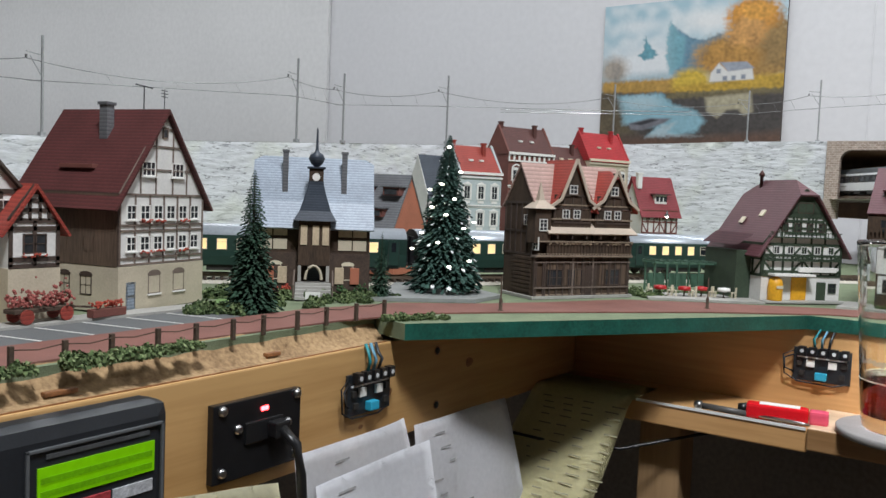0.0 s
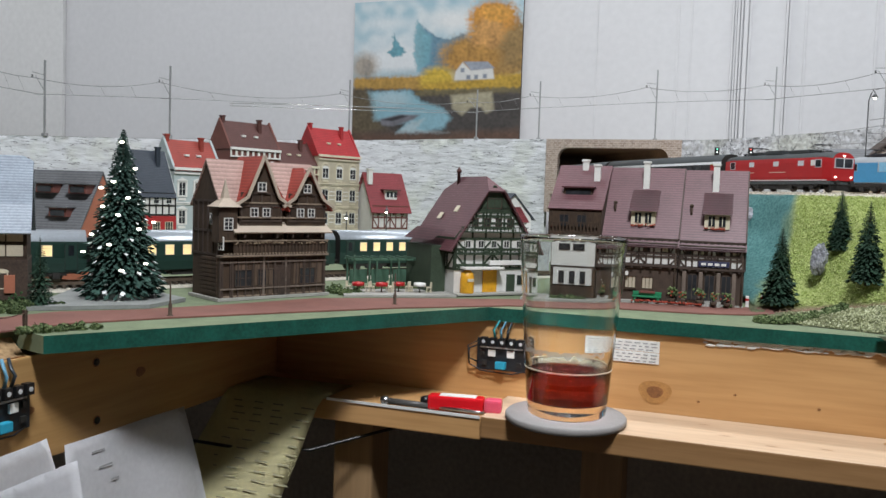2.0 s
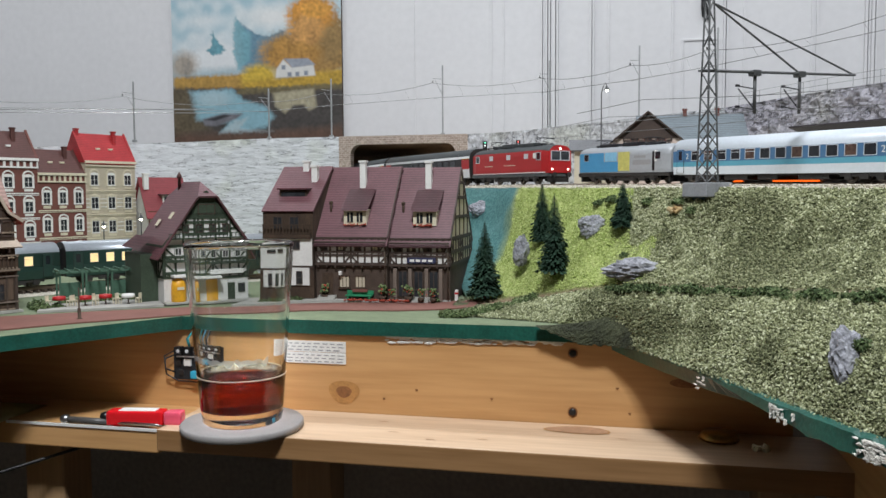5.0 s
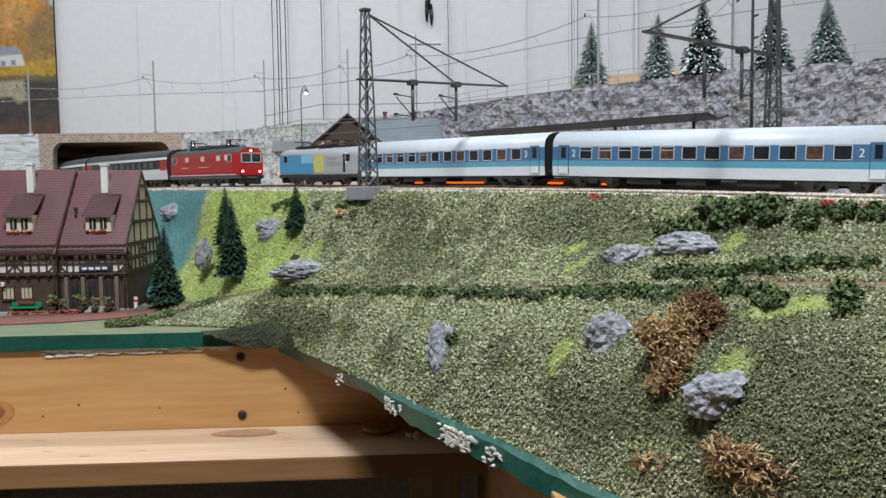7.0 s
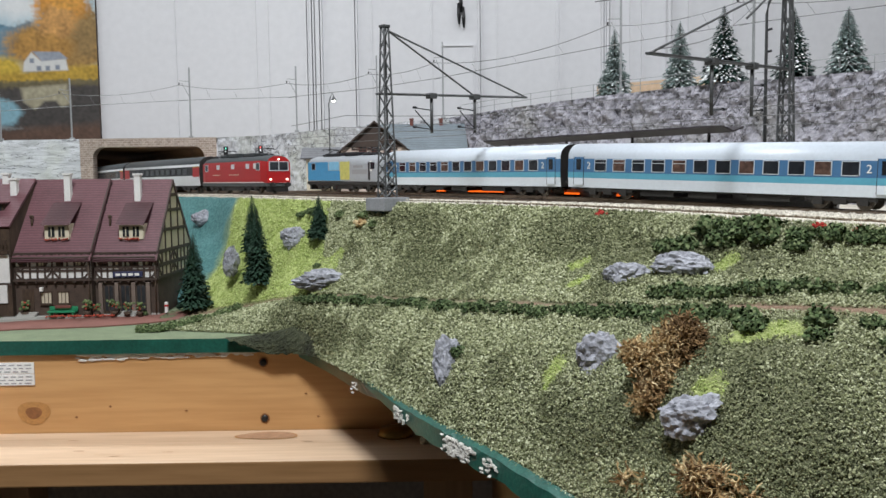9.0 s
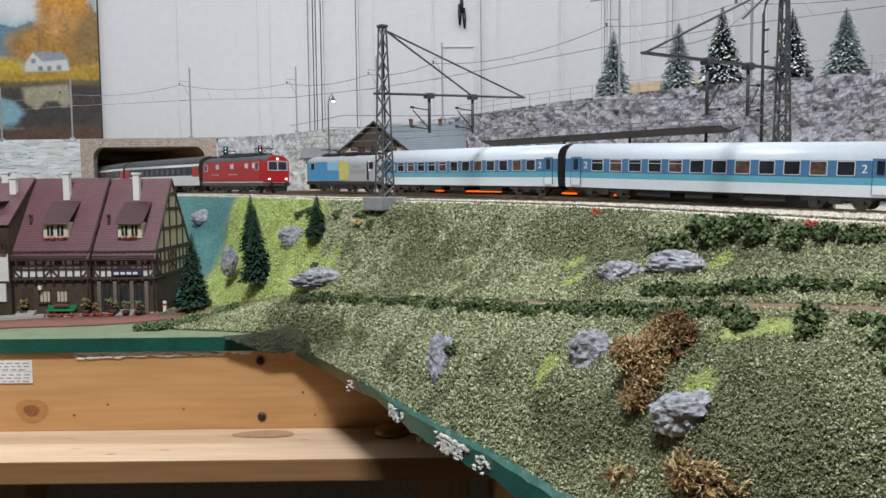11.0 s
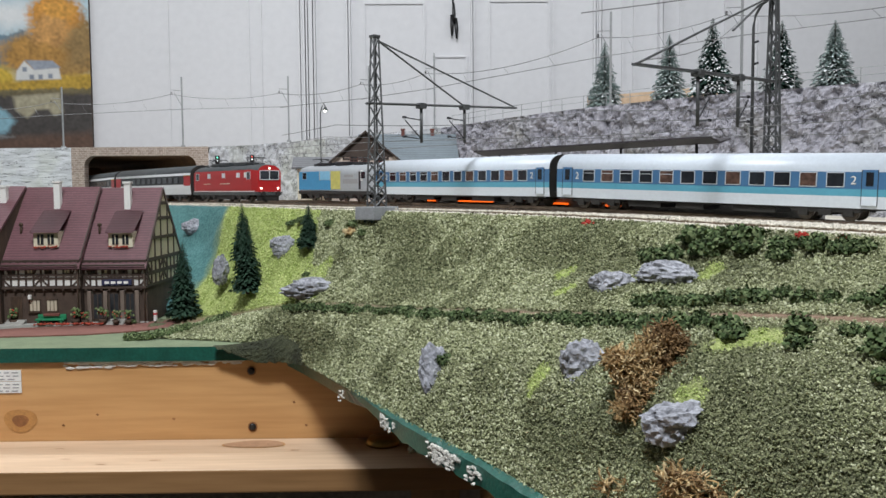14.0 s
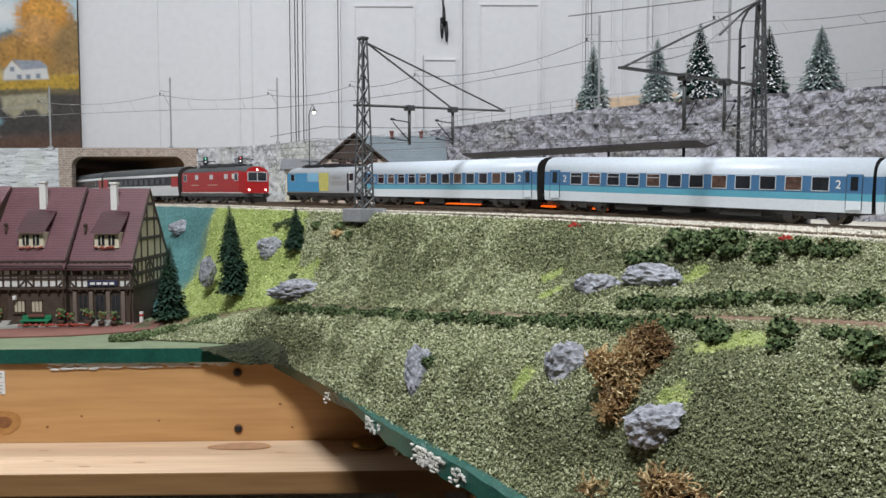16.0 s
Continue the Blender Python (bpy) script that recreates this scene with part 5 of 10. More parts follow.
add_window(h, FRONT, 0.038, 0.112, 0.005, 0.007, M["timber_grey"], M["glass_dark"], 1, 1)
door(h, FRONT, 0.006, 0.0085, 0.0185, M["roof_slate"])
for x in (0.018, 0.036, 0.054):
    add_window(h, lf, x, 0.010, 0.0095, 0.0125, M["timber_brown"], M["glass_dark"], 2, 2, None, True)
for z in (0.0375, 0.0575):
    for x in (0.012, 0.034, 0.056):
        add_window(h, lf, x, z, 0.009, 0.0095, M["boards_brown"], M["glass_dark"], 2, 2)
chimney(h, w / 2 - 0.012, 0.038, 0.11, 0.134, 0.0065, M["roof_grey"])
bm = bmesh.new()
box(bm, (0.003, 0.03, 0.0895), (0.0095, 0.058, 0.0925), 0, 0.0004, pose(0.006, 0.044, 0.091, 0, 0, 0) @ pose(-0.001, -0.044, -0.0905))
part("dormer", bm, M["brick_dark"], h)
bm = bmesh.new()
tube(bm, [(w / 2, 0.018, r), (w / 2, 0.018, r + 0.0155)], 0.0004, 5)
tube(bm, [(w / 2 - 0.008, 0.018, r + 0.0155), (w / 2 + 0.008, 0.018, r + 0.0148)], 0.0005, 5)
tube(bm, [(w / 2, 0.001, r), (w / 2, 0.001, r + 0.013)], 0.0003, 5)
for k in range(3):
    tube(bm, [(w / 2 - 0.003, 0.001, r + 0.008 + 0.002 * k), (w / 2 + 0.003, 0.001, r + 0.008 + 0.002 * k)], 0.0003, 5)
part("antenna", bm, M["panto"], h)

# dark timbered house at the street's end, with a small red-roofed porch wing
h = house_root("half_timbered_house", "black and white half-timbered house with red-roofed porch", -0.478, 0.148, 90)
w, d, e, r = 0.118, 0.085, 0.074, 0.138
part("wall", walls_mesh(w, d, e, r, "y"), M["timber_white"], h)
part("roof", roof_mesh(w, d, e, r, "y", 0.006, 0.004), M["timber_brown"], h)
part("base_wall", boxed((-0.0006, -0.0008, 0), (w + 0.0006, d, 0.032), 0.0003), M["warm_wall"], h)
timbering(h, FRONT, 0, w, [0.033, 0.0525, 0.056, e], 9, M["timber_brown"], True, (w / 2, r - 0.002), 0.0024)
for i in range(7):
    for z in (0.038, 0.060):
        add_window(h, FRONT, 0.008 + i * 0.0155, z, 0.0085, 0.0095, M["white"], M["glass_dark"], 2, 2, None)
for i in range(5):
    add_window(h, FRONT, 0.010 + i * 0.022, 0.010, 0.010, 0.013, M["timber_brown"], M["glass_dark"], 2, 2, None, True)
wing = Matrix.Translation((0.101, -0.0145, 0))
bm = walls_mesh(0.030, 0.0140, 0.058, 0.079, "y")
bmesh.ops.transform(bm, matrix=wing, verts=bm.verts)
part("porch_wall", bm, M["timber_white"], h)
bm = roof_mesh(0.030, 0.016, 0.058, 0.079, "y", 0.006, 0.003)
bmesh.ops.transform(bm, matrix=wing, verts=bm.verts)
part("porch_roof", bm, M["roof_orange_red"], h)
timbering(h, wing, 0, 0.030, [0.032, 0.036, 0.0535, 0.058], 2, M["timber_brown"], False, (0.015, 0.078), 0.0022)
add_window(h, wing, 0.008, 0.039, 0.014, 0.0115, M["timber_brown"], M["glass_dark"], 2, 2, M["white"], False, M["flower_red"])
part("porch_base", boxed((0.1005, -0.0152, 0), (0.1315, -0.0002, 0.031)), M["stone_cream"], h)

# town hall with slate roof and bell turret
h = house_root("town_hall", "small town hall with pale slate roof and bell turret", -0.488, 0.454, 43.0)
w, d, e, r = 0.089, 0.05, 0.0595, 0.108
part("wall", walls_mesh(w, d, e, r, "x"), M["dark_boards"], h)
part("roof", roof_mesh(w, d, e, r, "x", 0.0075, 0.003, 0.0016, 0.004, 0.4), M["roof_slate"], h)
part("base_wall", boxed((-0.0006, -0.0008, 0), (w + 0.0006, d, 0.033), 0.0003), M["brown_brick"], h)
for x in (0.003, 0.0145, 0.0645, 0.076):
    part("infill_panel", boxed((x, -0.0012, 0.046), (x + 0.0105, 0.0, 0.0575)), M["warm_wall"], h)
    part("infill_panel", boxed((x, -0.0012, 0.0355), (x + 0.0105, 0.0, 0.0435)), M["stone_cream"], h)
timbering(h, FRONT, 0, w, [0.034, 0.045, e], 8, M["dark_boards"], False, None, 0.0018)
part("porch", boxed((0.034, -0.013, 0.024), (0.058, 0.0, 0.0595), 0.0004), M["dark_boards"], h)
for x in (0.0355, 0.0445, 0.052):
    part("infill_panel", boxed((x, -0.0137, 0.040), (x + 0.005, -0.0128, 0.055)), M["warm_wall"], h)
for x in (0.034, 0.0555):
    part("porch_post", boxed((x, -0.0128, 0.0), (x + 0.0025, -0.0103, 0.0242), 0.0003), M["paving"], h)
bm = bmesh.new()
for i in range(4):
    box(bm, (0.037 - i * 0.001, -0.022 + i * 0.003, 0.0), (0.055 + i * 0.001, -0.013, 0.003 + i * 0.003), 0, 0.0003)
part("steps", bm, M["paving"], h)
bm = bmesh.new()
n = 4
ring = [(0.0165, 0.0585), (0.012, 0.066), (0.0080, 0.078), (0.0060, 0.086), (0.0058, 0.089)]
rows = [[bm.verts.new((0.046 + sx * k, -0.004 + sy * k * 0.8, z)) for sx, sy in ((-1, -1), (1, -1), (1, 1), (-1, 1))] for k, z in ring]
for a, b in zip(rows, rows[1:]):
    for i in range(4):
        bm.faces.new((a[i], a[(i + 1) % 4], b[(i + 1) % 4], b[i]))
bm.faces.new(rows[-1])
part("turret_roof", bm, M["roof_slate_dark"], h)
for i in range(5):
    part("step", boxed((0.0325, -0.0345 + i * 0.0043, 0.0), (0.0595, -0.0135, 0.0022 * (i + 1)), 0.0002), M["paving"], h)
for x in (0.0315, 0.0605):
    bm = bmesh.new()
    for i in range(4):
        tube(bm, [(x, -0.033 + i * 0.0062, 0.001), (x, -0.033 + i * 0.0062, 0.011 + 0.003 * i)], 0.0005, 5)
    tube(bm, [(x, -0.034, 0.0105), (x, -0.0135, 0.0203)], 0.0006, 5)
    part("stair_rail", bm, M["timber_grey"], h, "grey stair railing")
bm = bmesh.new()
tube(bm, [(0.0398 + 0.0062 * (1 - math.cos(math.pi * k / 10)), -0.0137, 0.0135 + 0.0105 * math.sin(math.pi * k / 10)) for k in range(11)], 0.0011, 5)
part("arch", bm, M["stone_cream"], h, "pale stone arch over the door")
part("notice", boxed((0.0405, -0.0365, 0.001), (0.0515, -0.0357, 0.0065)), M["white"], h, "white notice board")
for x in (0.012, 0.022, 0.066, 0.078):
    part("infill_panel", boxed((x - 0.0035, -0.0021, 0.009), (x + 0.0035, -0.0009, 0.022), 0.0003), M["brick_orange"] if x < 0.02 or x > 0.07 else M["warm_wall"], h)
rnd = random.Random(29)
for x in (0.010, 0.024, 0.068, 0.082):
    bm = bmesh.new()
    for i in range(22):
        bmesh.ops.create_icosphere(bm, subdivisions=1, radius=rnd.uniform(0.0007, 0.0013), matrix=Matrix.Translation((x + rnd.gauss(0, 0.003), -0.0045 + rnd.gauss(0, 0.0012), 0.0045 + abs(rnd.gauss(0, 0.002)))))
    part("flower_box", bm, M["flower_red"] if x < 0.05 else M["flower_green"], h)
tr = part("turret", boxed((0.0405, -0.0085, 0.082), (0.0515, 0.0025, 0.0985), 0.0003), M["dark_boards"], h)
bm = bmesh.new()
tube(bm, [(0.046, -0.0095, 0.092), (0.046, -0.0083, 0.092)], 0.003, 14)
part("clock_face", bm, M["white"], tr)
part("turret_cap", boxed((0.039, -0.010, 0.0985), (0.053, 0.004, 0.1000), 0.0003), M["roof_slate_dark"], h)
bm = bmesh.new()
lathe(bm, [(0.002, 0.1), (0.0045, 0.1025), (0.0062, 0.106), (0.005, 0.1095), (0.0018, 0.1115), (0.0011, 0.114), (0.0007, 0.128), (0.0, 0.131)], 14, (0.046, -0.003))
part("spire", bm, M["roof_slate_dark"], h)
for x in (0.022, 0.068):
    chimney(h, x, 0.012, 0.07, 0.1125, 0.0042, M["roof_grey"])
add_window(h, FRONT, 0.012, 0.012, 0.009, 0.012, M["cream"], M["glass_dark"], 2, 2, None, True)
add_window(h, FRONT, 0.068, 0.012, 0.009, 0.012, M["cream"], M["glass_dark"], 2, 2, None, True)
door(h, Matrix.Translation((0, -0.0005, 0)), 0.041, 0.010, 0.022, M["roof_slate_dark"], 0.004)

# grey-roofed brick house behind the line
h = house_root("brick_house", "orange brick house with grey tiled roof and dormers", -0.588, 0.655, 10)
w, d, e, r = 0.072, 0.068, 0.052, 0.102
part("wall", walls_mesh(w, d, e, r, "x"), M["brick_orange"], h)
part("roof", roof_mesh(w, d, e, r, "x", 0.004, 0.0008), M["roof_grey"], h)
for x, z, y in ((0.018, 0.080, 0.010), (0.052, 0.080, 0.010), (0.040, 0.058, -0.002)):
    dm = part("dormer", boxed((x, y, z), (x + 0.018, y + 0.02, z + 0.0085), 0.0003), M["brick_dark"], h)
    part("dormer_roof", boxed((x - 0.002, y - 0.003, z + 0.0085), (x + 0.020, y + 0.024, z + 0.010), 0.0002), M["roof_grey"], dm)
    part("pane", boxed((x + 0.002, y - 0.0006, z + 0.001), (x + 0.016, y, z + 0.0065)), M["glass_dark"], dm)

# row of town houses against the wall
def arch_ring(bm, cx, z, r, t, y):
    """A half-round moulding over a window."""
    pts = [(math.cos(math.pi * k / 10), math.sin(math.pi * k / 10)) for k in range(11)]
    inner = [bm.verts.new((cx + r * c, y, z + r * k)) for c, k in pts]
    outer = [bm.verts.new((cx + (r + t) * c, y, z + (r + t) * k)) for c, k in pts]
    back = [bm.verts.new((cx + (r + t) * c, 0.0, z + (r + t) * k)) for c, k in pts]
    for k in range(10):
        bm.faces.new((inner[k], inner[k + 1], outer[k + 1], outer[k]))
        bm.faces.new((outer[k], outer[k + 1], back[k + 1], back[k]))


def pediment(bm, cx, z, half, rise, y):
    """A low triangular gable over a window."""
    v = [bm.verts.new((cx + dx, yy, z + dz)) for yy in (y, 0.0) for dx, dz in ((-half, 0), (half, 0), (0, rise))]
    bm.faces.new(v[:3])
    for k in range(3):
        bm.faces.new((v[k], v[k + 3], v[(k + 1) % 3 + 3], v[(k + 1) % 3]))


def town_house(label, x, y, w, e, r, wallm, trimm, roofm, cols, storeys, arch=False, frieze=False, gables=False, rustic=False, ang=68.0, d=0.052):
    h = house_root("town_house", label, x, y, ang)
    part("wall", walls_mesh(w, d, e, r, "x"), wallm, h)
    part("roof", roof_mesh(w, d, e, r, "x", 0.003, -0.0008), roofm, h)
    bm = bmesh.new()
    box(bm, (-0.001, -0.003, e - 0.004), (w + 0.001, 0.0, e - 0.0005), 0, 0.0003)
    drop = 0.0085
    if frieze:
        # a row of small dark openings between two pale bands
        drop = 0.0135
        n = cols * 3
        for k in range(n + 1):
            xc = w * k / n
            box(bm, (max(xc - 0.0014, -0.0004), -0.0016, e - 0.0115), (min(xc + 0.0014, w + 0.0004), 0.0, e - 0.004), 0)
    box(bm, (-0.0005, -0.0022, e - drop), (w + 0.0005, 0.0, e - drop + 0.002), 0, 0.0002)
    part("cornice", bm, trimm, h)
    sh = (e - drop - 0.0035) / storeys
    for s in range(storeys):
        z = 0.004 + s * sh
        top = s == storeys - 1
        round_head = arch or (top and rustic)
        if not top:
            bm = boxed((-0.0004, -0.0016, z + sh - 0.0022), (w + 0.0004, 0.0, z + sh - 0.0006))
            box(bm, (-0.0002, -0.0010, z + sh - 0.0040), (w + 0.0002, 0.0, z + sh - 0.0031), 0)
            part("string_course", bm, trimm, h)
        if rustic and not top:
            bm = bmesh.new()
            for k in range(3):
                for c in range(cols + 1):
                    a = max(w / cols * (c - 0.22), 0.0)
                    b = min(w / cols * (c + 0.22), w)
                    box(bm, (a, -0.0008, z + sh * (0.26 + 0.17 * k)), (b, 0.0, z + sh * (0.26 + 0.17 * k) + 0.0012), 0)
            part("rustication", bm, M["white"], h)
        for c in range(cols):
            ww = w / cols * 0.44
            cx = w / cols * (c + 0.5)
            x0 = cx - ww / 2
            hh = sh * (0.44 if round_head else 0.50)
            zw = z + sh * 0.20
            add_window(h, FRONT, x0, zw, ww, hh, M["white"], M["glass_dark"], 2, 2, M["white"], round_head)
            bm = bmesh.new()
            for a in (x0 - 0.0020, x0 + ww + 0.0003):
                box(bm, (a, -0.0011, zw - 0.0012), (a + 0.0017, 0.0, zw + hh + 0.0004), 0)
            if round_head:
                arch_ring(bm, cx, zw + hh, ww / 2 + 0.0003, 0.0019, -0.0012)
            elif gables:
                box(bm, (x0 - 0.0024, -0.0016, zw + hh + 0.0006), (x0 + ww + 0.0024, 0.0, zw + hh + 0.0016), 0)
                pediment(bm, cx, zw + hh + 0.0017, ww / 2 + 0.0026, 0.0034, -0.0015)
            bmesh.ops.recalc_face_normals(bm, faces=bm.faces)
            part("window_surround", bm, M["white"] if arch else trimm, h)
            if gables or arch:
                part("apron_panel", boxed((x0, -0.0009, z + sh * 0.04), (x0 + ww, 0.0, z + sh * 0.14)), trimm, h)
    for sx in (0, 1):
        bm = bmesh.new()
        x0 = -0.0015 if sx == 0 else w - 0.0015
        v = [bm.verts.new((x0 + dx, yy, zz)) for dx in (0, 0.003) for yy, zz in ((-0.002, e - 0.003), (d / 2, r + 0.003), (d + 0.002, e - 0.003))]
        bm.faces.new(v[:3])
        bm.faces.new(v[3:][::-1])
        for i in range(3):
            bm.faces.new((v[i], v[(i + 1) % 3], v[3 + (i + 1) % 3], v[3 + i]))
        bmesh.ops.recalc_face_normals(bm, faces=bm.faces)
        part("gable_parapet", bm, wallm if roofm is not M["roof_scarlet"] else roofm, h)
    chimney(h, w * 0.72, d * 0.35, e + 0.01, r + 0.004, 0.005, roofm)
    chimney(h, 0.004, d * 0.5, r - 0.004, r + 0.006, 0.005, roofm)
    for k in (0.3, 0.55):
        bm = bmesh.new()
        q = (r - e) / (d / 2)
        box(bm, (w * k, d * 0.2 - 0.002, e + q * (d * 0.2)), (w * k + 0.006, d * 0.2 + 0.003, e + q * (d * 0.2) + 0.0025), 0, 0.0003)
        part("roof_hatch", bm, trimm, h)
    return h


town_house("grey-green town house with orange red roof", -0.595, 0.902, 0.066, 0.115, 0.149, M["mint"], M["white"], M["roof_orange_red"], 3, 3, False, False, True)
town_house("tall dark brick house with white arches and brown roof", -0.582, 1.0, 0.080, 0.1465, 0.182, M["brick_dark"], M["white"], M["roof_brown"], 3, 4, True, True)
town_house("red brick house with cream trim and low brown roof", -0.552, 1.074, 0.069, 0.128, 0.160, M["brick_dark"], M["cream"], M["roof_brown"], 3, 3, True, True)
town_house("cream stone house with scarlet roof", -0.526, 1.138, 0.080, 0.146, 0.185, M["stone_cream"], M["cream"], M["roof_scarlet"], 3, 4, False, False, True, True)

# half-timbered house with a shop front, under slate
h = house_root("town_house", "white half-timbered house over a red shop front, slate roof", -0.607, 0.848, 68.0)
w, d, e, r = 0.052, 0.052, 0.083, 0.133
part("wall", walls_mesh(w, d, e, r, "x"), M["timber_white"], h)
part("roof", roof_mesh(w, d, e, r, "x", 0.003, -0.0008), M["roof_slate_dark"], h)
part("shop_front", boxed((-0.0004, -0.0010, 0.0), (w + 0.0004, 0.0, 0.055), 0.0003), mat("red_shop_paint", (0.42, 0.028, 0.03), 0.55, 0, 0.1, 60, 900, 0.1), h, "red painted lower storeys")
timbering(h, FRONT, 0, w, [0.0565, 0.0675, e - 0.001], 6, M["black"], False, None, 0.0016)
shop = Matrix.Translation((0, -0.001, 0))
for k in range(3):
    xk = 0.0045 + k * 0.0165
    add_window(h, FRONT, xk + 0.001, 0.0695, 0.0080, 0.0105, M["white"], M["glass_dark"], 2, 2)
    add_window(h, shop, xk, 0.035, 0.0100, 0.0135, M["cream"], M["glass_dark"], 3, 2, M["cream"])
    add_window(h, shop, xk, 0.010, 0.0100, 0.0160, M["cream"], M["glass_dark"], 3, 2, M["cream"])
chimney(h, w * 0.72, d * 0.35, e + 0.01, r + 0.004, 0.005, M["roof_slate_dark"])

# small red-roofed house past the row
h = house_root("cottage", "small half-timbered cottage with wine red roof", -0.462, 1.19, 51.6)
w, d, e, r = 0.060, 0.06, 0.073, 0.123
part("wall", walls_mesh(w, d, e, r, "x"), M["timber_white"], h)
part("roof", roof_mesh(w, d, e, r, "x", 0.006, 0.004), tiles("wine_cottage_tiles", (0.30, 0.045, 0.052), 0.0025), h)
timbering(h, FRONT, 0, w, [0.04, 0.056, e], 6, M["brick_dark"], True, None, 0.0018)
chimney(h, 0.004, 0.02, 0.105, 0.128, 0.007)
dm = part("dormer", boxed((0.024, 0.006, 0.083), (0.044, 0.022, 0.0965), 0.0003), M["white"], h)
part("dormer_roof", boxed((0.020, 0.001, 0.0965), (0.048, 0.03, 0.0985), 0.0002, None), M["roof_wine"], dm)
for x in (0.026, 0.0325, 0.039):
    part("pane", boxed((x, 0.0054, 0.0865), (x + 0.0045, 0.0058, 0.094)), M["glass_dark"], dm)
for i in range(4):
    add_window(h, FRONT, 0.006 + i * 0.0135, 0.059, 0.008, 0.009, M["white"], M["glass_dark"], 2, 2)

# small white house and its red annexe far behind the inn
h = house_root("cottage", "white gabled cottage with dark roof", -0.265, 1.17, 30, 1.165)
part("wall", walls_mesh(0.05, 0.05, 0.022, 0.052, "y"), M["white"], h)
part("roof", roof_mesh(0.05, 0.05, 0.022, 0.052, "y", 0.005, 0.003), M["roof_slate_dark"], h)
part("annexe", boxed((0.016, -0.014, 0.0), (0.04, 0, 0.012)), M["white"], h)
bm = bmesh.new()
v = [bm.verts.new(p) for p in ((0.013, -0.017, 0.012), (0.043, -0.017, 0.012), (0.034, 0.001, 0.034), (0.016, 0.001, 0.034))]
bm.faces.new(v)
bmesh.ops.solidify(bm, geom=list(bm.faces), thickness=0.001)
part("annexe_roof", bm, tiles("wine_annexe_tiles", (0.36, 0.05, 0.06), 0.0025), h)
part("plinth", boxed((-0.01, -0.02, -0.047), (0.06, 0.06, -0.0002)), M["rubble"], h)

# dark carved house with two gables
h = house_root("carved_timber_house", "dark brown carved timber house with red flared gables", -0.333, 0.618, 62.4)
w, d, e, r = 0.099, 0.044, 0.079, 0.113
part("wall", walls_mesh(w, d, e, r, "x"), M["dark_boards"], h)
part("roof", roof_mesh(w, d, e, r, "x", 0.005, 0.001, 0.0016, 0, 0.5), tiles("frosted_pale_red_tiles", (0.52, 0.34, 0.29), 0.0034), h)
part("plinth", boxed((-0.004, -0.008, -0.0006), (w + 0.003, d, 0.0016)), M["paving"], h)
part("ground_floor", boxed((-0.001, -0.004, 0.0016), (w + 0.001, d * 0.6, 0.034), 0.0004), M["dark_boards"], h)
part("balcony_floor", boxed((-0.002, -0.0075, 0.034), (w + 0.002, 0.0, 0.036), 0.0003), M["timber_grey"], h)
bm = bmesh.new()
n = 26
for i in range(n + 1):
    x = 0.012 + (w - 0.013) * i / n
    box(bm, (x - 0.0009, -0.0072, 0.036), (x + 0.0009, -0.0066, 0.0445))
box(bm, (0.010, -0.0075, 0.0445), (w + 0.001, -0.0062, 0.046))
part("balcony_rail", bm, M["dark_boards"], h)
bm = bmesh.new()
v = [bm.verts.new(p) for p in ((0.008, -0.0115, 0.0545), (w + 0.003, -0.0115, 0.0545), (w + 0.001, 0.001, 0.0635), (0.010, 0.001, 0.0635))]
bm.faces.new(v)
bmesh.ops.recalc_face_normals(bm, faces=bm.faces)
bmesh.ops.solidify(bm, geom=list(bm.faces), thickness=0.0012)
part("awning_roof", bm, M["awning"], h)
part("balcony_panel", boxed((0.010, -0.0064, 0.036), (w + 0.001, -0.0058, 0.0445)), M["dark_boards"], h)
rnd = random.Random(17)
bm = bmesh.new()
for i in range(90):
    bmesh.ops.create_icosphere(bm, subdivisions=1, radius=rnd.uniform(0.0004, 0.0009), matrix=Matrix.Translation((rnd.uniform(0.011, w), -0.0076 + rnd.uniform(-0.0005, 0.0004), 0.0458 + rnd.uniform(-0.0009, 0.0007))))
tagged(part("garland", bm, mat("dry_balcony_flowers", (0.33, 0.25, 0.17), 0.9, 0, 0.4, 400, 1500, 0.3), h, "faded flowers along the balcony rail"), kind="stuff")
for x in (-0.0005, 0.010, 0.0385, 0.049, 0.0595, 0.078, w - 0.0005):
    part("post", boxed((x - 0.0009, -0.0056, 0.0016), (x + 0.0009, -0.0041, 0.034), 0.0002), M["timber_grey"] if x in (0.0385, 0.0595) else M["timber_brown"], h)
for z in (0.0085, 0.0300):
    part("ledge", boxed((-0.001, -0.0058, z - 0.0006), (w + 0.001, -0.0041, z + 0.0006)), M["timber_grey"], h)
part("door", boxed((0.0500, -0.0050, 0.0016), (0.0585, -0.0041, 0.0255), 0.0003), M["timber_brown"], h)
part("door_panel", boxed((0.0408, -0.0052, 0.0016), (0.0472, -0.0041, 0.0245), 0.0003), M["boards_brown"], h)
for x0, x1, n in ((0.012, 0.036, 4), (0.0612, 0.0965, 6)):
    for i in range(n):
        a = x0 + (x1 - x0) * i / n
        part("panel", boxed((a + 0.0006, -0.0047, 0.0105), (a + (x1 - x0) / n - 0.0006, -0.0041, 0.0285), 0.0002), M["boards_brown"] if (i + n) % 3 else M["dark_boards"], h)
for i in range(9):
    part("log", boxed((-0.0018, -0.0005, 0.004 + i * 0.0034), (-0.0009, d * 0.6, 0.0066 + i * 0.0034), 0.0003), M["dark_boards"], h)
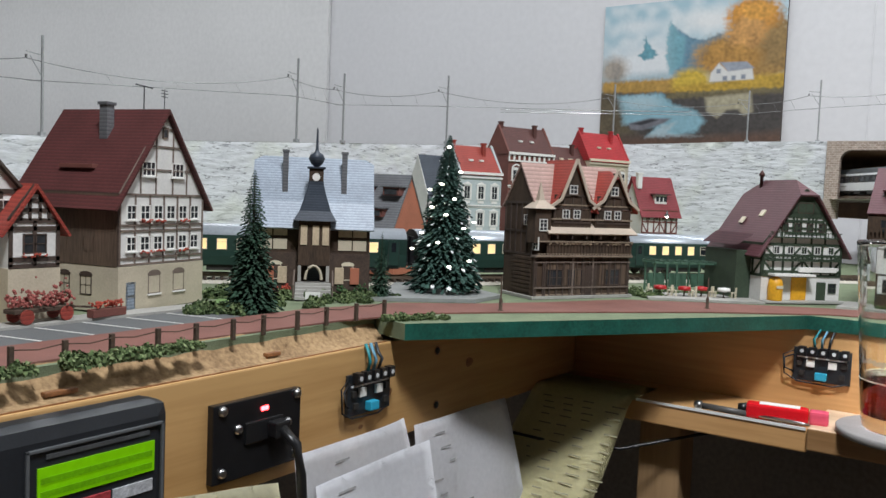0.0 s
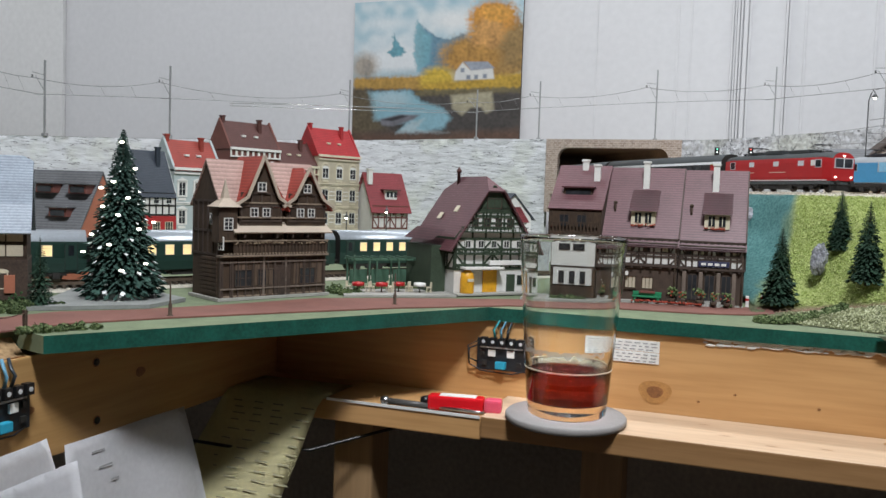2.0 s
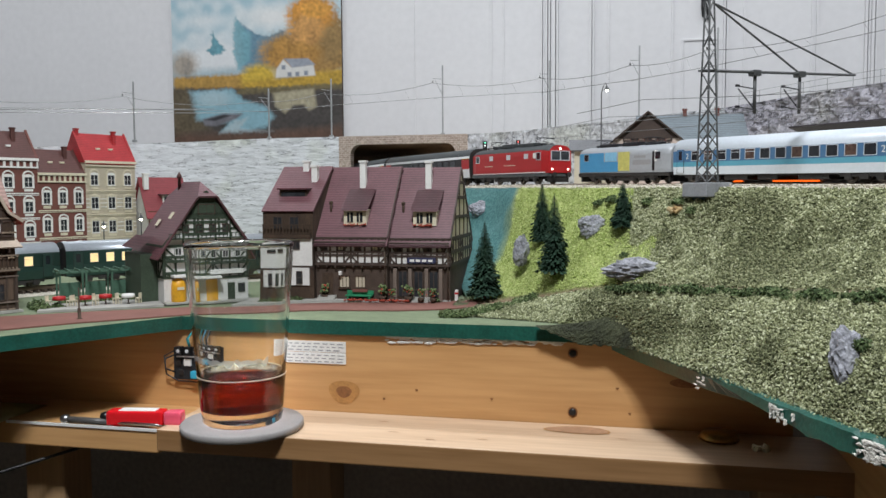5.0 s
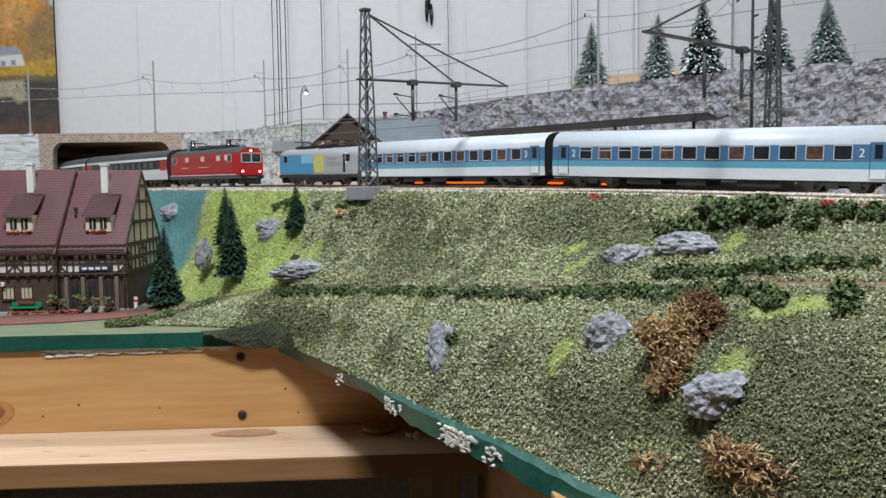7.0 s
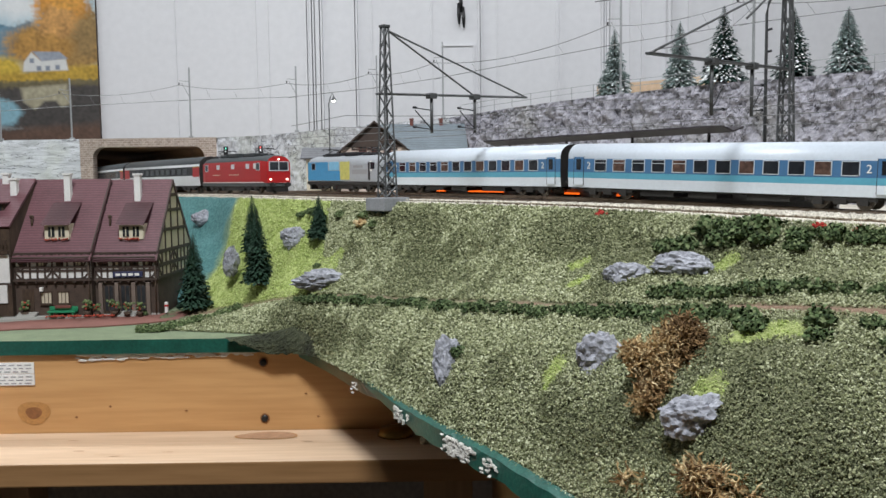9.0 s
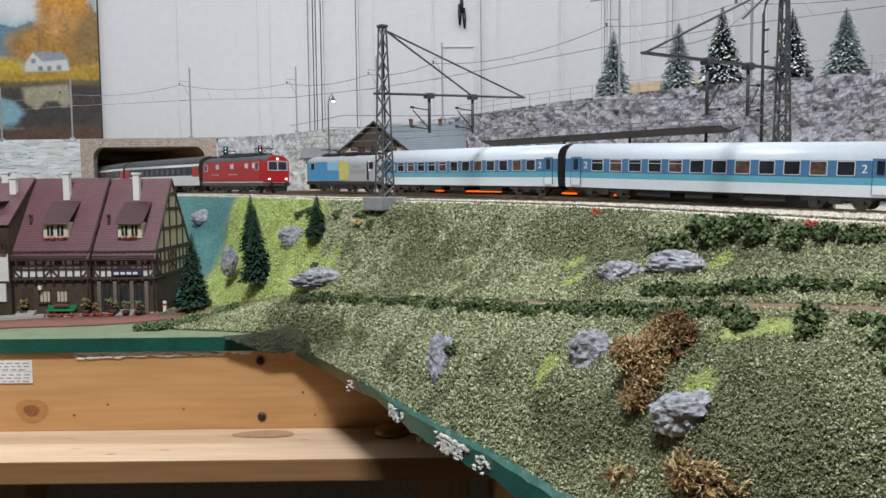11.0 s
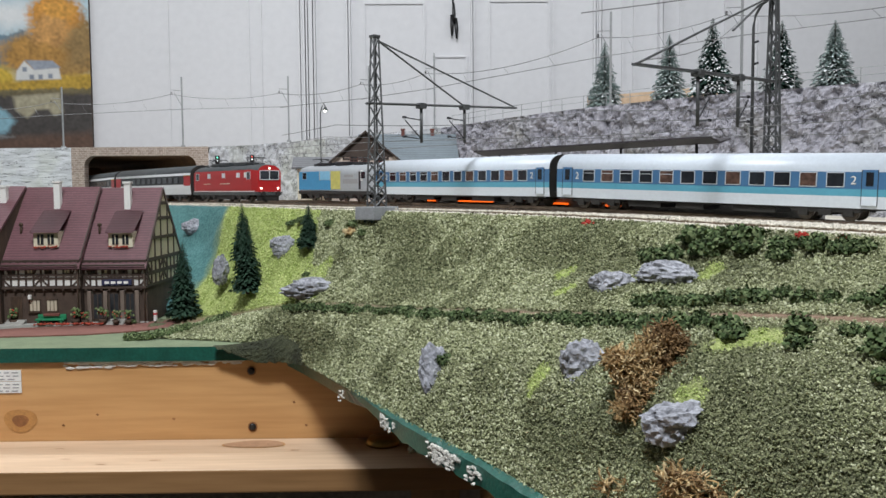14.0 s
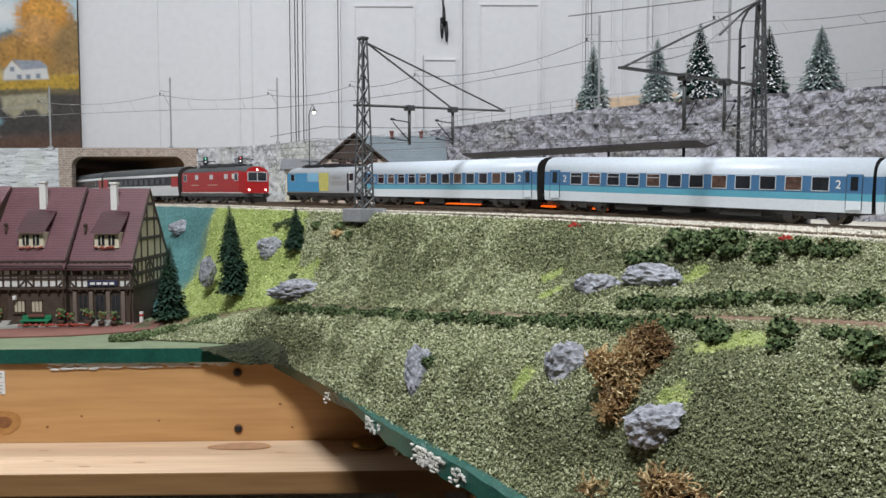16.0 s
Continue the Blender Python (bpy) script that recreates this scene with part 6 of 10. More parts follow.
for x in (0.018, 0.033, 0.048, 0.063, 0.078, 0.092):
    part("bracket", boxed((x - 0.0007, -0.0100, 0.0500), (x + 0.0007, -0.0004, 0.0545), 0.0002), M["timber_brown"], h)
for x in (0.024, 0.041, 0.058, 0.075):
    part("upper_door", boxed((x, -0.0012, 0.0365), (x + 0.008, -0.0002, 0.052), 0.0002), M["boards_brown"], h)
for x0, gw, pk, hip in ((0.0155, 0.040, 0.1155, 0.0), (0.060, 0.0385, 0.108, 0.007)):
    T = Matrix.Translation((x0, -0.0045, 0))
    bm = walls_mesh(gw, 0.03, 0.076, pk, "y")
    bmesh.ops.transform(bm, matrix=T, verts=bm.verts)
    g = part("gable_wall", bm, M["dark_boards"], h)
    bm = roof_mesh(gw, 0.036, 0.078, pk + 0.001, "y", 0.006, 0.003, 0.0014, hip, 0.6)
    bmesh.ops.transform(bm, matrix=T, verts=bm.verts)
    part("gable_roof", bm, M["roof_orange_red"], g)
    timbering(h, T, 0.001, gw - 0.001, [0.0635, 0.076, 0.086], 4, M["timber_brown"], False, None, 0.0013)
    for i in range(2):
        add_window(h, T, gw * 0.24 + i * gw * 0.28, 0.0668, 0.0072, 0.0075, M["timber_white"], M["glass_dark"], 2, 2, M["timber_grey"])
    add_window(h, T, gw / 2 - 0.004, 0.0875, 0.008, 0.0075, M["timber_white"], M["glass_dark"], 2, 2, M["timber_grey"])
# corner oriel with a pointed cap
part("oriel", boxed((-0.004, -0.008, 0.046), (0.012, 0.004, 0.0745), 0.0005), M["dark_boards"], h)
bm = bmesh.new()
base = [bm.verts.new(p) for p in ((-0.007, -0.011, 0.0745), (0.0145, -0.011, 0.0745), (0.0145, 0.0065, 0.0745), (-0.007, 0.0065, 0.0745))]
neck = [bm.verts.new((0.004 + sx * 0.0028, -0.002 + sy * 0.0028, 0.0815)) for sx, sy in ((-1, -1), (1, -1), (1, 1), (-1, 1))]
tip = bm.verts.new((0.004, -0.002, 0.0975))
for i in range(4):
    bm.faces.new((base[i], base[(i + 1) % 4], neck[(i + 1) % 4], neck[i]))
    bm.faces.new((neck[i], neck[(i + 1) % 4], tip))
bm.faces.new(base[::-1])
part("oriel_roof", bm, M["awning"], h)
add_window(h, Matrix.Translation((0, -0.008, 0)), 0.0, 0.056, 0.008, 0.010, M["timber_white"], M["glass_dark"], 2, 3)
# light carved rails across the front, and pale boards along the gables
M["carved_light"] = mat("lighter_carved_trim", (0.23, 0.175, 0.125), 0.7, 0, 0.3, 200, 1200, 0.4)
for z, y in ((0.0345, -0.0079), (0.0468, -0.0079), (0.0655, -0.0049), (0.0775, -0.0049), (0.0018, -0.0044)):
    part("carved_rail", boxed((-0.001, y - 0.0006, z), (w + 0.001, y, z + 0.0013), 0.0002), M["carved_light"], h)
for i in range(15):
    x = 0.0015 + (w - 0.003) * i / 14
    part("carved_post", boxed((x - 0.0006, -0.0052, 0.002), (x + 0.0006, -0.0040, 0.034)), M["timber_brown"], h)
bm = bmesh.new()
for i in range(34):
    x = 0.001 + (w - 0.002) * i / 33
    box(bm, (x - 0.0007, -0.0054, 0.0660), (x + 0.0007, -0.0048, 0.0672))
    box(bm, (x - 0.0007, -0.0084, 0.0362), (x + 0.0007, -0.0074, 0.0376))
tagged(part("carved_frieze", bm, M["carved_light"], h), kind="stuff")
for x0, gw, pk in ((0.0155, 0.040, 0.1165), (0.060, 0.0385, 0.109)):
    bm = bmesh.new()
    for sx in (-1, 1):
        c = x0 + gw / 2
        bar(bm, Matrix.Translation((0, -0.0078, 0)), (c + sx * (gw / 2 + 0.006), 0.0755), (c + sx * gw * 0.36, 0.083), 0.0024, 0.0012)
        bar(bm, Matrix.Translation((0, -0.0078, 0)), (c + sx * gw * 0.36, 0.083), (c, pk), 0.0024, 0.0012)
    part("bargeboard", bm, M["awning"], h)
lf = side_frame(w, d, "left")
timbering(h, lf, 0, d, [0.036, 0.055, 0.079], 5, M["timber_brown"], False, None, 0.0016)
add_window(h, lf, 0.045, 0.040, 0.008, 0.011, M["timber_white"], M["glass_dark"], 2, 3)
add_window(h, lf, 0.03, 0.060, 0.008, 0.009, M["timber_white"], M["glass_dark"], 2, 2)
door(h, Matrix.Translation((0, -0.0045, 0)), 0.052, 0.012, 0.025, M["timber_brown"], 0.0018)
for x in (0.012, 0.033, 0.073):
    add_window(h, Matrix.Translation((0, -0.0045, 0)), x, 0.010, 0.016, 0.014, M["timber_brown"], M["glass_dark"], 3, 2)
for x in (0.02, 0.045, 0.07):
    add_window(h, FRONT, x, 0.039, 0.014, 0.012, M["timber_brown"], M["glass_dark"], 3, 2)

# inn with green half-timbering
h = house_root("inn", "inn with dark green half-timbering and plum half-hipped roof", -0.1855, 0.768, 47.8)
w, d, e, r = 0.080, 0.078, 0.051, 0.109
part("wall", walls_mesh(w, d, e, r - 0.008, "y"), M["timber_white"], h)
part("roof", roof_mesh(w, d, e, r, "y", 0.0075, 0.005, 0.0016, 0.015), M["roof_plum"], h)
timbering(h, FRONT, 0, w, [0.0235, 0.027, 0.0375, 0.0415, e], 8, M["green_timber"], True, (w / 2, r - 0.009), 0.0019)
lf = side_frame(w, d, "left")
timbering(h, lf, 0, d, [0.0235, 0.038, e], 6, M["green_timber"], True, None, 0.002)
timbering(h, FRONT, 0.020, w - 0.020, [0.0615, 0.072, 0.076], 5, M["green_timber"], False, None, 0.002)
bm = bmesh.new()
lo, hi = [bm.verts.new((x, -0.0007, z)) for x, z in ((w / 2 - 0.019, 0.0765), (w / 2 + 0.019, 0.0765), (w / 2 + 0.0045, 0.0945), (w / 2 - 0.0045, 0.0945))], [bm.verts.new((x, 0.0, z)) for x, z in ((w / 2 - 0.019, 0.0765), (w / 2 + 0.019, 0.0765), (w / 2 + 0.0045, 0.0945), (w / 2 - 0.0045, 0.0945))]
bm.faces.new(lo)
for i in range(4):
    bm.faces.new((lo[i], hi[i], hi[(i + 1) % 4], lo[(i + 1) % 4]))
part("gable_cladding", bm, M["green_timber"], h)
for i in range(5):
    add_window(h, FRONT, 0.010 + i * 0.0138, 0.0425, 0.0065, 0.0072, M["timber_white"], M["glass_dark"], 2, 1)
for i in range(4):
    add_window(h, FRONT, 0.017 + i * 0.0125, 0.0625, 0.0065, 0.0075, M["timber_brown"], M["glass_dark"], 2, 1)
bm = bmesh.new()
for z in (0.0375, 0.058):
    for i in range(18):
        x = 0.006 + i * 0.004
        box(bm, (x - 0.0004, -0.0042, z), (x + 0.0004, -0.0038, z + 0.0035))
    box(bm, (0.004, -0.0044, z + 0.0035), (w - 0.004, -0.0036, z + 0.0042))
    box(bm, (0.004, -0.0044, z - 0.001), (w - 0.004, 0, z))
part("balcony", bm, M["green_timber"], h)
add_window(h, FRONT, w / 2 - 0.008, 0.079, 0.016, 0.0095, M["brown_brick"], M["glass_dark"], 2, 1)
part("sign_board", boxed((0.036, -0.003, 0.0268), (0.074, -0.0005, 0.0312), 0.0003), M["white"], h)
part("entrance_canopy", boxed((0.006, -0.011, 0.0235), (0.047, 0.0, 0.0255), 0.0003), M["white"], h)
yellow = mat("sunny_yellow_plastic", (0.72, 0.36, 0.02), 0.45, 0, 0.12, 120, 500, 0.1)
part("door", boxed((0.030, -0.0012, 0.0008), (0.045, 0.0, 0.022), 0.0003), yellow, h, "yellow double door")
for x in (0.056,):
    part("door", boxed((x, -0.0012, 0.0008), (x + 0.009, 0.0, 0.018), 0.0003), M["green_timber"], h)
add_window(h, FRONT, 0.068, 0.008, 0.008, 0.009, M["green_timber"], M["glass_dark"], 2, 2)
part("porch_step", boxed((-0.002, -0.012, 0.0), (w + 0.002, -0.0009, 0.0018), 0.0003), M["paving"], h)
bm = bmesh.new()
v = [bm.verts.new(p) for p in ((-0.018, 0.012, 0.049), (-0.018, 0.07, 0.049), (-0.004, 0.07, 0.0595), (-0.004, 0.008, 0.0595))]
bm.faces.new(v)
bmesh.ops.solidify(bm, geom=list(bm.faces), thickness=0.0016)
part("lean_to_roof", bm, M["roof_plum"], h)
part("lean_to", boxed((-0.0155, 0.016, 0.0), (-0.0005, 0.068, 0.044), 0.0003), M["green_timber"], h)
bm = bmesh.new()
lathe(bm, [(0.0016, r - 0.01), (0.0016, r + 0.0035), (0.0026, r + 0.004), (0.0026, r + 0.006), (0.0, r + 0.010)], 10, (w / 2 - 0.004, 0.062))
part("chimney", bm, M["roof_brown"], h)
for x, y, z in ((0.018, 0.030, 0.0775), (0.012, 0.052, 0.0705)):
    bm = bmesh.new()
    box(bm, (-0.0035, -0.003, 0.0), (0.0035, 0.003, 0.0012), 0, 0.0002, Matrix.Translation((x, y, z)) @ Matrix.Rotation(-math.atan2(r - e, w / 2), 4, "Y"))
    part("roof_window", bm, M["cream"], h)
cab = thing("vending_box", "yellow domed box on the inn's step", "box", pose(-0.1745, 0.7735, Z0 + 0.0018, 0, 0, 47.8))
bm = bmesh.new()
lathe(bm, [(0.0062, 0), (0.0064, 0.001), (0.0064, 0.014), (0.0055, 0.018), (0.003, 0.0205), (0.0, 0.0212)], 16)
part("body", bm, yellow, cab)
part("slot", boxed((-0.003, -0.0068, 0.011), (0.003, -0.0058, 0.0135)), M["cream"], cab)


# terrace of three houses with plum roofs
def terrace_house(label, x0, w, kind):
    h = house_root("terrace_house", label, x0, {"balcony": 0.813, "plain": 0.8185, "gable": 0.8255}[kind], 0.8, Z0 + {"balcony": 0.002, "plain": 0.001, "gable": 0.0}[kind])
    d, e, r = 0.108, 0.056, 0.1215
    if kind == "balcony":
        part("wall", walls_mesh(w, d, 0.0775, r - 0.003, "x"), M["dark_boards"], h)
        bm = roof_mesh(w, d, e, r, "x", 0.0, 0.0008, 0.0018)
        for v in bm.verts:
            if v.co.y < d / 2 - 0.02 and v.co.z < 0.08:
                k = (0.080 - v.co.z) / (r - e) * d / 2
                v.co.z, v.co.y = v.co.z + 0.0235, v.co.y - 0.002
        part("roof", bm, M["roof_plum"], h)
        part("loggia", boxed((0.001, -0.004, 0.055), (w - 0.001, 0.0, 0.0585), 0.0003), M["dark_boards"], h)
        bm = bmesh.new()
        for i in range(15):
            x = 0.002 + (w - 0.004) * i / 14
            box(bm, (x - 0.0007, -0.0042, 0.0585), (x + 0.0007, -0.0036, 0.0665))
        box(bm, (0.001, -0.0045, 0.0665), (w - 0.001, -0.0033, 0.0675))
        part("balcony_rail", bm, M["dark_boards"], h)
        part("infill_panel", boxed((0.001, -0.0012, 0.030), (w - 0.001, 0.0, 0.0545)), M["timber_white"], h)
        timbering(h, FRONT, 0, w, [0.0285, 0.031, 0.043, 0.0545], 6, M["timber_brown"], False, None, 0.0018)
        part("infill_panel", boxed((0.004, -0.0012, 0.012), (w - 0.004, 0.0, 0.028)), M["timber_white"], h)
        for x in (0.010, 0.021, 0.032):
            add_window(h, Matrix.Translation((0, -0.001, 0)), x, 0.013, 0.006, 0.012, M["timber_brown"], M["glass_dark"], 1, 2)
        for x in (0.009, 0.024):
            add_window(h, Matrix.Translation((0, -0.001, 0)), x, 0.0445, 0.012, 0.008, M["timber_brown"], M["glass_dark"], 3, 1)
        for x in (0.010, 0.026):
            add_window(h, FRONT, x, 0.0625, 0.009, 0.012, M["timber_brown"], M["glass_dark"], 2, 1)
        dm = part("dormer", boxed((0.010, 0.016, 0.087), (0.037, 0.035, 0.099), 0.0003), M["dark_boards"], h)
        part("dormer_roof", boxed((0.0085, 0.013, 0.099), (0.0385, 0.040, 0.1005), 0.0002), M["roof_plum"], dm)
        part("pane", boxed((0.012, 0.0155, 0.090), (0.035, 0.0159, 0.097)), M["glass_dark"], dm)
    else:
        part("wall", walls_mesh(w, d, e, r - 0.0015, "x"), M["brown_brick"], h)
        timbering(h, Matrix.Translation((0.0003, 0, 0)) @ side_frame(w, d, "right"), 0, d, [e - 0.012, e], 9, M["timber_brown"], False, (d / 2, r - 0.002), 0.003)
        part("roof", roof_mesh(w, d, e, r, "x", 0.0055, 0.0012, 0.0018), M["roof_plum"], h)
        part("infill_panel", boxed((0.0, -0.0009, 0.033), (w, 0.0, e)), M["timber_white"], h)
        timbering(h, Matrix.Translation((0, -0.0008, 0)), 0, w, [0.033, 0.0405, 0.0435, e], 10, M["timber_brown"], True, None, 0.0017)
        for i in range(4):
            add_window(h, Matrix.Translation((0, -0.0008, 0)), 0.005 + i * w / 4.2, 0.0445, 0.0065, 0.0085, M["timber_brown"], M["cream"] if i % 2 else M["glass_dark"], 2, 1)
        part("gutter", (lambda b: (tube(b, [(-0.0005, -0.0064, e - 0.0035), (w + 0.0005, -0.0064, e - 0.0035)], 0.0009, 6), b)[1])(bmesh.new()), M["timber_brown"], h)
        part("drainpipe", (lambda b: (tube(b, [(w - 0.0016, -0.006, e - 0.004), (w - 0.0016, -0.0018, e - 0.010), (w - 0.0016, -0.0018, 0.001)], 0.0006, 6), b)[1])(bmesh.new()), M["timber_grey"], h)
        part("sill_beam", boxed((-0.0004, -0.0028, 0.0312), (w + 0.0004, 0.0, 0.0332), 0.0003), M["timber_brown"], h)
        for i in range(8):
            part("joist_end", boxed((0.002 + i * w / 8, -0.0036, 0.0298), (0.0036 + i * w / 8, -0.0004, 0.0312)), M["timber_brown"], h)
        sx = 0.0035 if kind == "plain" else 0.0215
        for i in range(3):
            part("step", boxed((sx, -0.0105 + i * 0.003, -0.001), (sx + 0.016, -0.0006, 0.0014 * (i + 1)), 0.0002), M["paving"], h)
        if kind == "gable":
            for x in (0.0055, 0.0195, 0.0345, 0.0475):
                part("pillar", boxed((x - 0.0017, -0.0034, 0.0), (x + 0.0017, -0.0003, 0.0296), 0.0004), M["timber_grey"], h, "grey stone pillar")
            for x in (0.0125, 0.027, 0.041):
                part("doorway", boxed((x - 0.0042, -0.0016, 0.0045), (x + 0.0042, -0.0004, 0.0265), 0.0002), M["glass_dark"], h, "dark glazed doorway")
                for k in (-1, 0, 1):
                    part("door_bar", boxed((x + k * 0.004 - 0.0004, -0.0021, 0.0045), (x + k * 0.004 + 0.0004, -0.0016, 0.0265)), M["timber_brown"], h)
        else:
            part("lamp", boxed((0.0225, -0.0042, 0.0225), (0.0252, -0.0008, 0.0262), 0.0006), M["white"], h, "small white wall lamp")
            part("planter_box", boxed((0.0355, -0.0045, 0.0075), (0.0495, -0.0008, 0.0098), 0.0004), M["brick_dark"], h)
        door(h, FRONT, 0.006, 0.010, 0.024, M["dark_boards"])
        for x in (0.022, 0.037):
            add_window(h, FRONT, x, 0.011, 0.010, 0.011, M["dark_boards"], M["stone_cream"] if kind == "plain" else M["glass_dark"], 3, 1, M["dark_boards"])
        dm = part("dormer", boxed((w * 0.36, 0.008, 0.0675), (w * 0.36 + 0.0215, 0.024, 0.0815), 0.0003), M["cream"], h)
        for i in range(2):
            part("pane", boxed((w * 0.36 + 0.0035 + i * 0.009, 0.0074, 0.0700), (w * 0.36 + 0.0090 + i * 0.009, 0.0079, 0.0790)), M["glass_dark"], dm)
            part("mullion", boxed((w * 0.36 + 0.006 + i * 0.009, 0.0068, 0.0700), (w * 0.36 + 0.0066 + i * 0.009, 0.0075, 0.0790)), M["cream"], dm)
        bm = bmesh.new()
        v = [bm.verts.new(p) for p in ((w * 0.36 - 0.002, 0.004, 0.0805), (w * 0.36 + 0.0235, 0.004, 0.0805), (w * 0.36 + 0.0235, 0.0345, 0.1), (w * 0.36 - 0.002, 0.0345, 0.1))]
        bm.faces.new(v)
        bmesh.ops.solidify(bm, geom=list(bm.faces), thickness=-0.0013)
        part("dormer_roof", bm, M["roof_plum"], dm)
        bm = bmesh.new()
        rnd = random.Random(int(x0 * 1000))
        for i in range(26):
            bmesh.ops.create_icosphere(bm, subdivisions=1, radius=0.0008, matrix=Matrix.Translation((w * 0.36 + rnd.uniform(0, 0.0215), 0.0068 + rnd.uniform(-0.0008, 0.0004), 0.0675 + rnd.uniform(-0.0006, 0.0012))))
        part("flower_box", bm, M["flower_red"], dm)
        bm = bmesh.new()
        tube(bm, [(0.008, 0.02, 0.078), (0.008, 0.02, 0.0865)], 0.0011, 7)
        bmesh.ops.create_icosphere(bm, subdivisions=1, radius=0.0022, matrix=Matrix.Translation((0.008, 0.02, 0.0875)))
        part("vent", bm, M["dark_boards"], h)
    chimney(h, w * 0.5, 0.040 if kind != "balcony" else 0.05, 0.10, 0.1265, 0.0056)
    if kind == "balcony":
        chimney(h, w * 0.78, 0.036, 0.098, 0.1215, 0.0056)
    return h


terrace_house("end house with dark timber balcony and white lower storeys", -0.1105, 0.0485, "balcony")
t2 = terrace_house("middle terrace house of brown brick under plum tiles", -0.0615, 0.067, "plain")
t3 = terrace_house("brown brick terrace house with half-timbered gable end", 0.0062, 0.0555, "gable")
rt = side_frame(0.0555, 0.108, "right")
part("gable_infill", (lambda b: (b.faces.new([b.verts.new((0.0558, y, z)) for y, z in ((0.0, 0.033), (0.108, 0.033), (0.108, 0.056), (0.054, 0.1195), (0.0, 0.056))]), b)[1])(bmesh.new()), M["stone_cream"], t3)
timbering(t3, Matrix.Translation((0.0004, 0, 0)) @ rt, 0, 0.108, [0.033, 0.044, 0.056], 9, M["timber_brown"], True, (0.054, 0.1195), 0.0022)
part("sign_board", boxed((0.017, -0.0032, 0.0345), (0.043, -0.0012, 0.0395), 0.0003), mat("dark_blue_sign", (0.03, 0.035, 0.085), 0.5, 0, 0.1, 100, 400, 0), t3)
for i in range(4):
    part("sign_lettering", boxed((0.0195 + i * 0.0056, -0.0036, 0.0358), (0.0235 + i * 0.0056, -0.0031, 0.0380)), M["white"], t3)

# ---- plants and rocks ----
M["needle"] = mat("dark_green_needles", (0.018, 0.052, 0.028), 0.85, 0, 0.4, 120, 900, 0.1)
M["needle_blue"] = mat("blue_green_needles", (0.030, 0.075, 0.058), 0.85, 0, 0.4, 120, 900, 0.1)
M["needle_grey"] = mat("frosted_green_needles", (0.24, 0.31, 0.29), 0.85, 0, 0.35, 120, 900, 0.1)
M["snow"] = mat("flocked_snow", (0.80, 0.83, 0.83), 0.9, 0, 0.05, 200, 900, 0.1)
M["bark"] = mat("brown_bark", (0.07, 0.045, 0.03), 0.9, 0, 0.3, 200, 900, 0.3)
M["leaf_dark"] = island_mat("dark_green_foam", [(0.03, 0.05, 0.018), (0.06, 0.098, 0.033), (0.10, 0.145, 0.055), (0.18, 0.22, 0.10)])
M["leaf_mid"] = island_mat("mid_green_foam", [(0.045, 0.07, 0.025), (0.085, 0.13, 0.045), (0.14, 0.19, 0.075), (0.23, 0.28, 0.13)])
M["rust_leaf"] = island_mat("rusty_lichen", [(0.20, 0.115, 0.045), (0.36, 0.235, 0.10), (0.50, 0.365, 0.18), (0.63, 0.50, 0.29)])
M["rust_twig"] = mat("brown_twigs", (0.13, 0.07, 0.03), 0.9, 0, 0.4, 90, 900, 0.3, col2=(0.34, 0.2, 0.08))
M["red_leaf"] = mat("red_lichen", (0.35, 0.03, 0.02), 0.95, 0, 0.3, 150, 900, 0.3)
M["rock"] = mat("grey_plaster_rock", (0.19, 0.195, 0.215), 0.9, 0, 0.3, 90, 500, 0.8, 0.0014, col2=(0.52, 0.53, 0.58))


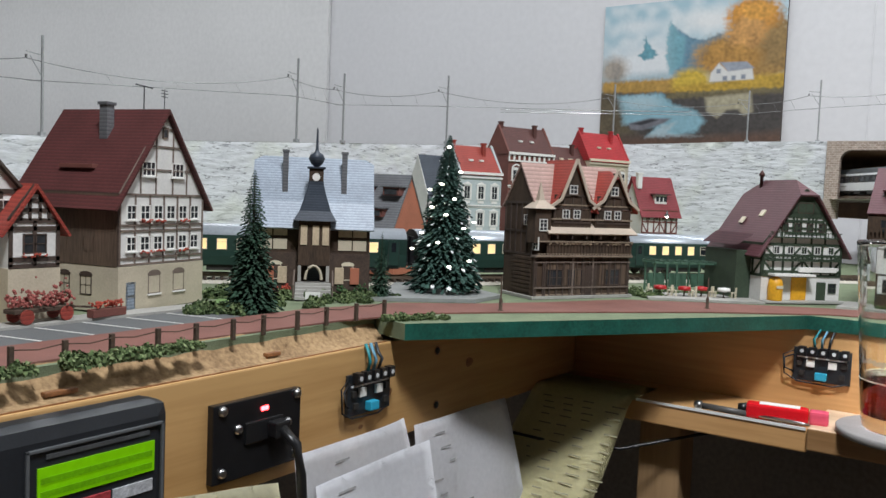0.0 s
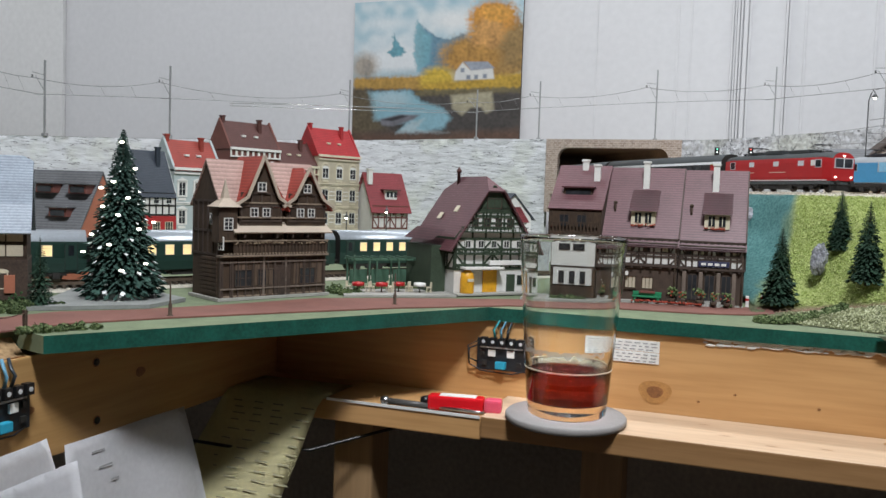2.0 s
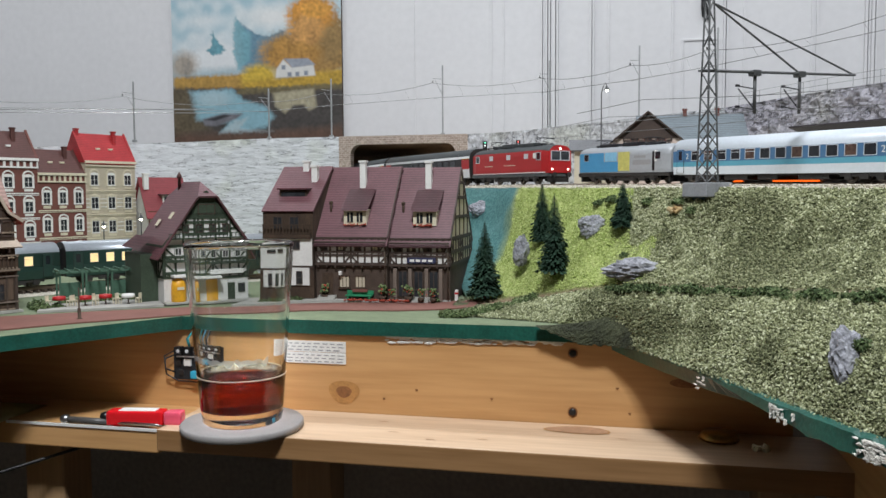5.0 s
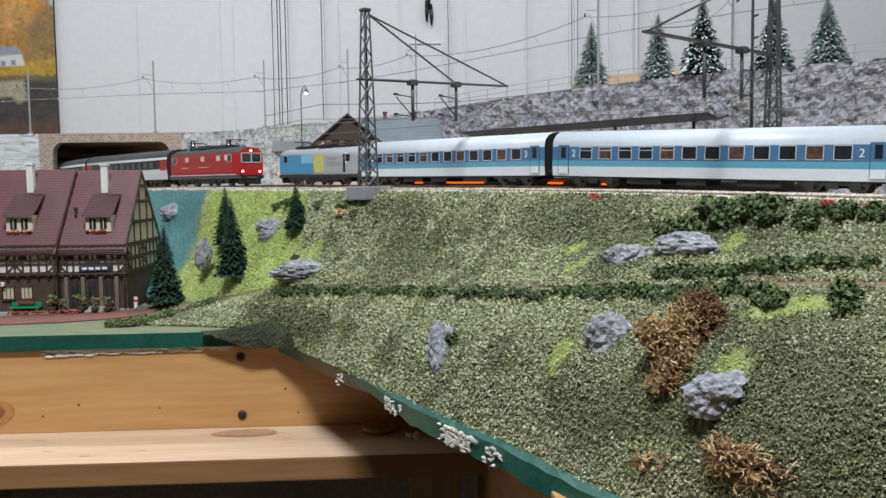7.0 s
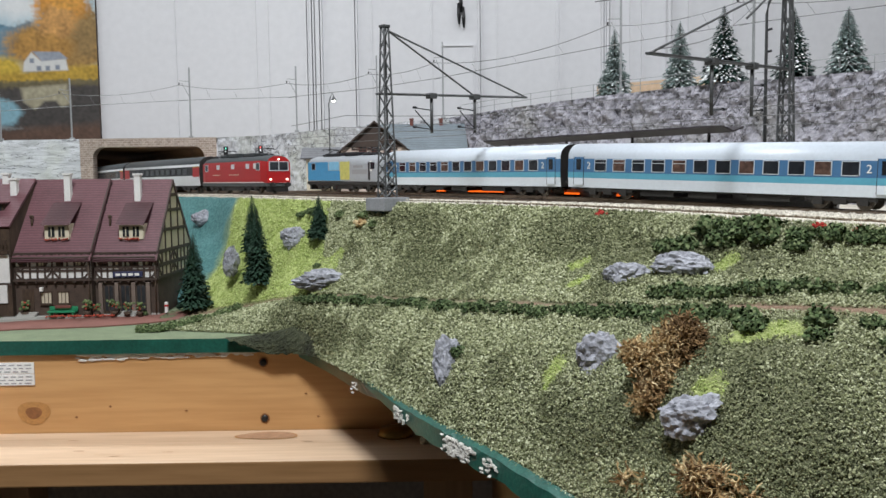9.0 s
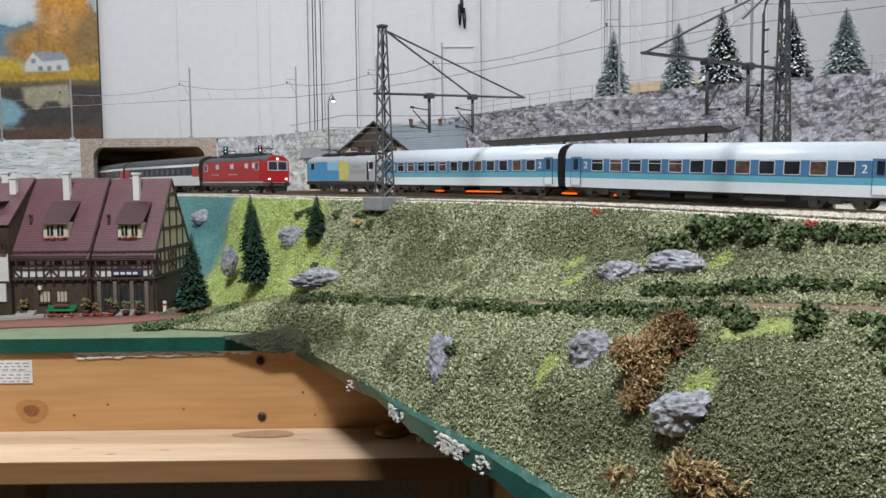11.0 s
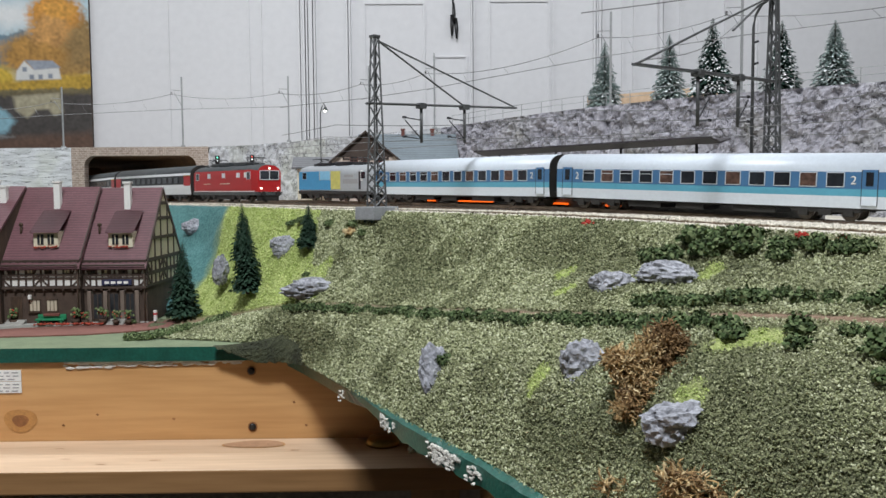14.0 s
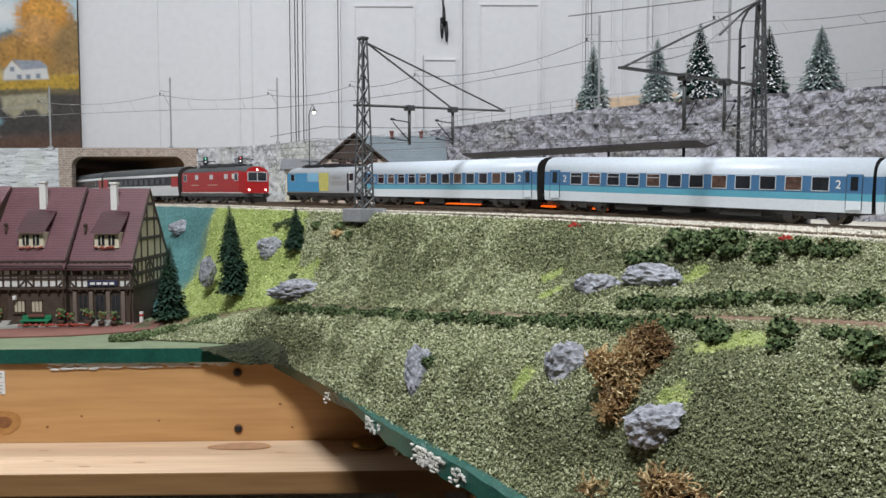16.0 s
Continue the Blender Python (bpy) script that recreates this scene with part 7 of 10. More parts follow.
def fir(label, place, h, r, seed, needles, snow=0.0, whorls=26, arms=13, base=0.08, fine=3, group="fir trees"):
    """A bottle-brush fir: a trunk and whorls of drooping sprays, each of small ragged blades."""
    rnd = random.Random(seed)
    root = thing("fir_tree", label, "tree", Matrix.Translation(place), group)
    bm = bmesh.new()
    tube(bm, [(0, 0, -0.002), (0, 0, h * 0.5), (0, 0, h * 0.97)], [r * 0.11, r * 0.07, r * 0.015], 7)
    part("trunk", bm, M["bark"], root)
    vs, fs, vs2, fs2 = [], [], [], []
    for k in range(whorls):
        f = k / (whorls - 1)
        z = h * (base + (1 - base) * f)
        rad = r * (1 - f) ** 0.82 * rnd.uniform(0.86, 1.1) + r * 0.05
        n = max(5, int(arms * (1 - f * 0.55)))
        for a in range(n):
            an = 2 * math.pi * (a + rnd.random() * 0.9) / n + k * 1.1
            L = rad * rnd.uniform(0.72, 1.12)
            ca, sa = math.cos(an), math.sin(an)
            for i in range(fine):
                t0, t1 = i / fine, (i + 1.25) / fine
                wd = L * (0.51 / fine) * (1.15 - t0 * 0.7) * rnd.uniform(0.7, 1.3) + h * 0.003
                dz0, dz1 = -0.30 * L * t0 * t0 + 0.1 * L * t0, -0.30 * L * t1 * t1 + 0.1 * L * t1
                jz = rnd.uniform(-0.006, 0.006) * h
                tw = rnd.uniform(-0.5, 0.5) * wd
                p = [(ca * L * t0, sa * L * t0, z + dz0 + jz), (ca * L * (t0 + t1) / 2 - sa * wd, sa * L * (t0 + t1) / 2 + ca * wd, z + (dz0 + dz1) / 2 + tw), (ca * L * t1, sa * L * t1, z + dz1 + jz), (ca * L * (t0 + t1) / 2 + sa * wd, sa * L * (t0 + t1) / 2 - ca * wd, z + (dz0 + dz1) / 2 - tw)]
                white = snow and i == fine - 1 and rnd.random() < snow
                V, F = (vs2, fs2) if white else (vs, fs)
                b = len(V)
                if white:
                    p = [(x, y, q + h * 0.004) for x, y, q in p]
                V.extend(p)
                mid = ((p[0][0] + p[2][0]) / 2, (p[0][1] + p[2][1]) / 2, (p[0][2] + p[2][2]) / 2 - wd * 0.8)
                V.append(mid)
                F.extend([(b, b + 1, b + 2), (b, b + 2, b + 3), (b, b + 4, b + 2)])
    for nm, V, F, mt in (("crown", vs, fs, needles), ("snow", vs2, fs2, M["snow"])):
        if V:
            me = bpy.data.meshes.new(nm)
            me.from_pydata(V, [], F)
            me.materials.append(mt)
            o = new(nm, me)
            o.parent = root
    return root


# decorated tree on the square
tree = fir("large decorated fir tree with white tips and lights", (-0.393, 0.578, 1.121), 0.129, 0.0295, 4, M["needle_blue"], 0.07, 76, 34, 0.06, 6, "trees in the town")
bm = bmesh.new()
lathe(bm, [(0.0205, 0.0), (0.019, 0.002), (0.012, 0.005), (0.004, 0.0085)], 20)
rnd = random.Random(2)
for v in bm.verts:
    v.co += Vector((rnd.uniform(-1, 1), rnd.uniform(-1, 1), rnd.uniform(-0.5, 0.5))) * 0.0008
part("snow_base", bm, M["snow"], tree, "heap of snow at the foot")
bulb = mat("glowing_white_bulb", (1, 1, 0.95), 0.3, 0, 0, 10, 10, 0, emit=(1.0, 0.97, 0.80), power=6)
for an, f in ((-60, 0.92), (-75, 0.66), (-38, 0.56), (-95, 0.50), (-58, 0.45), (-120, 0.62), (-20, 0.36), (-110, 0.32), (-70, 0.26), (-15, 0.14), (-50, 0.10), (-140, 0.2), (-5, 0.75), (40, 0.4), (90, 0.6), (160, 0.3)):
    rr = 0.0295 * (1 - f) ** 0.82 * 1.04 + 0.0026
    bm = bmesh.new()
    bmesh.ops.create_icosphere(bm, subdivisions=2, radius=0.0013, matrix=Matrix.Translation((rr * math.cos(radians(an)), rr * math.sin(radians(an)), 0.129 * (0.09 + 0.91 * f))) @ Matrix.Diagonal((1.4, 1.4, 0.75, 1)))
    part("light_bulb", bm, bulb, tree)

fir("dark slender fir beside the town hall", (-0.418, 0.388, 1.118), 0.094, 0.0185, 7, M["needle"], 0, 54, 24, 0.04, 5)
fir("short dark fir beside the square", (-0.408, 0.512, 1.118), 0.052, 0.0095, 8, M["needle"], 0, 34, 18, 0.05, 4)
for x, y, z, hh, rr, sd in ((0.1555, 0.808, 1.1485, 0.066, 0.0145, 11), (0.1395, 0.864, 1.171, 0.054, 0.0115, 14), (0.212, 0.790, 1.188, 0.037, 0.0105, 12), (0.0915, 0.836, 1.1235, 0.067, 0.0155, 13)):
    fir("dark green fir on the grassy bank", (x, y, z), hh, rr, sd, M["needle"], 0.0, 46, 24, 0.05, 4)
for x, y, z, hh, rr, sd, sn in ((0.517, 1.05, 1.327, 0.078, 0.0185, 21, 0.25), (0.573, 0.984, 1.329, 0.072, 0.0165, 22, 0.35), (0.603, 0.935, 1.329, 0.078, 0.0205, 23, 0.95), (0.652, 0.883, 1.327, 0.067, 0.0175, 24, 0.75), (0.6865, 0.8485, 1.3255, 0.062, 0.0175, 25, 0.4), (0.78, 0.74, 1.322, 0.06, 0.018, 26, 0.3)):
    fir("frosted fir on the rock wall" if sn < 0.5 else "snow-covered fir on the rock wall", (x, y, z), hh, rr * 1.1, sd, M["needle_grey"] if sn < 0.5 else M["needle_blue"], max(0.28, sn * 0.75), 46, 26, 0.07, 5)


def tuft(name, label, category, material, r, seed, n=46, flat=0.75, gran=0.26):
    """A clump of foam: many small uneven granules over a low dome."""
    rnd = random.Random(seed)
    bm = bmesh.new()
    for i in range(n):
        d = Vector((rnd.gauss(0, 1), rnd.gauss(0, 1), abs(rnd.gauss(0, 0.9)))).normalized() * r * rnd.uniform(0.45, 1.0)
        d.z *= flat
        s = r * gran * rnd.uniform(0.6, 1.3)
        bmesh.ops.create_icosphere(bm, subdivisions=1, radius=s, matrix=Matrix.Translation(d) @ Euler((rnd.random() * 3, rnd.random() * 3, rnd.random() * 3)).to_matrix().to_4x4() @ Matrix.Diagonal((rnd.uniform(0.7, 1.4), rnd.uniform(0.7, 1.4), rnd.uniform(0.6, 1.1), 1)))
    for v in bm.verts:
        v.co += Vector((rnd.uniform(-1, 1), rnd.uniform(-1, 1), rnd.uniform(-1, 1))) * r * gran * 0.22
    me = bpy.data.meshes.new(name)
    bm.to_mesh(me)
    bm.free()
    me.materials.append(material)
    return tagged(new(name, me), label, category)


def leafy(name, label, category, material, r, seed, n=420, flat=0.85):
    """A clump of shredded foam: small bent flakes over a lumpy, open dome."""
    rng = np.random.default_rng(seed)
    lobes = rng.normal(0, 1, (7, 3))
    lobes[:, 2] = np.abs(lobes[:, 2])
    lobes /= np.linalg.norm(lobes, axis=1)[:, None]
    reach = rng.uniform(0.55, 1.0, 7)
    V, F = [], []
    for i in range(n):
        d = rng.normal(0, 1, 3)
        d[2] = abs(d[2]) * 0.9 - 0.08
        d /= np.linalg.norm(d)
        k = float(np.max(reach * np.clip(lobes @ d, 0, 1) ** 3))
        c = d * r * (0.55 + 0.72 * k) * rng.uniform(0.55, 1.06)
        c[2] = max(c[2] * flat, -0.0006)
        s = r * rng.uniform(0.10, 0.20)
        a = rng.normal(0, 1, 3)
        a /= np.linalg.norm(a)
        b = np.cross(a, d + rng.normal(0, 0.5, 3))
        b /= np.linalg.norm(b) + 1e-9
        q = len(V)
        V.extend([(c - a * s).tolist(), (c + b * s * 0.8 + d * s * 0.35).tolist(), (c + a * s * 1.15).tolist(), (c - b * s * 0.8 + d * s * 0.2).tolist(), (c - d * s * 0.9).tolist()])
        F.extend([(q, q + 1, q + 3), (q + 1, q + 2, q + 3), (q, q + 4, q + 2)])
    me = bpy.data.meshes.new(name)
    me.from_pydata(V, [], F)
    me.materials.append(material)
    return tagged(new(name, me), label, category)


KINDS = {}


def put_bush(place, r, mt, label, group, seed):
    key = (mt, round(r * 2000), seed % 4)
    m = Matrix.Translation(place) @ Matrix.Rotation(seed * 1.7, 4, "Z")
    if key in KINDS:
        ob = copy_thing(KINDS[key], m)
    else:
        ob = leafy("bush", label, "bush", M[mt], r, seed * 13 + 5)
        ob.matrix_world = m
        KINDS[key] = ob
    return tagged(ob, label, "bush", group)


rnd = random.Random(31)
# hedge before the footpath
u = 0.322
k = 0
while u < 0.775:
    big = u > 0.68
    r = rnd.choice((0.0046, 0.0054, 0.0062)) if not big else rnd.choice((0.0052, 0.0062, 0.0070))
    put_bush(hill_at(u, 0.318 + rnd.uniform(-0.018, 0.015)) + Vector((0, 0, -0.0008)), r, "leaf_dark", "small dark green bush along the footpath", "hedge along the footpath", k)
    u += rnd.uniform(0.0065, 0.0095) if not big else rnd.uniform(0.009, 0.013)
    k += 1
for u, v, r in ((0.783, 0.30, 0.0066), (0.791, 0.285, 0.0060), (0.813, 0.31, 0.0066), (0.817, 0.275, 0.0055), (0.829, 0.31, 0.0046), (0.836, 0.31, 0.0046), (0.843, 0.28, 0.0075), (0.846, 0.24, 0.0055), (0.858, 0.30, 0.0062)):
    put_bush(hill_at(u, v), r, "leaf_dark", "small dark green bush along the footpath", "hedge along the footpath", k)
    k += 1
u = 0.695
while u < 0.87:
    lift = 0.03 if u > 0.765 else 0.0
    put_bush(hill_at(u, 0.555 + lift + rnd.uniform(-0.012, 0.02)), rnd.choice((0.0050, 0.0058, 0.0066)), "leaf_dark", "dark green bush behind the footpath", "bushes behind the footpath", k)
    u += rnd.uniform(0.0085, 0.0125)
    k += 1
for u, v, r in ((0.672, 0.74, 0.0085), (0.680, 0.76, 0.0075), (0.692, 0.83, 0.0095), (0.700, 0.78, 0.0085), (0.709, 0.82, 0.009), (0.716, 0.86, 0.0085), (0.731, 0.85, 0.0095), (0.734, 0.80, 0.008), (0.757, 0.83, 0.0068), (0.759, 0.79, 0.0058), (0.772, 0.85, 0.005), (0.780, 0.85, 0.0068), (0.794, 0.83, 0.0065), (0.803, 0.84, 0.0058), (0.83, 0.86, 0.007)):
    put_bush(hill_at(u, v), r, "leaf_dark", "dark green bush below the track", "bushes below the track", k)
    k += 1
for x0 in range(12):
    f = x0 / 11
    put_bush((0.076 + 0.062 * f + rnd.uniform(-0.002, 0.002), 0.742 + 0.058 * f * f + rnd.uniform(-0.002, 0.002), 1.1185 + 0.007 * f * f), rnd.choice((0.0055, 0.007)), "leaf_mid", "low green bush beside the street", "bushes beside the street", k)
    k += 1
for u, v, r, mt in ((0.335, 0.85, 0.006, "leaf_dark"), (0.322, 0.83, 0.0055, "leaf_dark"), (0.365, 0.84, 0.006, "leaf_mid"), (0.39, 0.84, 0.006, "leaf_mid"), (0.40, 0.80, 0.005, "leaf_mid"), (0.345, 0.63, 0.004, "leaf_dark"), (0.60, 0.155, 0.006, "leaf_dark")):
    put_bush(hill_at(u, v), r, mt, "green bush on the grassy bank", "bushes on the bank", k)
    k += 1
for u, v, r in ((0.60, 0.93, 0.004), (0.765, 0.93, 0.003), (0.79, 0.92, 0.003)):
    ob = tuft("bush", "small red bush at the edge of the ballast", "bush", M["red_leaf"], r, k + 90)
    ob.matrix_world = Matrix.Translation(hill_at(u, v))
    k += 1
ob = tuft("bush", "small rusty bush on the grassy bank", "bush", M["rust_leaf"], 0.0065, 77)
ob.matrix_world = Matrix.Translation(hill_at(0.388, 0.80))
# greenery in the town
for x, y, r, mt in ((-0.430, 0.352, 0.008, "leaf_dark"), (-0.424, 0.366, 0.0085, "leaf_dark"), (-0.415, 0.372, 0.008, "leaf_dark"), (-0.436, 0.362, 0.009, "leaf_dark"), (-0.405, 0.43, 0.006, "leaf_dark"), (-0.415, 0.445, 0.007, "leaf_mid"), (-0.420, 0.462, 0.007, "leaf_dark"), (-0.412, 0.476, 0.007, "leaf_mid"), (-0.402, 0.485, 0.006, "leaf_dark"), (-0.422, 0.49, 0.008, "leaf_mid"), (-0.41, 0.50, 0.007, "leaf_dark"), (-0.43, 0.425, 0.007, "leaf_mid"), (-0.40, 0.52, 0.005, "leaf_dark"),
                  (-0.341, 0.212, 0.008, "leaf_mid"), (-0.341, 0.223, 0.007, "leaf_mid"), (-0.340, 0.234, 0.006, "leaf_mid"), (-0.340, 0.243, 0.007, "leaf_mid"), (-0.340, 0.252, 0.006, "leaf_mid"), (-0.340, 0.262, 0.005, "leaf_mid"), (-0.340, 0.272, 0.006, "leaf_mid"), (-0.341, 0.281, 0.004, "leaf_mid"), (-0.342, 0.19, 0.006, "leaf_mid"), (-0.342, 0.178, 0.006, "leaf_mid"),
                  (-0.335, 0.428, 0.005, "leaf_mid"), (-0.330, 0.437, 0.006, "leaf_mid"), (-0.325, 0.446, 0.005, "leaf_mid"), (-0.320, 0.455, 0.005, "leaf_mid"), (-0.314, 0.463, 0.004, "leaf_mid"),
                  (-0.268, 0.715, 0.007, "leaf_mid"), (-0.262, 0.725, 0.006, "leaf_dark"), (-0.285, 0.73, 0.008, "leaf_dark"), (-0.095, 0.802, 0.006, "leaf_dark"), (-0.085, 0.804, 0.0065, "leaf_mid"), (-0.075, 0.806, 0.006, "leaf_dark"), (-0.103, 0.80, 0.005, "leaf_mid"), (-0.49, 0.42, 0.010, "leaf_dark"), (-0.50, 0.44, 0.010, "leaf_dark"), (0.035, 0.823, 0.005, "leaf_mid"), (0.05, 0.824, 0.005, "leaf_dark"), (-0.272, 0.752, 0.006, "leaf_mid"), (-0.262, 0.760, 0.007, "leaf_dark"), (-0.251, 0.770, 0.006, "leaf_mid"), (-0.241, 0.778, 0.007, "leaf_dark"), (-0.230, 0.788, 0.006, "leaf_mid"), (-0.282, 0.722, 0.006, "leaf_dark"), (-0.208, 0.770, 0.005, "leaf_mid"), (-0.47, 0.43, 0.008, "leaf_mid"), (-0.462, 0.442, 0.007, "leaf_dark"), (-0.452, 0.452, 0.008, "leaf_mid"), (-0.441, 0.463, 0.007, "leaf_dark"), (-0.432, 0.478, 0.008, "leaf_mid"), (-0.424, 0.505, 0.007, "leaf_dark")):
    put_bush((x, y, 1.1185), r, mt, "green foam bush in the model town", "bushes in the town", k)
    k += 1

# lawn by the tall house
bm = bmesh.new()
prism(bm, [(-0.4445, 0.364), (-0.41, 0.372), (-0.44, 0.43), (-0.476, 0.41)], 1.1182, 1.1198)
bmesh.ops.recalc_face_normals(bm, faces=bm.faces)
structure("lawn", bm, mat("fresh_green_lawn", (0.13, 0.22, 0.07), 0.95, 0, 0.3, 150, 900, 0.6, 0.0006), "bright green lawn beside the tall house", "lawn")


def rock(label, place, size, seed, turn=0.0, tilt=0.0):
    rnd = random.Random(seed)
    bm = bmesh.new()
    bmesh.ops.create_icosphere(bm, subdivisions=4, radius=1.0)
    off = Vector((seed * 3.1, seed * 1.7, seed * 0.9))
    for v in bm.verts:
        p = v.co.copy()
        q = Vector((round(p.x * 2.2) / 2.2, p.y, p.z * 1.0))
        n = noise.noise(p * 1.1 + off) * 0.34 + abs(noise.noise(p * 2.6 + off)) * -0.34 + noise.noise(p * 6 + off) * 0.13 + noise.noise(p * 14 + off) * 0.06
        v.co = p * (1.0 + n)
    ob = part("rock", bm, M["rock"], None, label)
    tagged(ob, "", "rock", "rocks on the bank")
    ob.matrix_world = Matrix.Translation(place) @ Euler((radians(tilt), 0, radians(turn))).to_matrix().to_4x4() @ Matrix.Diagonal((*size, 1))
    me = ob.data
    me.transform(Matrix.Diagonal((*size, 1)))
    ob.matrix_world = Matrix.Translation(place) @ Euler((radians(tilt), 0, radians(turn))).to_matrix().to_4x4()
    return ob


rock("upright grey plaster rock on the turf", hill_at(0.594, 0.135), (0.0088, 0.0075, 0.0145), 3, 20, -18)
rock("flat grey plaster rock by the footpath", hill_at(0.362, 0.57), (0.028, 0.014, 0.0100), 5, 10)
rock("round pale rock on the bank", (0.187, 0.8098, 1.1877), (0.0115, 0.0075, 0.0105), 6, 0)
rock("pale rock slab on the bank", (0.1228, 0.8487, 1.1634), (0.0075, 0.0055, 0.016), 7, 30, 10)
rock("pale rock on the painted slope", hill_at(0.165, 0.81), (0.0135, 0.008, 0.0085), 8, 30)
rock("pale grey rock above the footpath", hill_at(0.657, 0.625), (0.0125, 0.008, 0.0085), 9, -40)
rock("long grey rock above the footpath", hill_at(0.690, 0.680), (0.018, 0.0095, 0.0085), 10, -45)
rock("grey plaster rock on the lower turf", hill_at(0.725, 0.200), (0.0105, 0.0075, 0.0115), 12, 10)
rock("rough grey rock on the lower turf", hill_at(0.7985, 0.140), (0.0125, 0.0085, 0.0082), 14, 15)


def dry_bush(label, place, lumps, n, seed, lay=0.0):
    """Dried lichen: tangled fine curled strands in lumps (offset and radius); lay: how flat the strands lie."""
    rnd = random.Random(seed)
    bms = (bmesh.new(), bmesh.new())
    for i in range(n):
        bm = bms[i % 3 == 0]
        o, r = lumps[i % len(lumps)]
        d = Vector((rnd.gauss(0, 1), rnd.gauss(0, 1), rnd.gauss(0, 1))).normalized()
        p = Vector(o) + d * r * rnd.uniform(0.3, 1.22)
        d = (d * 0.7 + Vector((rnd.gauss(0, 1), rnd.gauss(0, 1), rnd.gauss(0, 1 - lay)))).normalized()
        pts = [p]
        for q in range(4):
            d = (d + Vector((rnd.gauss(0, 0.75), rnd.gauss(0, 0.75), rnd.gauss(0, 0.75 - 0.5 * lay)))).normalized()
            pts.append(pts[-1] + d * rnd.uniform(0.0006, 0.0013) * (1 + lay))
        w = rnd.uniform(0.6, 1.2)
        tube(bm, pts, [0.00015 * w, 0.0004 * w, 0.00028 * w, 0.0004 * w, 0.0001], 3, 0, False)
    root = thing("dry_bush", label, "bush", Matrix.Translation(place), "dry bushes")
    part("lichen", bms[0], M["rust_leaf"], root)
    part("twig_tangle", bms[1], M["rust_twig"], root, "darker brown twigs")
    return root


dry_bush("rust-brown dried lichen bush on the turf", (0.3985, 0.3865, 1.163), [((0.0065, 0.005, 0.0125), 0.0065), ((0.001, 0.004, 0.0085), 0.0062), ((-0.002, 0.002, 0.003), 0.0072), ((0.0065, 0.001, 0.003), 0.006), ((-0.008, 0.002, 0.002), 0.006), ((-0.003, -0.001, -0.004), 0.0062), ((0.0105, 0.005, 0.0095), 0.0042), ((-0.0125, 0.004, 0.005), 0.0042), ((-0.0065, 0.0, -0.008), 0.005)], 4400, 3)
dry_bush("rust-brown dried lichen clump below its neighbour", (0.391, 0.381, 1.1545), [((0.0, 0.001, 0.0), 0.0058), ((-0.003, 0.0, -0.003), 0.0042), ((0.003, 0.002, 0.004), 0.0045)], 620, 4)
dry_bush("pale brown dried lichen at the edge of the bank", hill_at(0.816, 0.072) + Vector((0, 0, 0.001)), [((-0.008, 0.004, 0.003), 0.004), ((0.0, 0.0, 0.0), 0.0055), ((0.007, -0.004, -0.002), 0.0055), ((0.012, -0.006, -0.003), 0.005)], 760, 5, 0.6)
dry_bush("thin dried twigs at the edge of the bank", hill_at(0.785, 0.055), [((-0.004, 0.002, 0.0), 0.003), ((0.002, -0.002, 0.0), 0.003)], 70, 6, 0.6)

# loose foam granules that give the turf its coarse grain
# besides random tone, darker grain is gathered here to paint shade in hollows
HOLLOW_SHADE = ((0.556, 0.60, 0.05, 0.05), (0.470, 0.12, 0.045, 0.035), (0.600, 0.75, 0.05, 0.06), (0.760, 0.085, 0.025, 0.04), (0.795, 0.10, 0.02, 0.05), (0.832, 0.12, 0.03, 0.08), (0.425, 0.85, 0.03, 0.08))
tone_and_shade = np.zeros((NI, NJ))
for i in range(NI):
    for j in range(NJ):
        x, y, z = hill[i, j]
        tone_and_shade[i, j] = noise.noise(Vector((x * 21, y * 21, z * 21 + 7))) + 0.6 * noise.noise(Vector((x * 60, y * 60, z * 60)))
        for pu, pv, ru, rv in HOLLOW_SHADE:
            tone_and_shade[i, j] += 0.75 * math.exp(-((i / (NI - 1) - pu) / ru) ** 2 - ((j / (NJ - 1) - pv) / rv) ** 2)
painted = np.array(tints).reshape(NI, NJ, 3)
gu, gv = np.gradient(hill, axis=0), np.gradient(hill, axis=1)
upward = np.cross(gv, gu)
upward /= np.linalg.norm(upward, axis=2)[:, :, None] + 1e-12
upward *= np.sign(upward[:, :, 2] + 1e-9)[:, :, None]


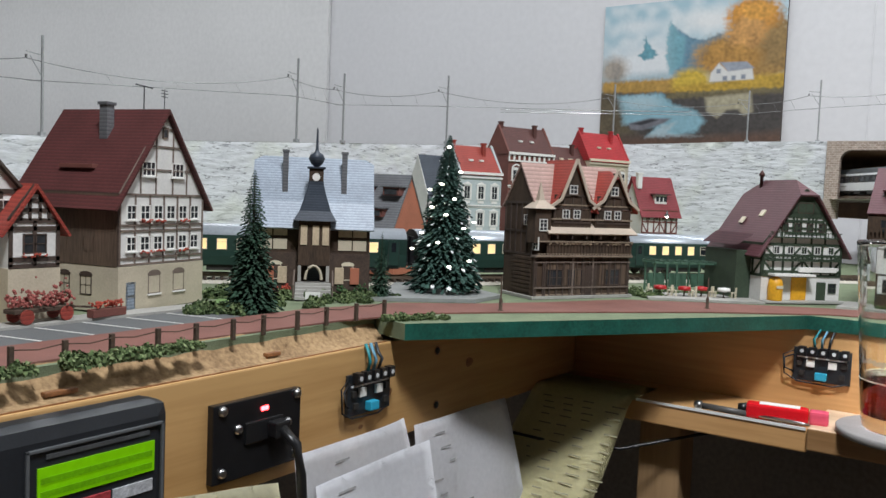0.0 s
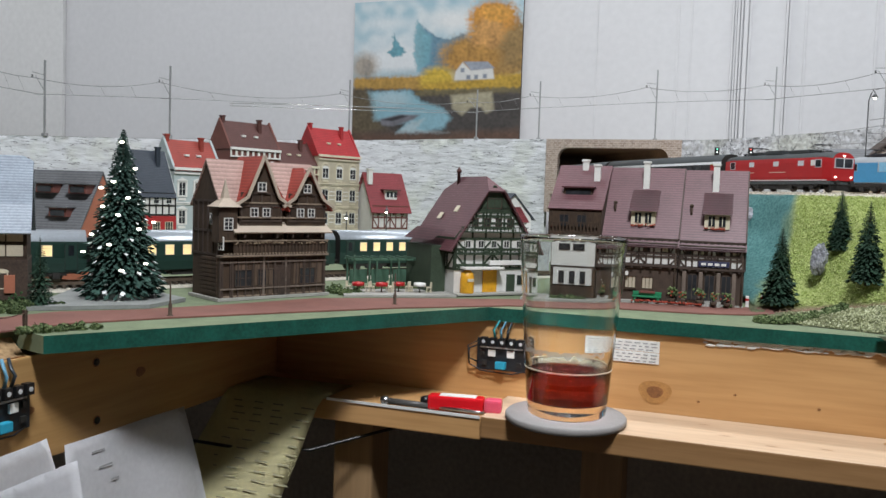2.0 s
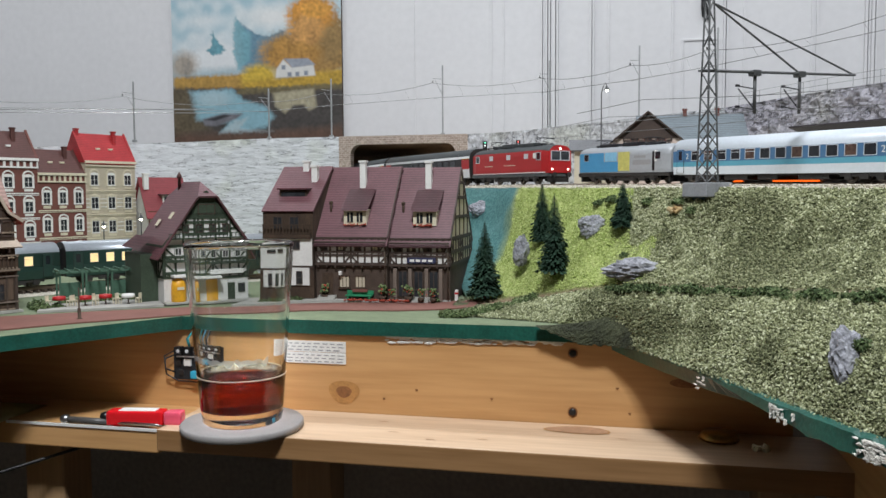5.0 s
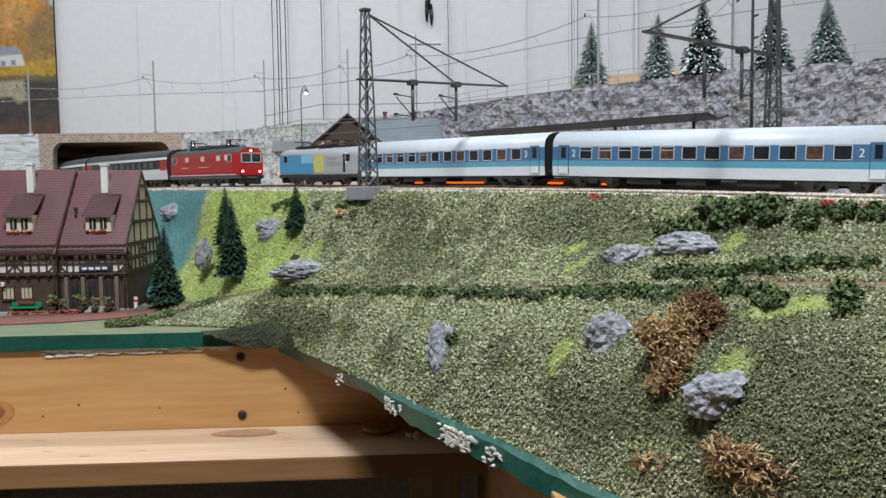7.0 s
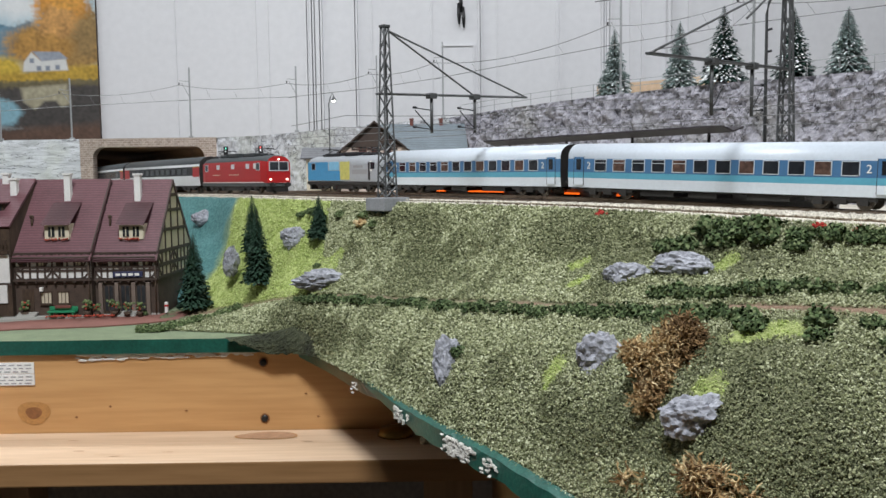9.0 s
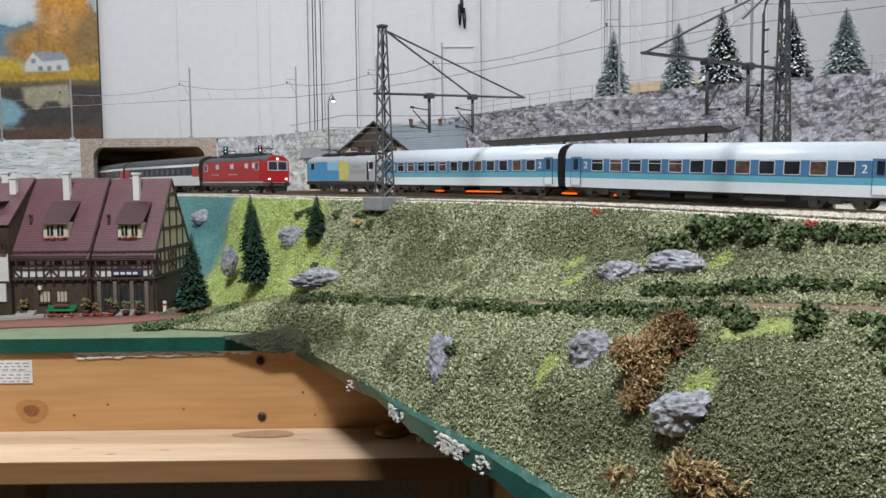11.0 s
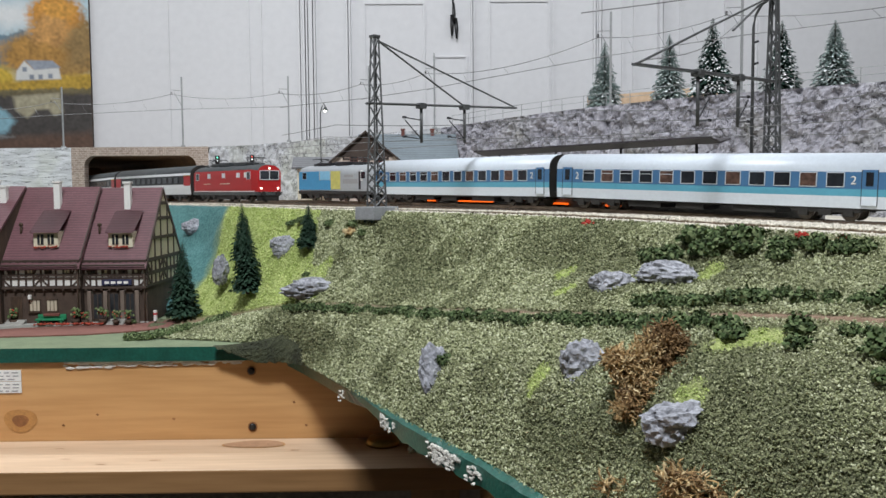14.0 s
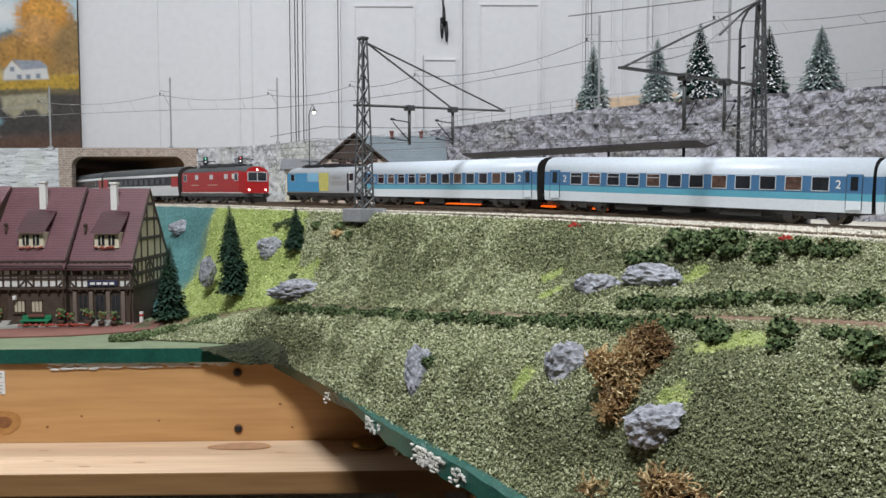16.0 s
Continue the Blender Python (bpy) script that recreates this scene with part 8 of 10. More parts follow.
def granules(name, label, n, seed, test, material, smin, smax, lift):
    rng = np.random.default_rng(seed)
    octa = np.array([(1, 0, 0), (-1, 0, 0), (0, 1, 0), (0, -1, 0), (0, 0, 1), (0, 0, -1)], float)
    tri = np.array([(0, 2, 4), (2, 1, 4), (1, 3, 4), (3, 0, 4), (2, 0, 5), (1, 2, 5), (3, 1, 5), (0, 3, 5)])
    lot = np.linalg.norm(np.cross(gv, gu), axis=2)[:-1, :-1] * np.linspace(0.9, 2.2, NI - 1)[:, None]
    lot[:int(0.12 * NI)] = lot[int(0.90 * NI):] = 0
    cell = rng.choice(lot.size, n * 6, p=(lot / lot.sum()).ravel())
    i, j = cell // (NJ - 1) + rng.uniform(0, 1, n * 6), cell % (NJ - 1) + rng.uniform(0, 1, n * 6)
    v = j / (NJ - 1)
    i0, j0 = np.minimum(i.astype(int), NI - 2), np.minimum(j.astype(int), NJ - 2)
    a, b = (i - i0)[:, None], (j - j0)[:, None]
    ok = ((v < 0.345) | (v > 0.495)) & test(painted[i0, j0], tone_and_shade[i0, j0] + rng.normal(0, 0.10, n * 6))
    keep = np.flatnonzero(ok)[:n]
    i0, j0, a, b = i0[keep], j0[keep], a[keep], b[keep]
    p = hill[i0, j0] * (1 - a) * (1 - b) + hill[i0 + 1, j0] * a * (1 - b) + hill[i0, j0 + 1] * (1 - a) * b + hill[i0 + 1, j0 + 1] * a * b
    m = len(keep)
    s = rng.uniform(smin, smax, m) * np.interp(i0 / (NI - 1), [0.45, 0.62, 0.76], [1.45, 1.15, 0.82])
    p = p + upward[i0, j0] * (rng.uniform(0.1, 1.0, m) ** 1.6 * lift)[:, None]
    q = octa[None] * rng.uniform(0.3, 1.35, (m, 1, 3))
    ang = rng.uniform(0, 6.283, (m, 3))
    for k, (r0, r1) in enumerate(((0, 1), (1, 2), (0, 2))):
        c, d = np.cos(ang[:, k])[:, None], np.sin(ang[:, k])[:, None]
        x0, x1 = q[:, :, r0].copy(), q[:, :, r1].copy()
        q[:, :, r0], q[:, :, r1] = c * x0 - d * x1, d * x0 + c * x1
    V = (q * s[:, None, None] + rng.normal(0, 0.2, (m, 6, 3)) * s[:, None, None] + p[:, None]).reshape(-1, 3)
    F = (tri[None] + (np.arange(m) * 6)[:, None, None]).reshape(-1, 3)
    me = bpy.data.meshes.new(name)
    me.from_pydata(V.tolist(), [], F.tolist())
    me.materials.append(material)
    return tagged(new(name, me), label, "turf", "", "stuff")


M["grain_olive"] = island_mat("olive_foam_grain", [(0.11, 0.125, 0.055), (0.26, 0.28, 0.145), (0.40, 0.42, 0.24), (0.60, 0.62, 0.42)])
M["grain_dark"] = island_mat("dark_olive_foam_grain", [(0.06, 0.07, 0.03), (0.15, 0.165, 0.078), (0.23, 0.245, 0.125), (0.37, 0.385, 0.23)])
M["grain_bright"] = island_mat("bright_foam_grain", [(0.26, 0.34, 0.08), (0.44, 0.53, 0.17), (0.62, 0.68, 0.30)])
granules("turf", "darker olive foam granules, at random and as shade in hollows", 85000, 4, lambda t, w: (w > 0.2) & (t[:, 1] < 0.35) & (t[:, 0] < 0.3), M["grain_dark"], 0.00036, 0.00078, 0.0015)
granules("turf", "olive green foam granules on the bank", 130000, 1, lambda t, w: (w <= 0.2) & (t[:, 1] < 0.35) & (t[:, 0] < 0.3), M["grain_olive"], 0.00036, 0.00078, 0.0015)
granules("turf", "bright green foam granules on the bank", 26000, 2, lambda t, w: (t[:, 1] >= 0.35) & (t[:, 0] < 0.3), M["grain_bright"], 0.00028, 0.00062, 0.0009)
# gravel along the ballast shoulder
rng = np.random.default_rng(8)
V, F = [], []
octa = np.array([(1, 0, 0), (-1, 0, 0), (0, 1, 0), (0, -1, 0), (0, 0, 1), (0, 0, -1)], float)
tri = [(0, 2, 4), (2, 1, 4), (1, 3, 4), (3, 0, 4), (2, 0, 5), (1, 2, 5), (3, 1, 5), (0, 3, 5)]
for i in range(9000):
    k = rng.uniform(0.1, 0.9) * (NI - 1)
    p = T_[int(k)]
    q = red_line.at(red_line.nearest(p[0], p[1]))
    f = rng.uniform(-0.02, 0.75)
    c = np.array([p[0] + (q.x - p[0]) * f, p[1] + (q.y - p[1]) * f, p[2] + 0.0008 + (0.0018 if f > 0.1 else 0.0) * (1 - f)])
    s = rng.uniform(0.0004, 0.0009)
    b = len(V)
    V.extend((octa * s * rng.uniform(0.6, 1.4, 3) + c).tolist())
    F.extend([(b + x, b + y, b + z) for x, y, z in tri])
me = bpy.data.meshes.new("gravel")
me.from_pydata(V, [], F)
me.materials.append(island_mat("pale_gravel_grain", [(0.36, 0.33, 0.27), (0.62, 0.58, 0.49), (0.75, 0.71, 0.62)]))
tagged(new("gravel", me), "pale loose gravel on the ballast shoulder", "gravel", "", "stuff")

# ---- things on and before the wooden frame ----
def glassy(name, col, ior=1.45, rough=0.0):
    m = bpy.data.materials.new(name)
    m.use_nodes = True
    b = m.node_tree.nodes["Principled BSDF"]
    b.inputs["Base Color"].default_value = (*col, 1)
    b.inputs["Transmission Weight"].default_value = 1.0
    b.inputs["Roughness"].default_value, b.inputs["IOR"].default_value = rough, ior
    return m


g = thing("beer_glass", "straight drinking glass a third full of dark red-brown beer", "drinking glass", pose(-0.0555, 0.653, 1.0520))
bm = bmesh.new()
outer = [(0.0, 0.0), (0.0265, 0.0), (0.0282, 0.0015), (0.0289, 0.006), (0.0297, 0.012), (0.0335, 0.06), (0.0384, 0.1255), (0.0389, 0.1280), (0.0386, 0.1292), (0.0377, 0.1297)]
inner = [(0.0368, 0.1290), (0.0363, 0.1260), (0.0317, 0.06), (0.0279, 0.014), (0.0255, 0.0105), (0.014, 0.009), (0.0, 0.0088)]
lathe(bm, outer + inner, 56)
body = part("glass", bm, glassy("clear_glass", (0.95, 0.97, 0.96), 1.5), g, smooth=True)
body.visible_shadow = False
bm = bmesh.new()
lathe(bm, [(0.0, 0.0086), (0.014, 0.0088), (0.0257, 0.0103), (0.0283, 0.0140), (0.0292, 0.0250), (0.0300, 0.0345), (0.0, 0.0345)], 48)
beer = part("beer", bm, glassy("dark_amber_beer", (0.21, 0.017, 0.008), 1.33), g, "dark red-brown beer", True)
beer.visible_shadow = False
bm = bmesh.new()
lathe(bm, [(0.0315, 0.0343), (0.03175, 0.0344), (0.0318, 0.0348), (0.0315, 0.0350)], 60)
for f in [f for f in bm.faces if len(f.verts) > 4]:
    bm.faces.remove(f)
rnd = random.Random(3)
for v in bm.verts:
    v.co.z += rnd.uniform(-0.0001, 0.0002)
part("foam_ring", bm, M["cream"], g)
# dried foam left on the inner wall of the glass
film = mat("dried_foam_film", (0.85, 0.84, 0.80), 0.6, 0, 0.05, 90, 500, 0.2)
film.node_tree.nodes["Principled BSDF"].inputs["Alpha"].default_value = 0.32
bm = bmesh.new()
rows = []
for k in range(61):
    a = radians(-150 + 120 * k / 60)
    top = 0.0500 + 0.0030 * noise.noise(Vector((k * 0.31, 1.0, 0))) + 0.0012 * noise.noise(Vector((k * 0.9, 5.0, 0)))
    low = 0.0465 + 0.0030 * noise.noise(Vector((k * 0.27, 9.0, 0)))
    if low > top - 0.0002:
        low = top - 0.0002
    rows.append([bm.verts.new((math.cos(a) * r, math.sin(a) * r, z)) for z in (low, (low + top) / 2, top) for r in (0.0297 + (z - 0.012) * 0.0792 + 0.0002,)])
for a, b in zip(rows, rows[1:]):
    for i in range(2):
        bm.faces.new((a[i], b[i], b[i + 1], a[i + 1]))
part("foam_film", bm, film, g, "dried white smear on the glass wall")
bm = bmesh.new()
lathe(bm, [(0.0, 0.0), (0.0425, 0.0), (0.0440, 0.0012), (0.0440, 0.0046), (0.0428, 0.0058), (0.0, 0.0058)], 64, (-0.056, 0.6535))
for v in bm.verts:
    v.co.z += 1.0461
tagged(part("coaster", bm, mat("grey_felt_coaster", (0.30, 0.285, 0.275), 0.9, 0, 0.08, 60, 900, 0.3), None, "round grey felt coaster under the beer glass", True), "", "coaster")

pen = thing("marker_pen", "chunky bright red marker pen with a pale label", "pen", look((-0.161, 0.6475, 1.0505), (-0.106, 0.6565, 1.0505)) @ pose(0, 0, 0, 0, 0, 0))
red = mat("translucent_red_plastic", (0.75, 0.012, 0.02), 0.25, 0, 0.05, 80, 400, 0, emit=(0.8, 0.01, 0.02), power=0.0)
bm = bmesh.new()
box(bm, (-0.0065, -0.0055, -0.043), (0.0065, 0.0055, 0.0), 0, 0.0022)
part("barrel", bm, red, pen)
bm = bmesh.new()
box(bm, (-0.0058, -0.005, -0.0565), (0.0058, 0.005, -0.0432), 0, 0.0022)
part("cap", bm, mat("pink_red_plastic", (0.80, 0.10, 0.17), 0.25, 0, 0.05, 80, 400, 0), pen)
bm = bmesh.new()
box(bm, (-0.0045, 0.0054, -0.037), (0.0045, 0.0058, -0.009))
part("label", bm, M["white"], pen)
bm = bmesh.new()
tube(bm, [(0, 0, 0), (0, 0, 0.006)], [0.0045, 0.003], 12)
part("collar", bm, M["black"], pen)
sd = thing("screwdriver", "small screwdriver with steel knob and dark shaft", "screwdriver", look((-0.199, 0.6435, 1.0478), (-0.118, 0.6445, 1.0468)))
steel = mat("brushed_steel", (0.5, 0.5, 0.5), 0.3, 1.0, 0.1, 90, 500, 0.05)
bm = bmesh.new()
tube(bm, [(0, 0, 0), (0, 0, -0.002), (0, 0, -0.005), (0, 0, -0.0065)], [0.0022, 0.0035, 0.0035, 0.002], 14)
part("knob", bm, steel, sd)
bm = bmesh.new()
tube(bm, [(0, 0, -0.0065), (0, 0, -0.04)], 0.0024, 12)
part("handle", bm, mat("dark_grey_grip", (0.09, 0.085, 0.08), 0.4, 0, 0.1, 90, 500, 0.1), sd)
bm = bmesh.new()
tube(bm, [(0, 0, -0.04), (0, 0, -0.078), (0, 0, -0.083)], [0.0016, 0.0013, 0.0005], 10)
part("shaft", bm, steel, sd)
# white strip that paints the highlight on the board's front edge
structure("shelf_edge_highlight", boxed((-0.245, 0.6400, 1.0432), (-0.1175, 0.6412, 1.0452)), M["white"], "painted white highlight along the darker shelf board's edge", "edging")


def screw(place, axis, r, material, label):
    ax = Vector(axis)
    root = thing("screw", label, "screw", Matrix.Translation(place), "screws in the frame")
    bm = bmesh.new()
    tube(bm, [ax * -0.002, ax * 0.0004], r * 1.35, 20)
    part("washer", bm, M["knot"], root)
    bm = bmesh.new()
    tube(bm, [ax * -0.001, ax * 0.0012, ax * 0.0018], [r, r, r * 0.6], 14)
    part("head", bm, material, root)


for x, z in ((0.178, 1.0985), (0.178, 1.0552)):
    screw((x, 0.7118, z), (0, -1, 0), 0.0027, M["black"], "black screw head sunk in the front beam")
for y, z in ((0.487, 1.091), (0.488, 1.052)):
    screw((-0.3352, y, z), (1, 0, 0), 0.0024, M["black"], "black screw head sunk in the town beam")


def knot(name, c, axis, ru, rv, material, label):
    """A flat knot in a board, a hair proud of it."""
    bm = bmesh.new()
    rnd = random.Random(int(abs(c[0]) * 9999))
    pts = []
    for k in range(28):
        a = 2 * math.pi * k / 28
        j = 1 + 0.06 * math.sin(3 * a + c[0] * 90)
        u, v = ru * j * math.cos(a), rv * j * math.sin(a)
        pts.append({"y": (c[0] + u, c[1], c[2] + v), "z": (c[0] + u, c[1] + v, c[2]), "x": (c[0], c[1] + u, c[2] + v)}[axis])
    bm.faces.new([bm.verts.new(p) for p in pts])
    structure(name, bm, material, label, "knot")


ring = mat("pine_knot_ring", (0.44, 0.22, 0.07), 0.5, 0, 0.15, 200, 900, 0.1)
knot("knot", (0.0015, 0.71155, 1.062), "y", 0.0125, 0.009, ring, "brownish ring round a pine knot")
knot("knot", (0.0015, 0.7113, 1.062), "y", 0.0062, 0.0045, M["knot"], "dark knot in the pine beam")
knot("knot", (0.183, 0.6955, 1.04630), "z", 0.0235, 0.0095, ring, "oval growth ring in the pale shelf")
knot("knot", (0.183, 0.6955, 1.04645), "z", 0.0222, 0.0085, M["knot_pale"], "large pale oval knot in the shelf")
knot("knot", (0.257, 0.7113, 1.08), "y", 0.010, 0.0035, M["knot"], "dark sloping knot in the shaded beam")
for x, z in ((0.219, 1.056), (0.060, 1.066), (0.118, 1.062), (0.034, 1.058), (0.21, 1.074)):
    knot("knot", (x, 0.71145, z), "y", 0.0011, 0.0008, M["knot"], "tiny dark knot in the beam")
for y, z, r in ((0.432, 1.071, 0.004), (0.53, 1.077, 0.005), (0.405, 1.053, 0.0022)):
    knot("knot", (-0.33475, y, z), "x", r, r * 0.7, M["knot"], "dark knot in the town beam")
for x, y in ((0.055, 0.665), (0.085, 0.652), (0.12, 0.66), (0.215, 0.68), (0.04, 0.69)):
    knot("knot", (x, y, 1.04632), "z", 0.004, 0.0006, M["knot_pale"], "short dark fleck in the shelf")
for y, w in ((0.20, 0.016), (0.33, 0.011)):
    structure("edge_chip", boxed((-0.3455, y, 1.1062), (-0.342, y + w, 1.1085), 0.0006), M["knot"], "dark torn patch in the cork edge", "chip")

# crown cap and a chip on the shaded shelf
bm = bmesh.new()
rings = lathe(bm, [(0.0130, 0.0), (0.0128, 0.0022), (0.0112, 0.0050), (0.0, 0.0056)], 42, (0.279, 0.694))
for i, v in enumerate(rings[0]):
    d = Vector((v.co.x - 0.279, v.co.y - 0.694, 0))
    v.co += d * (0.06 if i % 2 else -0.02)
for v in bm.verts:
    v.co.z += 1.0462
tagged(part("bottle_cap", bm, mat("brass_crown_cap", (0.42, 0.28, 0.10), 0.35, 0.8, 0.15, 150, 600, 0.1), None, "brass-coloured crown cap on the shaded shelf"), "", "bottle cap")
ob = tuft("paint_chip", "pale chip of filler lying on the shelf", "chip", M["cream"], 0.0045, 55, 12, 0.4, 0.5)
ob.matrix_world = Matrix.Translation((0.303, 0.672, 1.0470))

# white filler squeezed out under the fascia and along the bank
fill = mat("white_filler", (0.66, 0.64, 0.58), 0.8, 0, 0.12, 200, 900, 0.3)
bm = bmesh.new()
rnd = random.Random(12)
for i in range(230):
    f = rnd.random()
    x = 0.036 + 0.135 * f
    bmesh.ops.create_icosphere(bm, subdivisions=1, radius=rnd.uniform(0.0006, 0.0018), matrix=Matrix.Translation((x, 0.7112, 1.1075 - rnd.random() ** 2 * 0.006 * (1 - 0.5 * f))) @ Matrix.Diagonal((2.4, 0.45, 0.8, 1)))
structure("filler_seam", bm, fill, "rough white filler below the green fascia", "filler")
for i0, n, sp in ((0.57, 30, 0.007), (0.648, 70, 0.010), (0.668, 60, 0.012), (0.50, 8, 0.006), (0.70, 16, 0.006)):
    bm = bmesh.new()
    for i in range(n):
        k = min(NI - 2, int((i0 + rnd.gauss(0, sp * 0.7)) * (NI - 1)))
        p, d = Vector(E_[k].tolist()), (Vector(E_[k + 1].tolist()) - Vector(E_[k].tolist())).normalized()
        c = p + Vector((-0.0040, -0.0023, -0.0005 - rnd.random() ** 1.5 * 0.008))
        l, h = rnd.uniform(0.0008, 0.0026), rnd.uniform(0.0005, 0.0013)
        vs = [bm.verts.new(c + d * (l * math.cos(a) * rnd.uniform(0.6, 1.2)) + Vector((rnd.uniform(-0.0007, 0.0004), rnd.uniform(-0.0005, 0.0003), h * math.sin(a) * rnd.uniform(0.6, 1.3)))) for a in [2 * math.pi * q / 7 for q in range(7)]]
        top, low = bm.verts.new(c + Vector((-0.0006, -0.0004, 0))), bm.verts.new(c + Vector((0.0012, 0.0007, 0)))
        for q in range(7):
            bm.faces.new((vs[q], vs[(q + 1) % 7], top))
            bm.faces.new((vs[(q + 1) % 7], vs[q], low))
    tagged(structure("filler_blob", bm, fill, "white filler crumbs on the green board edge", "filler"), kind="stuff")

# stickers on the front beam
for z in (1.0925, 1.0835):
    st = thing("sticker", "small white paper label with handwriting on the beam", "label", pose(0, 0, 0), "labels on the beam")
    part("paper", boxed((-0.053, 0.7110, z), (0.0035, 0.7117, z + 0.0086)), M["white"], st)
    rnd = random.Random(int(z * 1e4))
    for r in range(3):
        x = -0.050
        while x < -0.002:
            l = rnd.uniform(0.002, 0.005)
            part("writing", boxed((x, 0.7107, z + 0.0012 + r * 0.0025), (x + l, 0.7111, z + 0.0019 + r * 0.0025)), M["letter_grey"], st)
            x += l + 0.0022


def circuit(label, m):
    """A small black decoder board on a wooden face: x along, z up, y into the wood."""
    root = thing("circuit_board", label, "circuit board", m, "decoder boards")
    part("board", boxed((0.0, -0.0035, 0.0), (0.042, -0.0015, 0.026), 0.0003), mat("black_circuit_board", (0.016, 0.02, 0.024), 0.45, 0, 0.25, 150, 700, 0.1) if "circuit" not in M else M["circuit"], root)
    for i in range(5):
        x = 0.004 + i * 0.0078
        part("terminal", boxed((x, -0.0085, 0.0205), (x + 0.0055, -0.0035, 0.0275), 0.0004), M["black"], root)
        bm = bmesh.new()
        tube(bm, [(x + 0.0028, -0.0088, 0.024), (x + 0.0028, -0.0083, 0.024)], 0.0015, 10)
        part("terminal_screw", bm, M["pane_frame"], root)
    for x, z in ((0.010, 0.0115), (0.026, 0.0115)):
        part("relay", boxed((x, -0.0055, z), (x + 0.006, -0.0035, z + 0.0055), 0.0002), M["white"], root)
    for x, z in ((0.003, 0.012), (0.0355, 0.013), (0.005, 0.004), (0.034, 0.004)):
        part("chip", boxed((x, -0.0052, z), (x + 0.004, -0.0035, z + 0.004), 0.0002), M["under"], root)
    part("wire_tray", boxed((0.003, -0.0045, 0.0182), (0.039, -0.0035, 0.0193)), M["pane_frame"], root)
    part("switch", boxed((0.017, -0.0085, 0.002), (0.0255, -0.0035, 0.0078), 0.0006), mat("sky_blue_plastic", (0.03, 0.35, 0.52), 0.35, 0, 0.05, 90, 400, 0.02), root)
    for k, (x, c) in enumerate(((0.016, (0.02, 0.25, 0.28)), (0.021, (0.12, 0.3, 0.42)), (0.026, (0.03, 0.04, 0.05)))):
        bm = bmesh.new()
        tube(bm, [(x, -0.006, 0.027), (x - 0.001 + 0.001 * k, -0.008, 0.034), (x + 0.002, -0.004, 0.0395 - k * 0.001), (x + 0.003, -0.0008, 0.043)], 0.0011, 6)
        part("wire", bm, mat("wire_insulation_%s" % "abc"[k] + label[:3], c, 0.4, 0, 0.05, 90, 400, 0), root)
    bm = bmesh.new()
    tube(bm, [(0.001, -0.003, 0.020), (-0.006, -0.006, 0.017), (-0.0055, -0.007, 0.009), (0.001, -0.004, 0.006)], 0.0007, 6)
    tube(bm, [(0.002, -0.003, 0.024), (-0.0075, -0.005, 0.019), (-0.006, -0.005, 0.004), (0.004, -0.004, -0.001), (0.03, -0.004, -0.002), (0.040, -0.003, 0.001)], 0.0006, 6)
    part("loose_wire", bm, M["panto"], root)


circuit("black decoder board with blue switch on the front beam", pose(-0.1425, 0.7118, 1.0665))
circuit("black decoder board with blue switch on the town beam", pose(-0.3350, 0.3875, 1.0625, 0, 0, 90))

# socket plate on the left beam
pl = thing("socket_plate", "black socket plate with steel screws and red light", "socket", pose(-0.335, 0.283, 1.0475, 0, 0, 90))
part("plate", boxed((0.0, -0.0045, 0.0), (0.063, 0.0, 0.0415), 0.0006), mat("satin_black_plate", (0.01, 0.01, 0.011), 0.3, 0, 0.2, 60, 400, 0.03), pl)
for x, z in ((0.006, 0.038), (0.0595, 0.0385), (0.006, 0.0055), (0.0595, 0.0045), (0.0165, 0.0265), (0.0525, 0.0235)):
    bm = bmesh.new()
    tube(bm, [(x, -0.0042, z), (x, -0.0058, z), (x, -0.0066, z)], [0.0029, 0.0026, 0.0012], 16)
    part("screw", bm, steel, pl)
part("socket", boxed((0.021, -0.0062, 0.0175), (0.048, -0.0044, 0.0290), 0.0006), M["black"], pl)
part("indicator_light", boxed((0.0325, -0.0054, 0.0335), (0.0375, -0.0044, 0.0358), 0.0004), mat("red_indicator", (1, 0.1, 0.1), 0.3, 0, 0, 10, 10, 0, emit=(1.0, 0.05, 0.06), power=14), pl)
part("plug", boxed((0.036, -0.013, 0.0185), (0.047, -0.006, 0.0275), 0.0012), M["black"], pl)
bm = bmesh.new()
tube(bm, [(0.0415, -0.012, 0.0235), (0.0435, -0.021, 0.016), (0.0455, -0.023, 0.0), (0.0475, -0.024, -0.03), (0.05, -0.025, -0.08)], 0.0028, 10)
part("cable", bm, M["black"], pl)

# hand controller with green display
hc = thing("hand_controller", "black hand-held controller with lit green display", "controller", pose(-0.3345, 0.1315, 0.996, 0, 0, 90))
bm = bmesh.new()
box(bm, (0.0, -0.022, 0.0), (0.1115, -0.001, 0.108), 0, 0.007)
part("case", bm, mat("charcoal_plastic_case", (0.018, 0.02, 0.024), 0.38, 0, 0.15, 60, 900, 0.06), hc)
bm = bmesh.new()
for a, b in (((0.0435, 0.0), (0.045, 0.0985)), ((0.106, 0.0), (0.1075, 0.0985)), ((0.0435, 0.097), (0.1075, 0.0985))):
    box(bm, (a[0], -0.0232, a[1]), (b[0], -0.0218, b[1]), 0, 0.0004)
part("bezel", bm, mat("grey_bezel", (0.10, 0.105, 0.11), 0.35, 0, 0.1, 60, 400, 0.02), hc)
